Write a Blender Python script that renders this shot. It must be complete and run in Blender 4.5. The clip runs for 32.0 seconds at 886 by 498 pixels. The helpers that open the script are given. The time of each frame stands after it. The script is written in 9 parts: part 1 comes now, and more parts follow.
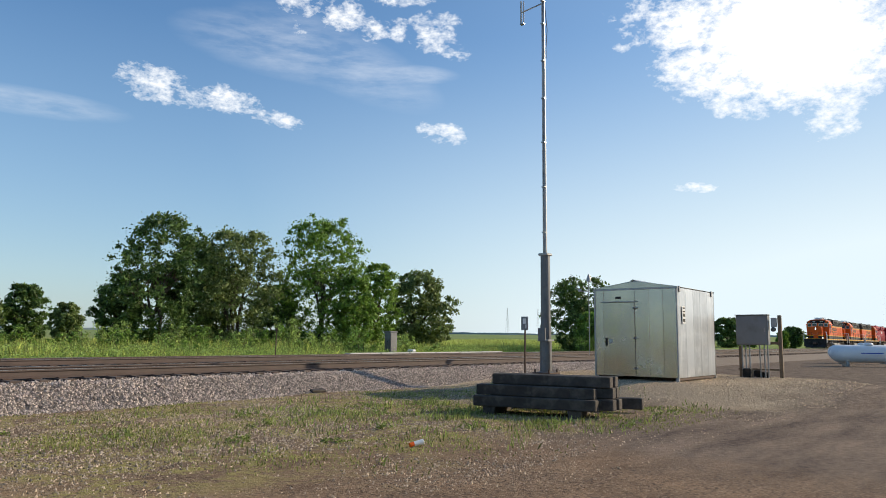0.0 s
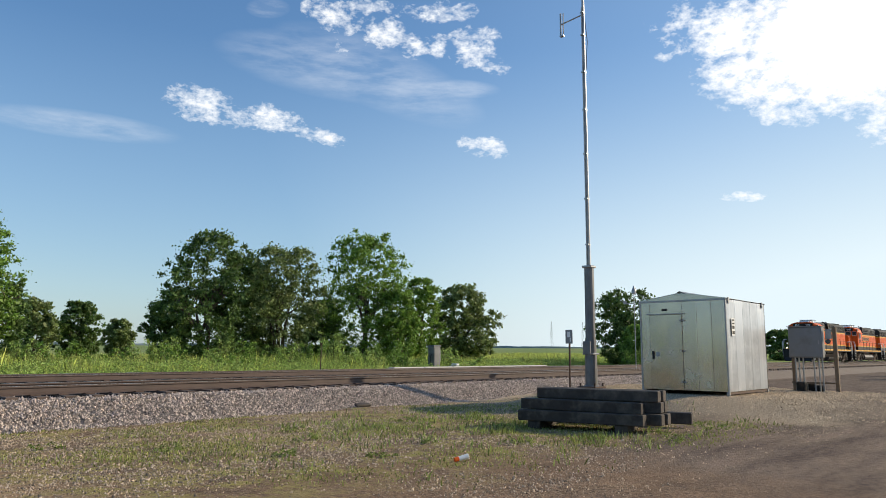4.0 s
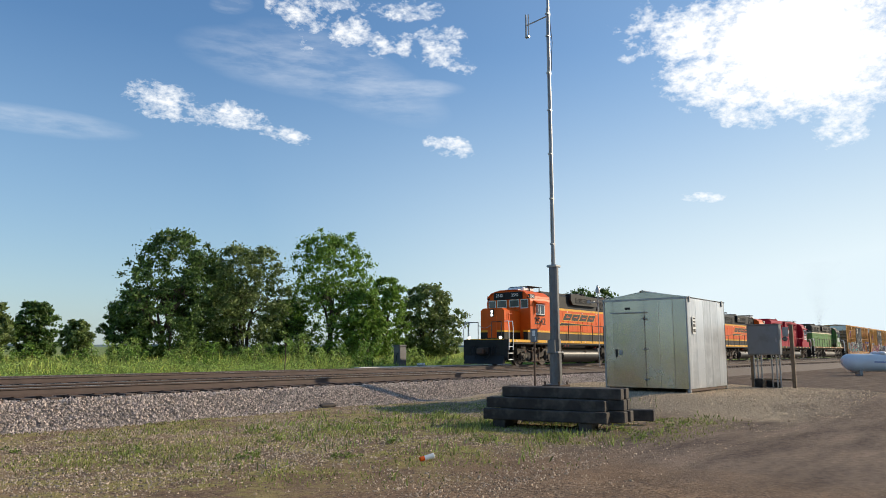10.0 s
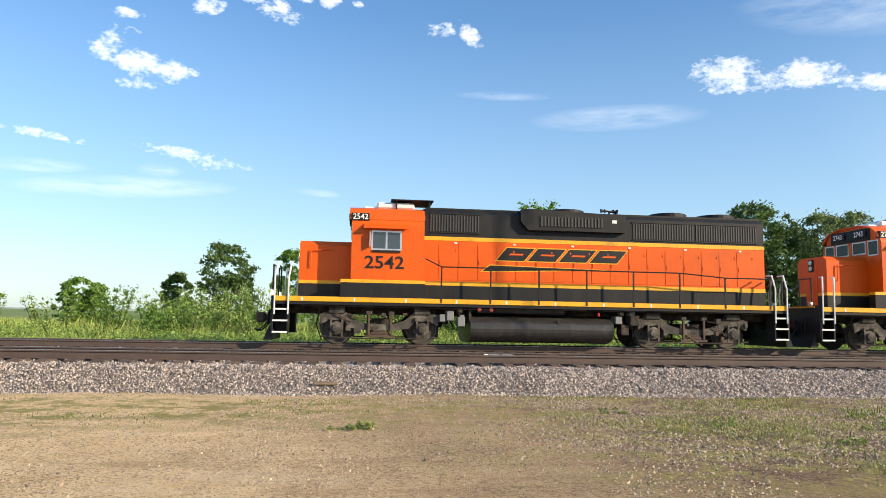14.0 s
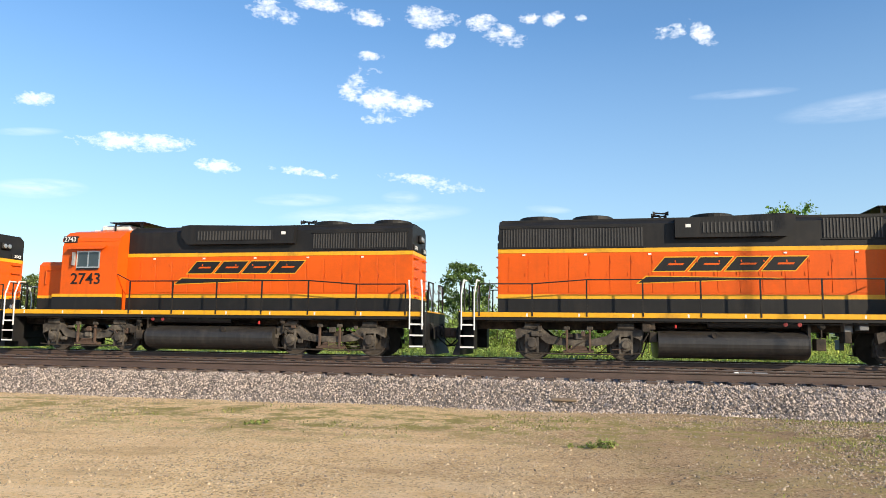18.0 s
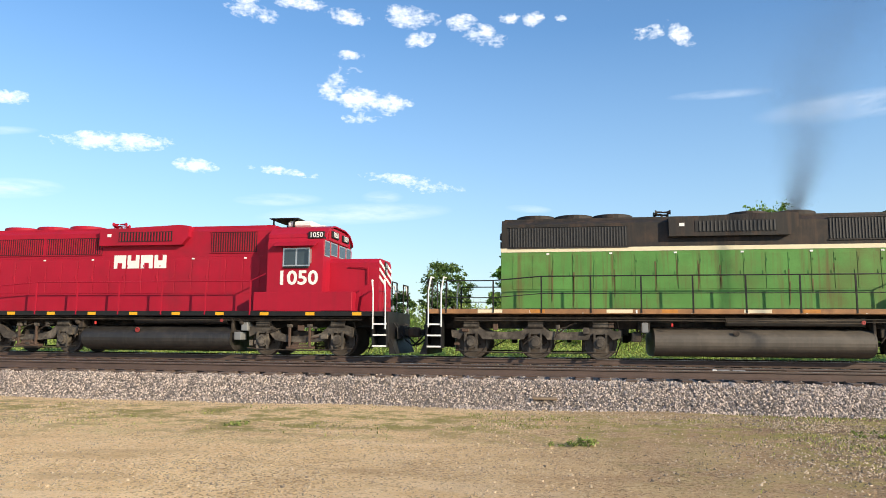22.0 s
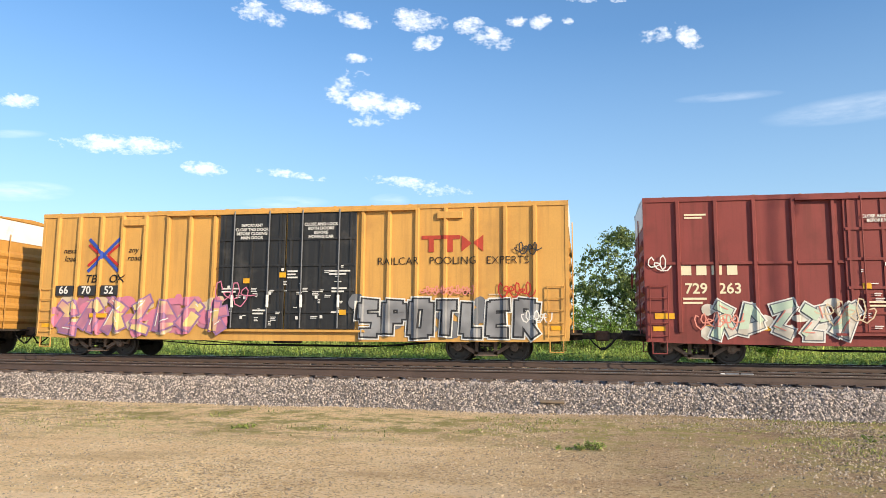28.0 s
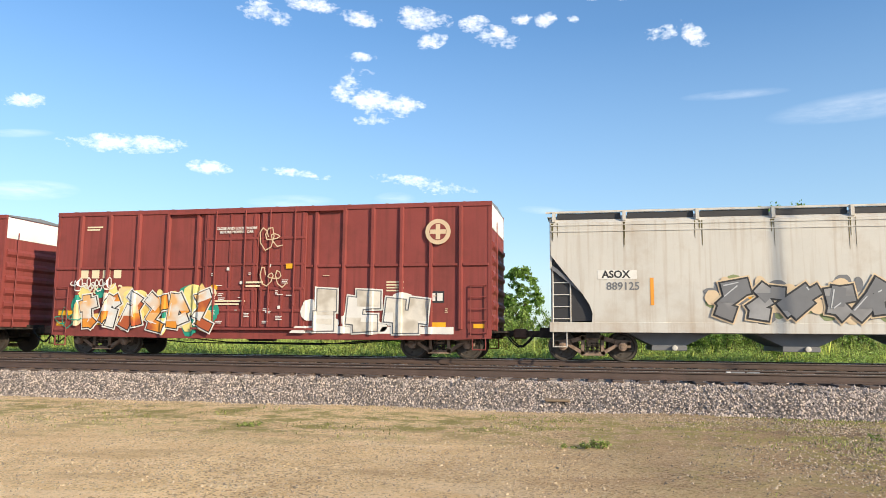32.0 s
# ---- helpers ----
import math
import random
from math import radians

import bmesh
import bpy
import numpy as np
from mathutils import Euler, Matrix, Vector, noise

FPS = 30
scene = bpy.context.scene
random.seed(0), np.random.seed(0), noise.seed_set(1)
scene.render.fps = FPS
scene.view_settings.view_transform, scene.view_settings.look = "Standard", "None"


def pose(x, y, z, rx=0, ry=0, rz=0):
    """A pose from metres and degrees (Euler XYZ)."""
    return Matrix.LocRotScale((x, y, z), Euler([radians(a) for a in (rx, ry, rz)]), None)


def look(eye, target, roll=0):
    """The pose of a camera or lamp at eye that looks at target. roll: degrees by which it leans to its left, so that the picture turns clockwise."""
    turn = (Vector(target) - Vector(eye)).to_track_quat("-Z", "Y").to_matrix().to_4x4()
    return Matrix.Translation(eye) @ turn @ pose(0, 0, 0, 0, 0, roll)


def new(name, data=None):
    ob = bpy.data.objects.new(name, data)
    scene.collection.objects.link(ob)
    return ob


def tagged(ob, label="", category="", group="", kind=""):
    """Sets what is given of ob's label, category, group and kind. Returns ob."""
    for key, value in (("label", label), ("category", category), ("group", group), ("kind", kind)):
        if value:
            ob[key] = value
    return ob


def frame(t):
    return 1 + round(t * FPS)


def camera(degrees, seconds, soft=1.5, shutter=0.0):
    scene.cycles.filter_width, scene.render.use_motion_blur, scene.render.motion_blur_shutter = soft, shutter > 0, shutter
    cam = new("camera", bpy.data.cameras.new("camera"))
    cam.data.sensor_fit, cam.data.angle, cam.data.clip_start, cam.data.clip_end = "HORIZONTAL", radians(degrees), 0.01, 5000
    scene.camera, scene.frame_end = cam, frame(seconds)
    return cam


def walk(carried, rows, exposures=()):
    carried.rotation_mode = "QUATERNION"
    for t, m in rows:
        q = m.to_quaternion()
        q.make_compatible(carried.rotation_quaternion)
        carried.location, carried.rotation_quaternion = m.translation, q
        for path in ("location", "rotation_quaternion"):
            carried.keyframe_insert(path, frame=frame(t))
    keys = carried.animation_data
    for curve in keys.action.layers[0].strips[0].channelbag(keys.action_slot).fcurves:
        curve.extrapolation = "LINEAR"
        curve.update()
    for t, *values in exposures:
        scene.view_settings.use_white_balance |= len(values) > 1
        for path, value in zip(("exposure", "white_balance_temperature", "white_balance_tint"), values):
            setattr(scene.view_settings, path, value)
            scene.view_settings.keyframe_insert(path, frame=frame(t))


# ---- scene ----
cam = camera(63.38, 32.0, soft=0.9)
EYE = (0.0, 0.0, 1.42)
# seconds, heading, pitch, roll of the hand-held camera
PATH = [
    (0.0, -51.51, 7.20, -0.61),
    (0.5, -48.40, 7.33, -0.70),
    (1.0, -48.05, 7.82, -0.71),
    (1.5, -47.82, 7.99, -0.63),
    (2.0, -47.70, 8.13, -0.55),
    (2.5, -47.67, 8.10, -0.44),
    (4.5, -48.32, 8.27, -0.25),
    (5.0, -48.67, 8.14, -0.11),
    (5.5, -49.07, 8.11, -0.03),
    (6.0, -49.41, 8.12, 0.05),
    (6.5, -49.71, 8.07, 0.07),
    (7.0, -49.97, 8.17, -0.05),
    (7.5, -50.35, 8.16, 0.01),
    (8.0, -50.58, 8.15, -0.00),
    (8.5, -50.65, 8.19, -0.04),
    (9.0, -50.78, 8.17, -0.02),
    (9.5, -50.92, 8.17, -0.04),
    (10.0, -50.78, 8.23, -0.00),
    (10.5, -50.30, 8.11, -0.10),
    (11.0, -49.48, 6.67, -0.15),
    (11.5, -45.00, 6.22, -0.28),
    (12.0, -39.68, 6.01, -0.36),
    (12.5, -34.02, 5.84, -0.31),
    (13.0, -24.49, 5.71, -0.47),
    (13.5, -15.88, 5.57, -0.68),
    (15.5, 12.64, 6.11, -1.38),
    (16.0, 12.77, 6.30, -1.17),
    (16.5, 12.40, 6.52, -0.89),
    (17.0, 12.34, 6.68, -0.77),
    (17.5, 12.26, 6.81, -0.71),
    (18.0, 11.83, 6.85, -0.74),
    (18.5, 11.23, 6.95, -0.64),
    (19.0, 10.86, 7.00, -0.55),
    (19.5, 10.55, 6.97, -0.57),
    (20.0, 10.43, 6.88, -0.49),
    (20.5, 10.34, 6.80, -0.53),
    (21.0, 10.30, 6.76, -0.47),
    (21.5, 10.32, 6.81, -0.42),
    (22.0, 10.33, 6.83, -0.41),
    (22.5, 10.39, 6.89, -0.40),
    (23.0, 10.44, 6.89, -0.41),
    (23.5, 10.50, 6.86, -0.44),
    (24.0, 10.57, 6.89, -0.45),
    (24.5, 10.65, 6.84, -0.48),
    (25.0, 10.72, 6.92, -0.54),
    (25.5, 10.79, 6.98, -0.55),
    (27.5, 11.00, 7.11, -0.56),
    (28.0, 10.89, 7.06, -0.49),
    (28.5, 10.80, 7.04, -0.44),
    (29.0, 11.02, 6.96, -0.44),
    (29.5, 11.20, 6.99, -0.51),
    (30.0, 11.22, 7.02, -0.47),
    (30.5, 11.26, 7.03, -0.49),
    (31.0, 11.28, 7.02, -0.49),
    (31.5, 11.28, 7.02, -0.49),
    (32.0, 11.30, 6.93, -0.50),
]
walk(cam, [(t, pose(*EYE, 90 + p, r, a)) for t, a, p, r in PATH],
     exposures=[(0, -0.06), (9.0, -0.07), (10.0, -0.1), (11.0, 0.1), (12, 0.22), (13.0, 0.34), (13.5, 0.34), (16, 0.27), (32, 0.28)])

# ---- light ----
SUN_DIR = Vector((0.83, -0.56, 0.0)).normalized() * math.cos(radians(23)) + Vector((0, 0, math.sin(radians(23))))
sun_data = bpy.data.lights.new("sun", "SUN")
sun_data.energy, sun_data.angle, sun_data.color = 5.0, radians(0.7), (1.0, 0.84, 0.61)
sun = new("sun", sun_data)
sun.matrix_basis = look(SUN_DIR * 100, (0, 0, 0))


def unit(az, el):
    a, e = radians(az), radians(el)
    return Vector((-math.sin(a) * math.cos(e), math.cos(a) * math.cos(e), math.sin(e)))


# clouds: heading, height, half width, half height, tilt (degrees), density
CLOUDS_EAST = [
    (-29.0, 18.4, 2.76, 1.23, -13, 1.00), (-33.7, 18.0, 2.49, 0.93, -7, 1.00), (-37.3, 17.0, 2.35, 0.60, -10, 0.90),
    (-51.3, 16.4, 1.78, 0.75, -11, 1.00), (-38.8, 25.9, 2.09, 1.01, -15, 1.00), (-43.1, 24.8, 1.80, 1.15, -7, 1.00),
    (-45.7, 24.0, 1.21, 0.83, 1, 1.00), (-41.6, 26.7, 1.68, 0.56, 3, 0.90), (-47.6, 24.0, 0.87, 0.83, 1, 0.90),
    (-50.4, 24.0, 1.95, 1.34, 10, 1.00), (-47.3, 26.6, 2.99, 0.73, 1, 0.75), (-52.5, 22.5, 1.09, 0.59, -1, 0.60),
    (-39.4, 23.7, 0.51, 0.91, 44, 0.50), (-71.2, 11.6, 1.56, 0.33, -5, 0.85),
]
CLOUDS_BRIGHT = [
    (-78.4, 21.6, 5.87, 4.12, -12, 2.40), (-71.0, 23.3, 2.68, 2.15, -9, 1.50), (-73.7, 20.1, 4.48, 2.37, -9, 1.50),
    (-74.6, 17.4, 2.22, 1.00, -8, 0.85), (-80.8, 16.6, 1.66, 2.27, -10, 1.10), (-65.8, 22.3, 0.57, 0.37, -6, 1.00),
    (-67.5, 24.3, 1.78, 1.78, -8, 0.62), (-64.6, 24.4, 0.81, 0.48, -6, 0.50), (-69.6, 21.0, 1.18, 1.21, -8, 0.80),
    (-6.2, 22.9, 1.26, 0.50, 6, 1.00), (-8.5, 22.5, 1.19, 0.54, -44, 1.00),
]
CLOUDS_WEST = [
    (17.3, 18.4, 1.66, 0.86, 3, 1.05), (14.8, 18.2, 1.06, 0.78, 2, 1.00), (19.5, 19.3, 1.12, 0.85, 33, 1.00),
    (18.3, 21.7, 1.03, 0.33, 3, 0.90), (13.3, 18.3, 0.57, 0.35, 1, 0.90), (17.2, 16.9, 1.49, 0.44, 2, 0.50),
    (35.7, 13.8, 3.66, 0.61, 4, 1.00), (29.8, 12.6, 1.37, 0.47, -3, 0.95), (42.5, 15.9, 1.19, 0.49, 10, 0.95),
    (18.5, 20.6, 1.21, 0.42, 3, 0.45), (23.2, 12.6, 3.01, 0.31, -6, 0.60), (13.0, 12.1, 3.59, 0.49, -7, 0.65),
    (10.9, 11.6, 2.02, 0.36, 1, 0.65),
]
CLOUDS_HIGH = [
    (26.1, 24.2, 1.82, 0.56, -8, 0.90), (26.8, 25.0, 1.20, 0.31, 7, 0.90), (22.3, 25.3, 1.74, 0.56, 0, 1.00),
    (18.5, 24.5, 1.44, 0.53, -4, 1.00), (13.3, 24.7, 1.97, 0.74, -6, 1.00), (12.4, 23.1, 1.04, 0.54, 16, 1.00),
    (8.9, 24.3, 1.03, 0.58, 0, 1.00), (7.1, 23.4, 1.55, 0.70, -13, 1.00), (5.0, 24.6, 0.72, 0.45, -2, 0.95),
    (3.0, 24.5, 0.72, 0.53, -3, 1.00), (0.8, 24.4, 0.42, 0.28, -4, 0.80), (-1.8, 25.8, 2.45, 0.25, -5, 0.60),
]
CLOUDS_THIN = [
    (-42.7, 21.7, 6.49, 1.90, -20, 0.36), (-48.3, 20.8, 3.08, 0.60, 0, 0.45), (-20.4, 16.0, 5.0, 0.76, 0, 0.36),
    (-11.3, 17.9, 2.8, 0.28, -2, 0.28), (41.8, 9.8, 2.4, 0.54, 6, 0.60), (23.5, 10.4, 2.58, 0.39, 3, 0.45),
    (17.5, 9.5, 5.78, 0.63, 4, 0.55), (15.3, 10.9, 1.25, 0.40, 1, 0.50), (42.7, 13.6, 1.65, 0.23, 9, 0.40),
    (3.5, 10.0, 1.41, 0.25, -4, 0.40), (-33.4, 26.0, 1.20, 0.55, 7, 0.40), (-38.5, 22.1, 6.35, 1.73, -8, 0.35),
]

world = bpy.data.worlds.new("world")
scene.world = world
world.use_nodes = True
wt = world.node_tree
wt.nodes.clear()


def wn(kind, **kw):
    n = wt.nodes.new(kind)
    for k, v in kw.items():
        if k == "op":
            n.operation = v
        elif k == "ins":
            for i, x in v.items():
                if isinstance(x, bpy.types.NodeSocket):
                    wt.links.new(x, n.inputs[i])
                else:
                    n.inputs[i].default_value = x
    return n


sky = wt.nodes.new("ShaderNodeTexSky")
sky.sky_type, sky.sun_disc = "NISHITA", False
sky.sun_elevation, sky.sun_rotation = radians(23), math.atan2(SUN_DIR.x, SUN_DIR.y)
sky.air_density, sky.dust_density, sky.ozone_density = 1.0, 0.6, 1.6
way = wt.nodes.new("ShaderNodeTexCoord").outputs["Generated"]


def wmath(op, a, b=0.0):
    return wn("ShaderNodeMath", op=op, ins={0: a, 1: b}).outputs[0]


def cloud_mask(rows):
    """The largest of the soft ellipses at each direction."""
    total = None
    for az, el, hw, hh, tilt, dens in rows:
        c = unit(az, el)
        right = Vector((0, 0, 1)).cross(c).normalized() * -1
        up = right.cross(c).normalized()
        if up.z < 0:
            up = -up
        k = radians(tilt)
        u = (right * math.cos(k) + up * math.sin(k)) / math.sin(radians(hw) * 1.12)
        v = (up * math.cos(k) - right * math.sin(k)) / math.sin(radians(hh) * 1.12)
        off = wn("ShaderNodeVectorMath", op="SUBTRACT", ins={0: way, 1: c}).outputs[0]
        a = wn("ShaderNodeVectorMath", op="DOT_PRODUCT", ins={0: off, 1: u}).outputs["Value"]
        b = wn("ShaderNodeVectorMath", op="DOT_PRODUCT", ins={0: off, 1: v}).outputs["Value"]
        r2 = wmath("ADD", wmath("MULTIPLY", a, a), wmath("MULTIPLY", b, b))
        fall = wn("ShaderNodeMapRange", ins={0: r2, 1: 0.0, 2: 1.5, 3: dens, 4: 0.0}).outputs[0]
        total = fall if total is None else wmath("MAXIMUM", total, fall)
    return total


thick = cloud_mask(CLOUDS_EAST + CLOUDS_BRIGHT + CLOUDS_WEST + CLOUDS_HIGH)
thin = cloud_mask(CLOUDS_THIN)
stretch = wn("ShaderNodeMapping", ins={0: way, 3: (1.0, 1.0, 1.7)}).outputs[0]
lump = wn("ShaderNodeTexNoise", ins={0: stretch, 2: 42.0, 3: 7.0, 4: 0.62}).outputs[0]
fleck = wn("ShaderNodeTexNoise", ins={0: stretch, 2: 120.0, 3: 4.0, 4: 0.6}).outputs[0]
wisp_map = wn("ShaderNodeMapping", ins={0: way, 3: (1.0, 1.0, 5.0)}).outputs[0]
wisp = wn("ShaderNodeTexNoise", ins={0: wisp_map, 2: 14.0, 3: 6.0, 4: 0.6}).outputs[0]
rag = wmath("ADD", wmath("MULTIPLY", wmath("SUBTRACT", lump, 0.5), 3.0), wmath("MULTIPLY", wmath("SUBTRACT", fleck, 0.5), 1.6))
body = wmath("ADD", thick, wmath("MULTIPLY", rag, wn("ShaderNodeMapRange", ins={0: thick, 1: 0.0, 2: 0.25, 3: 0.0, 4: 1.0}).outputs[0]))
solid = wn("ShaderNodeMapRange", ins={0: body, 1: 0.34, 2: 1.42, 3: 0.0, 4: 1.0}).outputs[0]
veil = wmath("MULTIPLY", thin, wn("ShaderNodeMapRange", ins={0: wisp, 1: 0.36, 2: 0.70, 3: 0.10, 4: 0.85}).outputs[0])
cover = wmath("MINIMUM", wmath("MAXIMUM", solid, veil), 0.97)
# thin milky air low over the land, brightest towards the sun
zed = wn("ShaderNodeSeparateXYZ", ins={0: way}).outputs[2]
toward = wn("ShaderNodeVectorMath", op="DOT_PRODUCT", ins={0: way, 1: SUN_DIR}).outputs["Value"]
glow = wn("ShaderNodeMapRange", ins={0: toward, 1: 0.10, 2: 1.0, 3: 0.0, 4: 1.0}).outputs[0]
haze = wn("ShaderNodeMapRange", ins={0: zed, 1: 0.0, 2: 0.40, 3: 0.62, 4: 0.03}).outputs[0]
low = wn("ShaderNodeMapRange", ins={0: zed, 1: 0.0, 2: 0.42, 3: 1.0, 4: 0.0}).outputs[0]
haze_mix = wmath("MINIMUM", wmath("ADD", haze, wmath("MULTIPLY", wmath("MULTIPLY", glow, glow), 0.62)), 0.9)
whiten = wmath("MINIMUM", wmath("MULTIPLY", wmath("MULTIPLY", low, low), wmath("MULTIPLY", glow, 2.7)), 0.95)
SKY_SCALE = 0.12
mixer = wt.nodes.new("ShaderNodeMix")
mixer.data_type = "RGBA"
wt.links.new(haze_mix, mixer.inputs[0])
rich = wt.nodes.new("ShaderNodeHueSaturation")
rich.inputs["Saturation"].default_value, rich.inputs["Value"].default_value = 1.24, 1.44
rich.inputs["Hue"].default_value = 0.503
wt.links.new(sky.outputs[0], rich.inputs["Color"])
wt.links.new(rich.outputs[0], mixer.inputs[6])
mixer.inputs[7].default_value = (3.1, 4.5, 5.95, 1)
pale = wt.nodes.new("ShaderNodeMix")
pale.data_type = "RGBA"
wt.links.new(whiten, pale.inputs[0])
wt.links.new(mixer.outputs[2], pale.inputs[6])
pale.inputs[7].default_value = (7.3, 8.4, 8.9, 1)
cloudy = wt.nodes.new("ShaderNodeMix")
cloudy.data_type = "RGBA"
wt.links.new(cover, cloudy.inputs[0])
wt.links.new(pale.outputs[2], cloudy.inputs[6])
cloudy.inputs[7].default_value = (9.4, 9.6, 9.8, 1)
back = wt.nodes.new("ShaderNodeBackground")
back.inputs[1].default_value = SKY_SCALE
wt.links.new(cloudy.outputs[2], back.inputs[0])
wout = wt.nodes.new("ShaderNodeOutputWorld")
wt.links.new(back.outputs[0], wout.inputs[0])

# ---- materials ----


def material(name, color, rough=0.6, metal=0.0, vary=0.25, scale=3.0, fine=40.0, bump=0.15, dirt=None, dirt_amount=0.0,
             streak=0.0, spread=0.0, island=0.0, trans=0.0, spec=0.5):
    """A painted, worn or natural surface: two scales of variation, dirt in patches and run-down streaks, fine relief."""
    m = bpy.data.materials.new(name)
    m.use_nodes = True
    nt = m.node_tree
    b = nt.nodes["Principled BSDF"]
    tc = nt.nodes.new("ShaderNodeTexCoord").outputs["Object"]

    def node(kind, ins, op=None, out=0):
        n = nt.nodes.new(kind)
        if op:
            n.operation = op
        for i, x in ins.items():
            if isinstance(x, bpy.types.NodeSocket):
                nt.links.new(x, n.inputs[i])
            else:
                n.inputs[i].default_value = x
        return n.outputs[out]

    def mix(fac, a, bcol):
        n = nt.nodes.new("ShaderNodeMix")
        n.data_type = "RGBA"
        for i, x in ((0, fac), (6, a), (7, bcol)):
            if isinstance(x, bpy.types.NodeSocket):
                nt.links.new(x, n.inputs[i])
            else:
                n.inputs[i].default_value = x
        return n.outputs[2]

    big = node("ShaderNodeTexNoise", {0: tc, 2: scale, 3: 5.0, 4: 0.6})
    small = node("ShaderNodeTexNoise", {0: tc, 2: fine, 3: 3.0, 4: 0.6})
    c = (*color, 1)
    amount = node("ShaderNodeMath", {0: node("ShaderNodeMath", {0: big, 1: 0.65}, "MULTIPLY"), 1: node("ShaderNodeMath", {0: small, 1: 0.35}, "MULTIPLY")}, "ADD")
    if island or spread:
        src = nt.nodes.new("ShaderNodeNewGeometry").outputs["Random Per Island"] if island else nt.nodes.new("ShaderNodeObjectInfo").outputs["Random"]
        amount = node("ShaderNodeMath", {0: amount, 1: node("ShaderNodeMath", {0: node("ShaderNodeMath", {0: src, 1: 0.5}, "SUBTRACT"), 1: island or spread}, "MULTIPLY")}, "ADD")
    lo = tuple(x * (1 - vary) for x in color) + (1,)
    hi = tuple(min(1, x * (1 + vary)) for x in color) + (1,)
    f = node("ShaderNodeMapRange", {0: amount, 1: 0.3, 2: 0.7, 3: 0.0, 4: 1.0})
    col = mix(f, lo, hi)
    if dirt and dirt_amount:
        patch = node("ShaderNodeTexNoise", {0: tc, 2: scale * 0.7, 3: 6.0, 4: 0.65})
        df = node("ShaderNodeMapRange", {0: patch, 1: 0.62 - dirt_amount * 0.35, 2: 0.85, 3: 0.0, 4: 0.9})
        col = mix(df, col, (*dirt, 1))
    if dirt and streak:
        mp = node("ShaderNodeMapping", {0: tc, 3: (7.0, 7.0, 0.35)})
        run = node("ShaderNodeTexNoise", {0: mp, 2: 1.0, 3: 4.0, 4: 0.55})
        sf = node("ShaderNodeMapRange", {0: run, 1: 0.50, 2: 0.74, 3: 0.0, 4: streak})
        col = mix(sf, col, (*dirt, 1))
    nt.links.new(col, b.inputs["Base Color"])
    rr = node("ShaderNodeMapRange", {0: small, 1: 0.2, 2: 0.8, 3: max(0.02, rough - 0.12), 4: min(1, rough + 0.12)})
    nt.links.new(rr, b.inputs["Roughness"])
    b.inputs["Metallic"].default_value = metal
    b.inputs["Specular IOR Level"].default_value = spec
    if bump:
        bn = nt.nodes.new("ShaderNodeBump")
        bn.inputs["Strength"].default_value, bn.inputs["Distance"].default_value = bump, 0.02
        nt.links.new(amount, bn.inputs["Height"])
        nt.links.new(bn.outputs[0], b.inputs["Normal"])
    if trans:
        tr = nt.nodes.new("ShaderNodeBsdfTranslucent")
        nt.links.new(col, tr.inputs[0])
        ms = nt.nodes.new("ShaderNodeMixShader")
        ms.inputs[0].default_value = trans
        nt.links.new(b.outputs[0], ms.inputs[1])
        nt.links.new(tr.outputs[0], ms.inputs[2])
        nt.links.new(ms.outputs[0], nt.nodes["Material Output"].inputs[0])
    return m


GRIME = (0.055, 0.045, 0.036)
ORANGE = material("orange_paint", (0.72, 0.105, 0.004), 0.48, vary=0.12, scale=0.8, fine=25, bump=0.03, dirt=(0.40, 0.075, 0.010), dirt_amount=0.2, streak=0.18, spec=0.3)
YELLOW = material("yellow_stripe_paint", (0.80, 0.40, 0.012), 0.45, vary=0.12, scale=1.5, bump=0.03, dirt=GRIME, dirt_amount=0.15, streak=0.2)
BLACK = material("black_paint", (0.013, 0.013, 0.014), 0.55, vary=0.35, scale=1.2, bump=0.05, dirt=(0.035, 0.030, 0.026), dirt_amount=0.3, streak=0.3, spec=0.3)
CRIMSON = material("crimson_paint", (0.37, 0.010, 0.030), 0.55, vary=0.16, scale=0.9, bump=0.03, dirt=(0.20, 0.018, 0.03), dirt_amount=0.25, streak=0.3, spec=0.22)
GREEN = material("green_paint", (0.098, 0.250, 0.062), 0.55, vary=0.28, scale=0.9, bump=0.04, dirt=(0.13, 0.095, 0.04), dirt_amount=0.4, streak=0.95, spec=0.25)
SOOT = material("sooty_roof_paint", (0.016, 0.014, 0.013), 0.7, vary=0.4, scale=1.3, bump=0.08, dirt=(0.09, 0.05, 0.03), dirt_amount=0.35, streak=0.5)
WHITE = material("white_paint", (0.78, 0.78, 0.76), 0.5, vary=0.07, scale=2, bump=0.02, dirt=(0.4, 0.36, 0.3), dirt_amount=0.12)
CREAM = material("cream_lettering", (0.74, 0.66, 0.46), 0.55, vary=0.08, bump=0)
UNDER = material("underframe_grime", (0.026, 0.023, 0.021), 0.8, vary=0.5, scale=4, fine=30, bump=0.3, dirt=(0.15, 0.11, 0.078), dirt_amount=0.55, spec=0.25)
TANKB = material("fuel_tank_black", (0.026, 0.024, 0.023), 0.42, vary=0.35, scale=2, bump=0.05, dirt=(0.08, 0.07, 0.06), dirt_amount=0.3, streak=0.4)
RUSTY = material("rusty_brown_steel", (0.095, 0.058, 0.040), 0.8, vary=0.4, scale=5, bump=0.3, dirt=(0.05, 0.04, 0.035), dirt_amount=0.4)
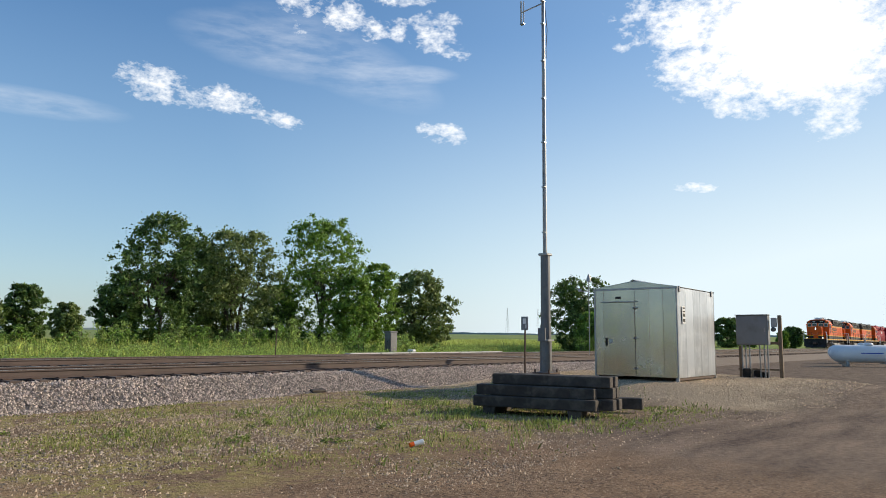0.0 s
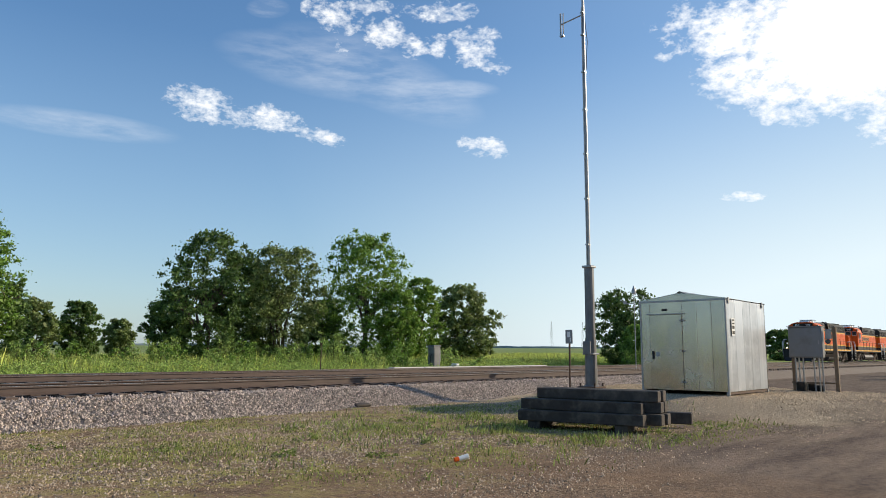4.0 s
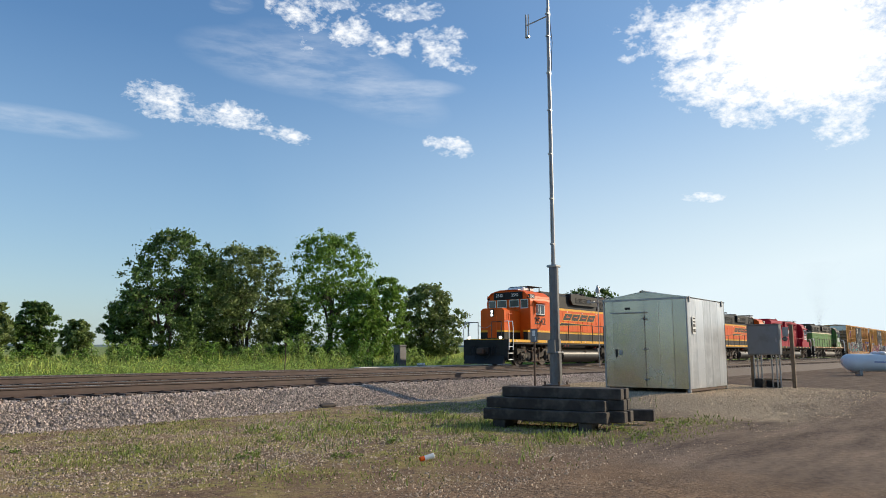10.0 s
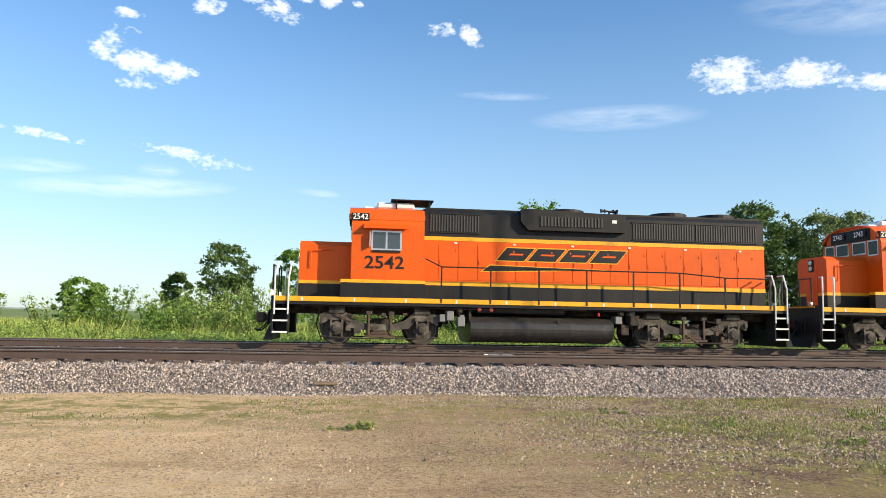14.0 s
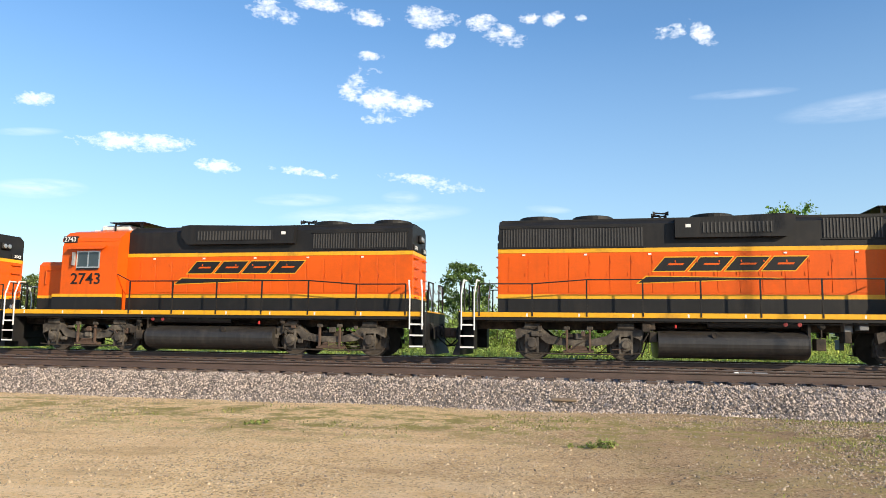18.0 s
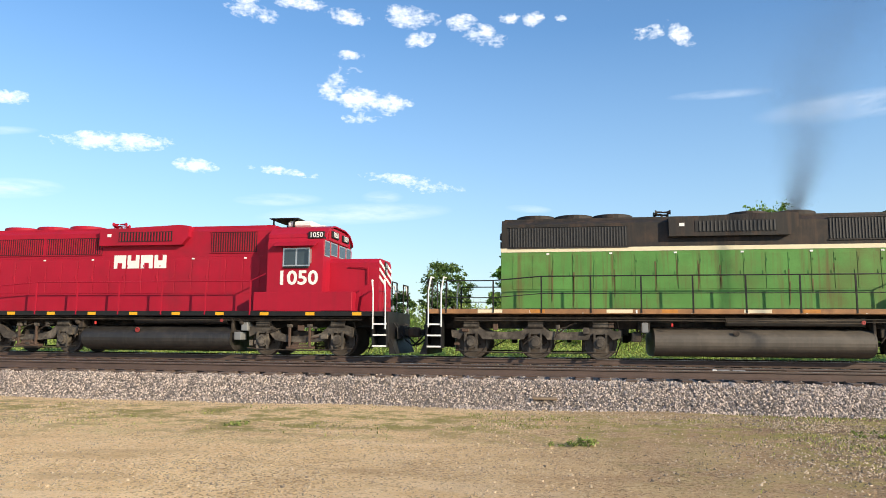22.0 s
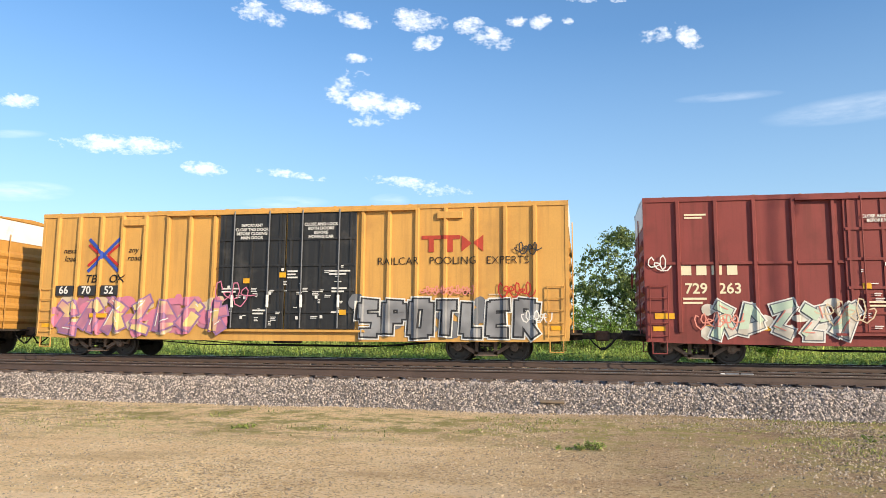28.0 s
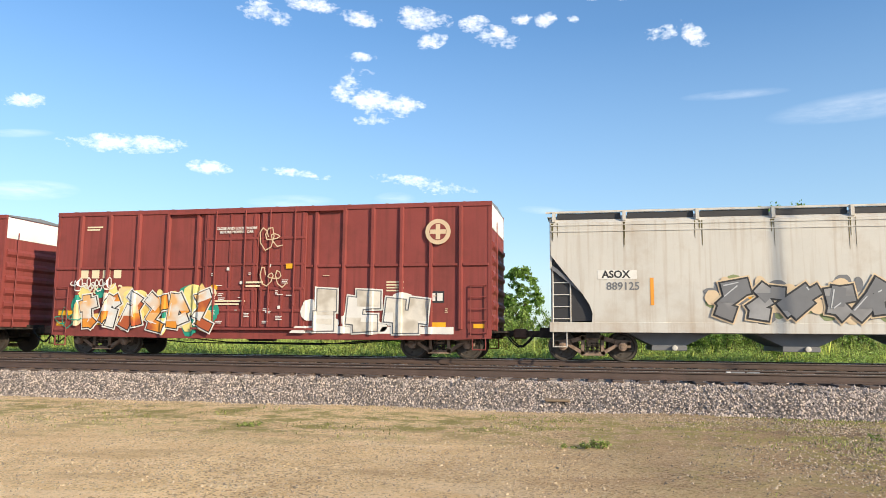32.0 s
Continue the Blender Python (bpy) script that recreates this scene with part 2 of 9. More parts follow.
STEELW = material("worn_wheel_steel", (0.075, 0.062, 0.052), 0.55, metal=0.2, vary=0.3, scale=6, bump=0.1, dirt=GRIME, dirt_amount=0.5)
GLASS = material("cab_window_glass", (0.035, 0.05, 0.06), 0.08, vary=0.2, bump=0.0, spec=0.8)
ALUM = material("window_frame_aluminium", (0.55, 0.56, 0.56), 0.35, metal=0.7, vary=0.1, bump=0.02)
MESHG = material("grille_dark", (0.012, 0.012, 0.013), 0.7, vary=0.3, bump=0.1)
MAIZE2 = material("faded_ochre_boxcar_paint", (0.62, 0.34, 0.095), 0.5, vary=0.12, scale=0.7, fine=20, bump=0.03, dirt=(0.36, 0.19, 0.07), dirt_amount=0.25, streak=0.4, spec=0.25)
MAIZE = material("ochre_boxcar_paint", (0.53, 0.265, 0.062), 0.5, vary=0.12, scale=0.7, fine=20, bump=0.03, dirt=(0.30, 0.15, 0.05), dirt_amount=0.25, streak=0.45, spec=0.25)
DOORB = material("black_door_paint", (0.020, 0.020, 0.021), 0.5, vary=0.3, scale=1.5, bump=0.05, dirt=(0.10, 0.09, 0.08), dirt_amount=0.25, streak=0.3)
OXIDE = material("oxide_red_boxcar_paint", (0.240, 0.057, 0.051), 0.6, vary=0.14, scale=0.8, fine=20, bump=0.03, dirt=(0.10, 0.035, 0.028), dirt_amount=0.3, streak=0.4, spec=0.25)
PALE = material("pale_grey_hopper_paint", (0.56, 0.54, 0.50), 0.55, vary=0.08, scale=0.7, bump=0.03, dirt=(0.36, 0.27, 0.19), dirt_amount=0.3, streak=0.5)
REDP = material("red_paint", (0.48, 0.025, 0.02), 0.5, vary=0.1, bump=0)
CAPRED = material("dull_red_cap_paint", (0.27, 0.03, 0.028), 0.6, vary=0.3, scale=8, bump=0.05, dirt=GRIME, dirt_amount=0.35)
BLUEP = material("blue_paint", (0.03, 0.07, 0.38), 0.5, vary=0.1, bump=0)
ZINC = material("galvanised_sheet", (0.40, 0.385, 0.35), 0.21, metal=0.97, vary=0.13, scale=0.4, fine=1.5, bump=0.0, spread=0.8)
# scuffed sunny-side sheets, base set paler than ZINC to hold sun glare
LITWORNZ = material("worn_sunlit_galvanised_sheet", (0.52, 0.53, 0.55), 0.36, metal=0.94, vary=0.16, scale=3.0, fine=14, bump=0.03, dirt=(0.80, 0.80, 0.80), dirt_amount=0.30, streak=0.45, spread=0.7)
MASTG = material("dull_mast_steel", (0.155, 0.155, 0.16), 0.5, metal=0.4, vary=0.25, scale=3, bump=0.05, dirt=(0.09, 0.075, 0.06), dirt_amount=0.3)
GALV = material("galvanised_steel", (0.33, 0.33, 0.33), 0.45, metal=0.6, vary=0.2, scale=4, bump=0.05, dirt=(0.25, 0.2, 0.16), dirt_amount=0.2)
GREYBOX = material("grey_cabinet_paint", (0.20, 0.205, 0.21), 0.55, vary=0.1, scale=2, bump=0.03, dirt=(0.12, 0.1, 0.08), dirt_amount=0.2)
WOODP = material("weathered_post_wood", (0.20, 0.145, 0.095), 0.85, vary=0.3, scale=6, bump=0.3)
TIMBER = material("creosoted_tie_wood", (0.052, 0.041, 0.034), 0.85, vary=0.4, scale=5, fine=45, bump=0.4, dirt=(0.16, 0.135, 0.11), dirt_amount=0.35, spread=0.35)
TIEWOOD = material("track_tie_wood", (0.088, 0.062, 0.050), 0.9, vary=0.35, scale=5, fine=40, bump=0.4, dirt=(0.15, 0.12, 0.10), dirt_amount=0.4, spread=0.4)
RAILM = material("rusted_rail", (0.090, 0.060, 0.050), 0.7, vary=0.25, scale=3, bump=0.1, dirt=(0.06, 0.045, 0.038), dirt_amount=0.4)
RAILHEAD = material("polished_rail_head", (0.42, 0.40, 0.38), 0.28, metal=0.9, vary=0.1, scale=2, bump=0.0)
TANKW = material("white_gas_tank_paint", (0.72, 0.73, 0.74), 0.35, vary=0.05, scale=1.5, bump=0.02, dirt=(0.4, 0.38, 0.34), dirt_amount=0.12)
BARK = material("tree_bark", (0.085, 0.062, 0.045), 0.9, vary=0.35, scale=6, bump=0.4)
LEAF = material("dark_leaves", (0.105, 0.175, 0.042), 0.55, vary=0.45, scale=0.6, bump=0, island=0.9, trans=0.35)
LEAF2 = material("bright_leaves", (0.18, 0.30, 0.05), 0.55, vary=0.40, scale=0.6, bump=0, island=0.9, trans=0.38)
LEAF3 = material("grey_green_leaves", (0.18, 0.235, 0.075), 0.6, vary=0.40, scale=0.6, bump=0, island=0.9, trans=0.35)
SHRUB = material("light_shrub_leaves", (0.31, 0.42, 0.105), 0.55, vary=0.45, scale=0.6, bump=0, island=0.9, trans=0.45)
BLADE = material("tall_grass_blades", (0.42, 0.48, 0.115), 0.6, vary=0.50, scale=0.25, bump=0, island=0.9, trans=0.35)
WEEDG = material("green_weed_leaves", (0.25, 0.305, 0.08), 0.6, vary=0.45, scale=0.6, bump=0, island=0.9, trans=0.35)
TURF = material("short_turf_blades", (0.285, 0.305, 0.08), 0.65, vary=0.40, scale=0.4, bump=0, island=1.0, trans=0.3)
RUNRUST = material("rust_run", (0.115, 0.095, 0.035), 0.8, vary=0.35, scale=3, bump=0.05)
STONE = material("ballast_stone", (0.42, 0.342, 0.287), 0.85, vary=0.50, scale=1.0, fine=30, bump=0.2, island=1.3)
GRIT = material("brown_gravel_stone", (0.35, 0.272, 0.195), 0.9, vary=0.52, scale=1.0, bump=0.1, island=1.3)
PEBBLE = material("pale_gravel_stone", (0.47, 0.35, 0.225), 0.9, vary=0.32, scale=1.0, bump=0.1, island=1.2)
SMOKE = material("diesel_soot", (0.06, 0.058, 0.06), 0.9, vary=0.2, bump=0)
_tr = SMOKE.node_tree.nodes.new("ShaderNodeBsdfTransparent")
_mx = SMOKE.node_tree.nodes.new("ShaderNodeMixShader")
_mx.inputs[0].default_value = 0.75
SMOKE.node_tree.links.new(_tr.outputs[0], _mx.inputs[1])
SMOKE.node_tree.links.new(SMOKE.node_tree.nodes["Principled BSDF"].outputs[0], _mx.inputs[2])
SMOKE.node_tree.links.new(_mx.outputs[0], SMOKE.node_tree.nodes["Material Output"].inputs[0])
TRUCKG = material("dusty_truck_casting", (0.062, 0.054, 0.047), 0.8, vary=0.6, scale=4, fine=25, bump=0.3, dirt=(0.29, 0.25, 0.20), dirt_amount=0.42, spec=0.25)
SLATG = material("dusty_black_slats", (0.060, 0.058, 0.056), 0.6, vary=0.25, scale=3, bump=0.05)
TANKG = material("dusty_brown_fuel_tank", (0.085, 0.073, 0.060), 0.6, vary=0.3, scale=2, bump=0.05, dirt=(0.16, 0.13, 0.10), dirt_amount=0.35, streak=0.4)
TRUCKB = material("rusty_truck_steel", (0.25, 0.175, 0.13), 0.8, vary=0.4, scale=5, bump=0.3, dirt=(0.06, 0.045, 0.035), dirt_amount=0.4)


# ---- shape helpers ----
def part(name, bm, mat, parent=None, label="", smooth=False):
    me = bpy.data.meshes.new(name)
    bm.to_mesh(me)
    bm.free()
    me.materials.append(mat)
    if smooth:
        me.polygons.foreach_set("use_smooth", [True] * len(me.polygons))
    ob = new(name, me)
    ob.parent = parent
    if label:
        ob["label"] = label
    return ob


def raw(name, verts, faces, mat, parent=None):
    me = bpy.data.meshes.new(name)
    me.from_pydata(verts, [], faces)
    me.materials.append(mat)
    ob = new(name, me)
    ob.parent = parent
    return ob


def thing(name, m, label, category, group=""):
    e = new(name)
    e.matrix_basis = m
    return tagged(e, label, category, group)


def box(bm, x0, x1, y0, y1, z0, z1, bevel=0.0):
    vs = [bm.verts.new((x, y, z)) for x in (x0, x1) for y in (y0, y1) for z in (z0, z1)]
    fs = [bm.faces.new([vs[i] for i in q]) for q in ((0, 1, 3, 2), (4, 6, 7, 5), (0, 4, 5, 1), (2, 3, 7, 6), (0, 2, 6, 4), (1, 5, 7, 3))]
    if bevel:
        es = list({e for f in fs for e in f.edges})
        bmesh.ops.bevel(bm, geom=es, offset=bevel, segments=1, affect="EDGES", profile=0.5)
    return bm


def bx(*a, bevel=0.0):
    return box(bmesh.new(), *a, bevel=bevel)


def tube(bm, p, q, r, seg=8, r2=None, cap=True):
    p, q = Vector(p), Vector(q)
    d = (q - p).normalized()
    a = d.orthogonal().normalized()
    b = d.cross(a)
    r2 = r if r2 is None else r2
    rings = []
    for c, rad in ((p, r), (q, r2)):
        rings.append([bm.verts.new(c + (a * math.cos(2 * math.pi * i / seg) + b * math.sin(2 * math.pi * i / seg)) * rad) for i in range(seg)])
    for i in range(seg):
        j = (i + 1) % seg
        bm.faces.new((rings[0][i], rings[0][j], rings[1][j], rings[1][i]))
    if cap:
        bm.faces.new(rings[0][::-1])
        bm.faces.new(rings[1])
    return bm


def pipe(bm, pts, r, seg=6):
    """One bent round bar through the points, mitred at each bend."""
    pts = [Vector(p) for p in pts]
    last = None
    side_way = None
    for i, p in enumerate(pts):
        before = (p - pts[i - 1]).normalized() if i else None
        after = (pts[i + 1] - p).normalized() if i < len(pts) - 1 else None
        d = before if after is None else after if before is None else (before + after)
        if d.length < 1e-4:
            d = after
        d = d.normalized()
        side_way = d.orthogonal() if side_way is None else side_way - d * side_way.dot(d)
        if side_way.length < 1e-4:
            side_way = d.orthogonal()
        side_way = side_way.normalized()
        up = d.cross(side_way)
        grow = 1.0 if before is None or after is None else min(1.6, 1 / max(0.5, d.dot(after)))
        ring = [bm.verts.new(p + (side_way * math.cos(2 * math.pi * k / seg) + up * math.sin(2 * math.pi * k / seg)) * r * grow) for k in range(seg)]
        if last is None:
            bm.faces.new(ring[::-1])
        else:
            for k in range(seg):
                j = (k + 1) % seg
                bm.faces.new((last[k], last[j], ring[j], ring[k]))
        last = ring
    bm.faces.new(last)
    return bm


def prism(bm, pts, axis, a, b):
    """The outline pts drawn out along an axis from a to b: axis x takes (y, z), y takes (x, z), z takes (x, y)."""
    put = {"x": lambda u, v, w: (w, u, v), "y": lambda u, v, w: (u, w, v), "z": lambda u, v, w: (u, v, w)}[axis]
    lo = [bm.verts.new(put(u, v, a)) for u, v in pts]
    hi = [bm.verts.new(put(u, v, b)) for u, v in pts]
    n = len(pts)
    for i in range(n):
        j = (i + 1) % n
        bm.faces.new((lo[i], lo[j], hi[j], hi[i]))
    bm.faces.new(lo[::-1])
    bm.faces.new(hi)
    bmesh.ops.recalc_face_normals(bm, faces=bm.faces)
    return bm


def pr(pts, axis, a, b):
    return prism(bmesh.new(), pts, axis, a, b)


def lathe(bm, centre, axis, rows, seg=20):
    """A turned form: rows of (distance along the axis, radius)."""
    c, d = Vector(centre), Vector(axis).normalized()
    a = d.orthogonal().normalized()
    b = d.cross(a)
    rings = [[bm.verts.new(c + d * s + (a * math.cos(2 * math.pi * i / seg) + b * math.sin(2 * math.pi * i / seg)) * max(r, 0.001)) for i in range(seg)] for s, r in rows]
    for lo, hi in zip(rings, rings[1:]):
        for i in range(seg):
            j = (i + 1) % seg
            bm.faces.new((lo[i], lo[j], hi[j], hi[i]))
    bm.faces.new(rings[0][::-1])
    bm.faces.new(rings[-1])
    bmesh.ops.recalc_face_normals(bm, faces=bm.faces)
    return bm


def lettering(name, words, size, m, mat, parent, bold=0.012, wide=1.0, shear=0.0):
    """Words as a thin mesh in the built-in font; m sets the middle of the line."""
    cu = bpy.data.curves.new(name, "FONT")
    cu.body, cu.size, cu.extrude, cu.offset, cu.align_x, cu.align_y, cu.shear = words, size, 0.002, bold, "CENTER", "CENTER", shear
    cu.resolution_u = 3
    tmp = new(name, cu)
    dg = bpy.context.evaluated_depsgraph_get()
    me = bpy.data.meshes.new_from_object(tmp.evaluated_get(dg))
    bpy.data.objects.remove(tmp)
    bpy.data.curves.remove(cu)
    me.transform(Matrix.Diagonal((wide, 1, 1, 1)))
    me.transform(m)
    me.materials.clear()
    me.materials.append(mat)
    ob = new(name, me)
    ob.parent = parent
    return ob


def side(x, y, z):
    """On a face that looks towards -y (or, for y > 0, +y), reading from left to right."""
    return pose(x, y, z, 90, 0, 0) if y < 0 else pose(x, y, z, 90, 0, 180)

# ---- ground, ballast and tracks ----
RAIL = 0.72          # rail top above the yard
NEAR, FAR = 16.65, 23.28
GAUGE = 0.755


def smooth(a, b, x):
    k = min(1.0, max(0.0, (x - a) / (b - a)))
    return k * k * (3 - 2 * k)


def pad(x, y):
    """The raised gravel pad on which the metal shed and the mast stand."""
    r = math.hypot((x - 21.6) / 3.7, (y - 8.6) / 5.4)
    return 0.36 * (1 - smooth(0.92, 1.55, r)) * (1 - 0.75 * smooth(12.4, 13.6, y))


def ground_z(x, y):
    z = pad(x, y)
    if abs(x) < 60 and -20 < y < 60:
        z += 0.035 * noise.noise((x * 0.35, y * 0.35, 0)) + 0.012 * noise.noise((x * 1.7, y * 1.7, 3))
    if y > 26:
        z += 0.25 * smooth(26, 32, y)
    d = math.hypot(x, y)
    if d > 90 and y > 20:
        z += 0.0085 * (d - 90) * smooth(20, 80, y)
    if y > 24 and y < 70:
        z += 0.10 * noise.noise((x * 0.12, y * 0.12, 7))
    return z


def lines(*spans):
    out = []
    for a, b, n in spans:
        out += list(np.linspace(a, b, n, endpoint=False))
    return out


xs = lines((-2600, -400, 10), (-400, -60, 24), (-60, -24, 40), (-24, 30, 180), (30, 60, 40), (60, 400, 30), (400, 2600, 11))
ys = lines((-500, -30, 10), (-30, 2, 26), (2, 15, 52), (15, 60, 36), (60, 400, 22), (400, 3000, 13))
gv = [(x, y, ground_z(x, y)) for y in ys for x in xs]
nx = len(xs)
gf = [(j * nx + i, j * nx + i + 1, (j + 1) * nx + i + 1, (j + 1) * nx + i) for j in range(len(ys) - 1) for i in range(nx - 1)]


def ground_material():
    """Bare tan dirt, patchy turf beside the track, a dark trodden road and green fields, by where they lie."""
    m = bpy.data.materials.new("yard_ground")
    m.use_nodes = True
    nt = m.node_tree
    b = nt.nodes["Principled BSDF"]
    tc = nt.nodes.new("ShaderNodeTexCoord").outputs["Object"]

    def node(kind, ins, op=None, out=0):
        n = nt.nodes.new(kind)
        if op:
            n.operation = op
        for i, x in ins.items():
            if isinstance(x, bpy.types.NodeSocket):
                nt.links.new(x, n.inputs[i])
            else:
                n.inputs[i].default_value = x
        return n.outputs[out]

    def mix(fac, a, c):
        n = nt.nodes.new("ShaderNodeMix")
        n.data_type = "RGBA"
        for i, x in ((0, fac), (6, a), (7, c)):
            if isinstance(x, bpy.types.NodeSocket):
                nt.links.new(x, n.inputs[i])
            else:
                n.inputs[i].default_value = x
        return n.outputs[2]

    def mr(v, a, c, lo=0.0, hi=1.0):
        return node("ShaderNodeMapRange", {0: v, 1: a, 2: c, 3: lo, 4: hi})

    def mul(a, c):
        return node("ShaderNodeMath", {0: a, 1: c}, "MULTIPLY")

    def add(a, c):
        return node("ShaderNodeMath", {0: a, 1: c}, "ADD")

    def nz(s, det=5.0, rough=0.6, src=tc):
        return node("ShaderNodeTexNoise", {0: src, 2: s, 3: det, 4: rough})

    sep = nt.nodes.new("ShaderNodeSeparateXYZ")
    nt.links.new(tc, sep.inputs[0])
    X, Y = sep.outputs[0], sep.outputs[1]
    n_big, n_mid, n_fine, n_grit = nz(0.35), nz(1.6), nz(9.0), nz(38.0, 4.0, 0.8)
    wob = node("ShaderNodeMath", {0: n_big, 1: 0.5}, "SUBTRACT")
    yw = add(Y, mul(wob, 5.0))
    xw = add(X, mul(wob, 7.0))
    tan = mix(mr(n_mid, 0.3, 0.7), (0.68, 0.445, 0.215, 1), (0.92, 0.66, 0.355, 1))
    tan = mix(mr(n_grit, 0.55, 0.72, 0.0, 0.75), tan, (0.78, 0.66, 0.48, 1))
    tan = mix(mr(n_grit, 0.42, 0.28, 0.0, 0.6), tan, (0.16, 0.115, 0.075, 1))
    brown = mix(mr(n_mid, 0.3, 0.7), (0.168, 0.102, 0.060, 1), (0.315, 0.20, 0.118, 1))
    brown = mix(mr(n_grit, 0.56, 0.75, 0.0, 0.55), brown, (0.44, 0.34, 0.24, 1))
    cell = nt.nodes.new("ShaderNodeTexVoronoi")
    nt.links.new(tc, cell.inputs["Vector"])
    cell.inputs["Scale"].default_value = 42.0
    chip = nt.nodes.new("ShaderNodeSeparateColor")
    nt.links.new(cell.outputs["Color"], chip.inputs[0])
    gritty = mr(add(n_big, mul(n_fine, 0.5)), 0.45, 0.85)
    tan = mix(mul(mr(chip.outputs[0], 0.72, 0.98, 0.0, 0.7), gritty), tan, (0.84, 0.68, 0.46, 1))
    tan = mix(mul(mr(chip.outputs[0], 0.30, 0.08), gritty), tan, (0.30, 0.195, 0.10, 1))
    brown = mix(mul(mr(chip.outputs[0], 0.70, 0.98, 0.0, 0.6), gritty), brown, (0.44, 0.33, 0.22, 1))
    brown = mix(mul(mr(chip.outputs[0], 0.36, 0.10), gritty), brown, (0.10, 0.068, 0.045, 1))
    drift = nz(1.0, 5.0, 0.65, node("ShaderNodeMapping", {0: tc, 3: (0.30, 1.25, 1)}))
    tan = mix(mr(drift, 0.54, 0.66, 0.0, 0.55), tan, (0.45, 0.285, 0.145, 1))
    tan = mix(mr(drift, 0.44, 0.34, 0.0, 0.5), tan, (0.90, 0.68, 0.42, 1))
    damp = mul(mr(nz(0.8, 6.0, 0.7), 0.50, 0.62), mr(yw, 7.5, 10.5))
    tan = mix(mul(damp, 0.7), tan, (0.39, 0.265, 0.125, 1))
    soil = mix(mr(xw, -3.6, 4.6), tan, brown)
    # trodden road of darker, oily dirt
    ruts = nz(1.0, 4.0, 0.6, node("ShaderNodeMapping", {0: tc, 2: (0, 0, radians(-18)), 3: (0.25, 1.1, 1)}))
    road = mix(mr(add(mul(ruts, 0.65), mul(n_fine, 0.35)), 0.38, 0.62), (0.095, 0.066, 0.050, 1), (0.27, 0.195, 0.14, 1))
    on_road = mul(mr(add(xw, mul(Y, -1.15)), 1.5, 5.0), mr(xw, 7.0, 10.0))
    soil = mix(on_road, soil, road)
    # yard beyond the shed: dark cinders
    soil = mix(mr(X, 24.0, 30.0), soil, mix(mr(n_mid, 0.35, 0.7), (0.100, 0.070, 0.050, 1), (0.22, 0.155, 0.11, 1)))
    # gravel pad
    gravel = mix(mr(n_grit, 0.35, 0.65), (0.29, 0.215, 0.14, 1), (0.58, 0.455, 0.31, 1))
    on_pad = mul(mul(mr(X, 15.8, 17.0), mr(X, 27.0, 25.5)), mul(mr(yw, 3.4, 4.6), mr(Y, 15.5, 14.5)))
    soil = mix(on_pad, soil, gravel)
    # turf
    turf_col = mix(mr(n_fine, 0.3, 0.7), (0.22, 0.175, 0.055, 1), (0.38, 0.32, 0.11, 1))
    band = mul(mr(yw, 9.0, 11.2), mr(Y, 13.9, 13.0))
    band = node("ShaderNodeMath", {0: band, 1: mul(mul(mr(xw, 0.0, 4.0), mr(xw, 17.0, 14.0)), mr(yw, 5.2, 7.0))}, "MAXIMUM")
    patch = mr(add(mul(n_mid, 0.65), mul(n_fine, 0.35)), 0.47, 0.55)
    soil = mix(mul(mul(band, patch), mr(X, 26.0, 18.0)), soil, turf_col)
    # fields behind the line
    field = mix(mr(n_mid, 0.3, 0.7), (0.14, 0.20, 0.04, 1), (0.26, 0.32, 0.075, 1))
    far_field = mix(mr(nz(0.02), 0.42, 0.58), (0.16, 0.235, 0.06, 1), (0.24, 0.27, 0.10, 1))
    field = mix(mr(Y, 80.0, 200.0), field, far_field)
    soil = mix(mr(yw, 24.0, 26.5), soil, field)
    nt.links.new(soil, b.inputs["Base Color"])
    b.inputs["Roughness"].default_value = 0.95
    b.inputs["Specular IOR Level"].default_value = 0.2
    bn = nt.nodes.new("ShaderNodeBump")
    bn.inputs["Strength"].default_value, bn.inputs["Distance"].default_value = 0.8, 0.05
    nt.links.new(add(mul(n_grit, 0.5), add(mul(n_fine, 0.7), n_mid)), bn.inputs["Height"])
    nt.links.new(bn.outputs[0], b.inputs["Normal"])
    return m


ground = raw("ground", gv, gf, ground_material())
tagged(ground, "tan dirt yard with patchy turf and green fields beyond", "ground", kind="structure")
for p in ground.data.polygons:
    p.use_smooth = True

# ballast bed: one long shouldered bank that carries both tracks
BED = [(13.75, -0.06), (14.35, 0.04), (15.15, 0.46), (15.40, 0.50), (17.9, 0.50), (18.6, 0.44), (21.3, 0.44), (22.0, 0.50), (24.6, 0.50), (25.0, 0.46), (26.4, 0.0)]


def bed_z(y):
    for (a, za), (b, zb) in zip(BED, BED[1:]):
        if a <= y <= b:
            return za + (zb - za) * (y - a) / (b - a)
    return 0.0


bxs = lines((-700, -60, 40), (-60, 60, 240), (60, 900, 60)) + [900.0]
bys = [13.75, 14.05, 14.35, 14.6, 14.9, 15.15, 15.4, 16.2, 17.0, 17.9, 18.6, 20.0, 21.3, 22.0, 23.0, 24.0, 24.6, 25.0, 25.7, 26.4]
bv = [(x, y, bed_z(y) + 0.03 * noise.noise((x * 1.3, y * 1.3, 0)) - (0.04 if 0 < j < len(bys) - 1 else 0)) for j, y in enumerate(bys) for x in bxs]
nb = len(bxs)
bf = [(j * nb + i, j * nb + i + 1, (j + 1) * nb + i + 1, (j + 1) * nb + i) for j in range(len(bys) - 1) for i in range(nb - 1)]
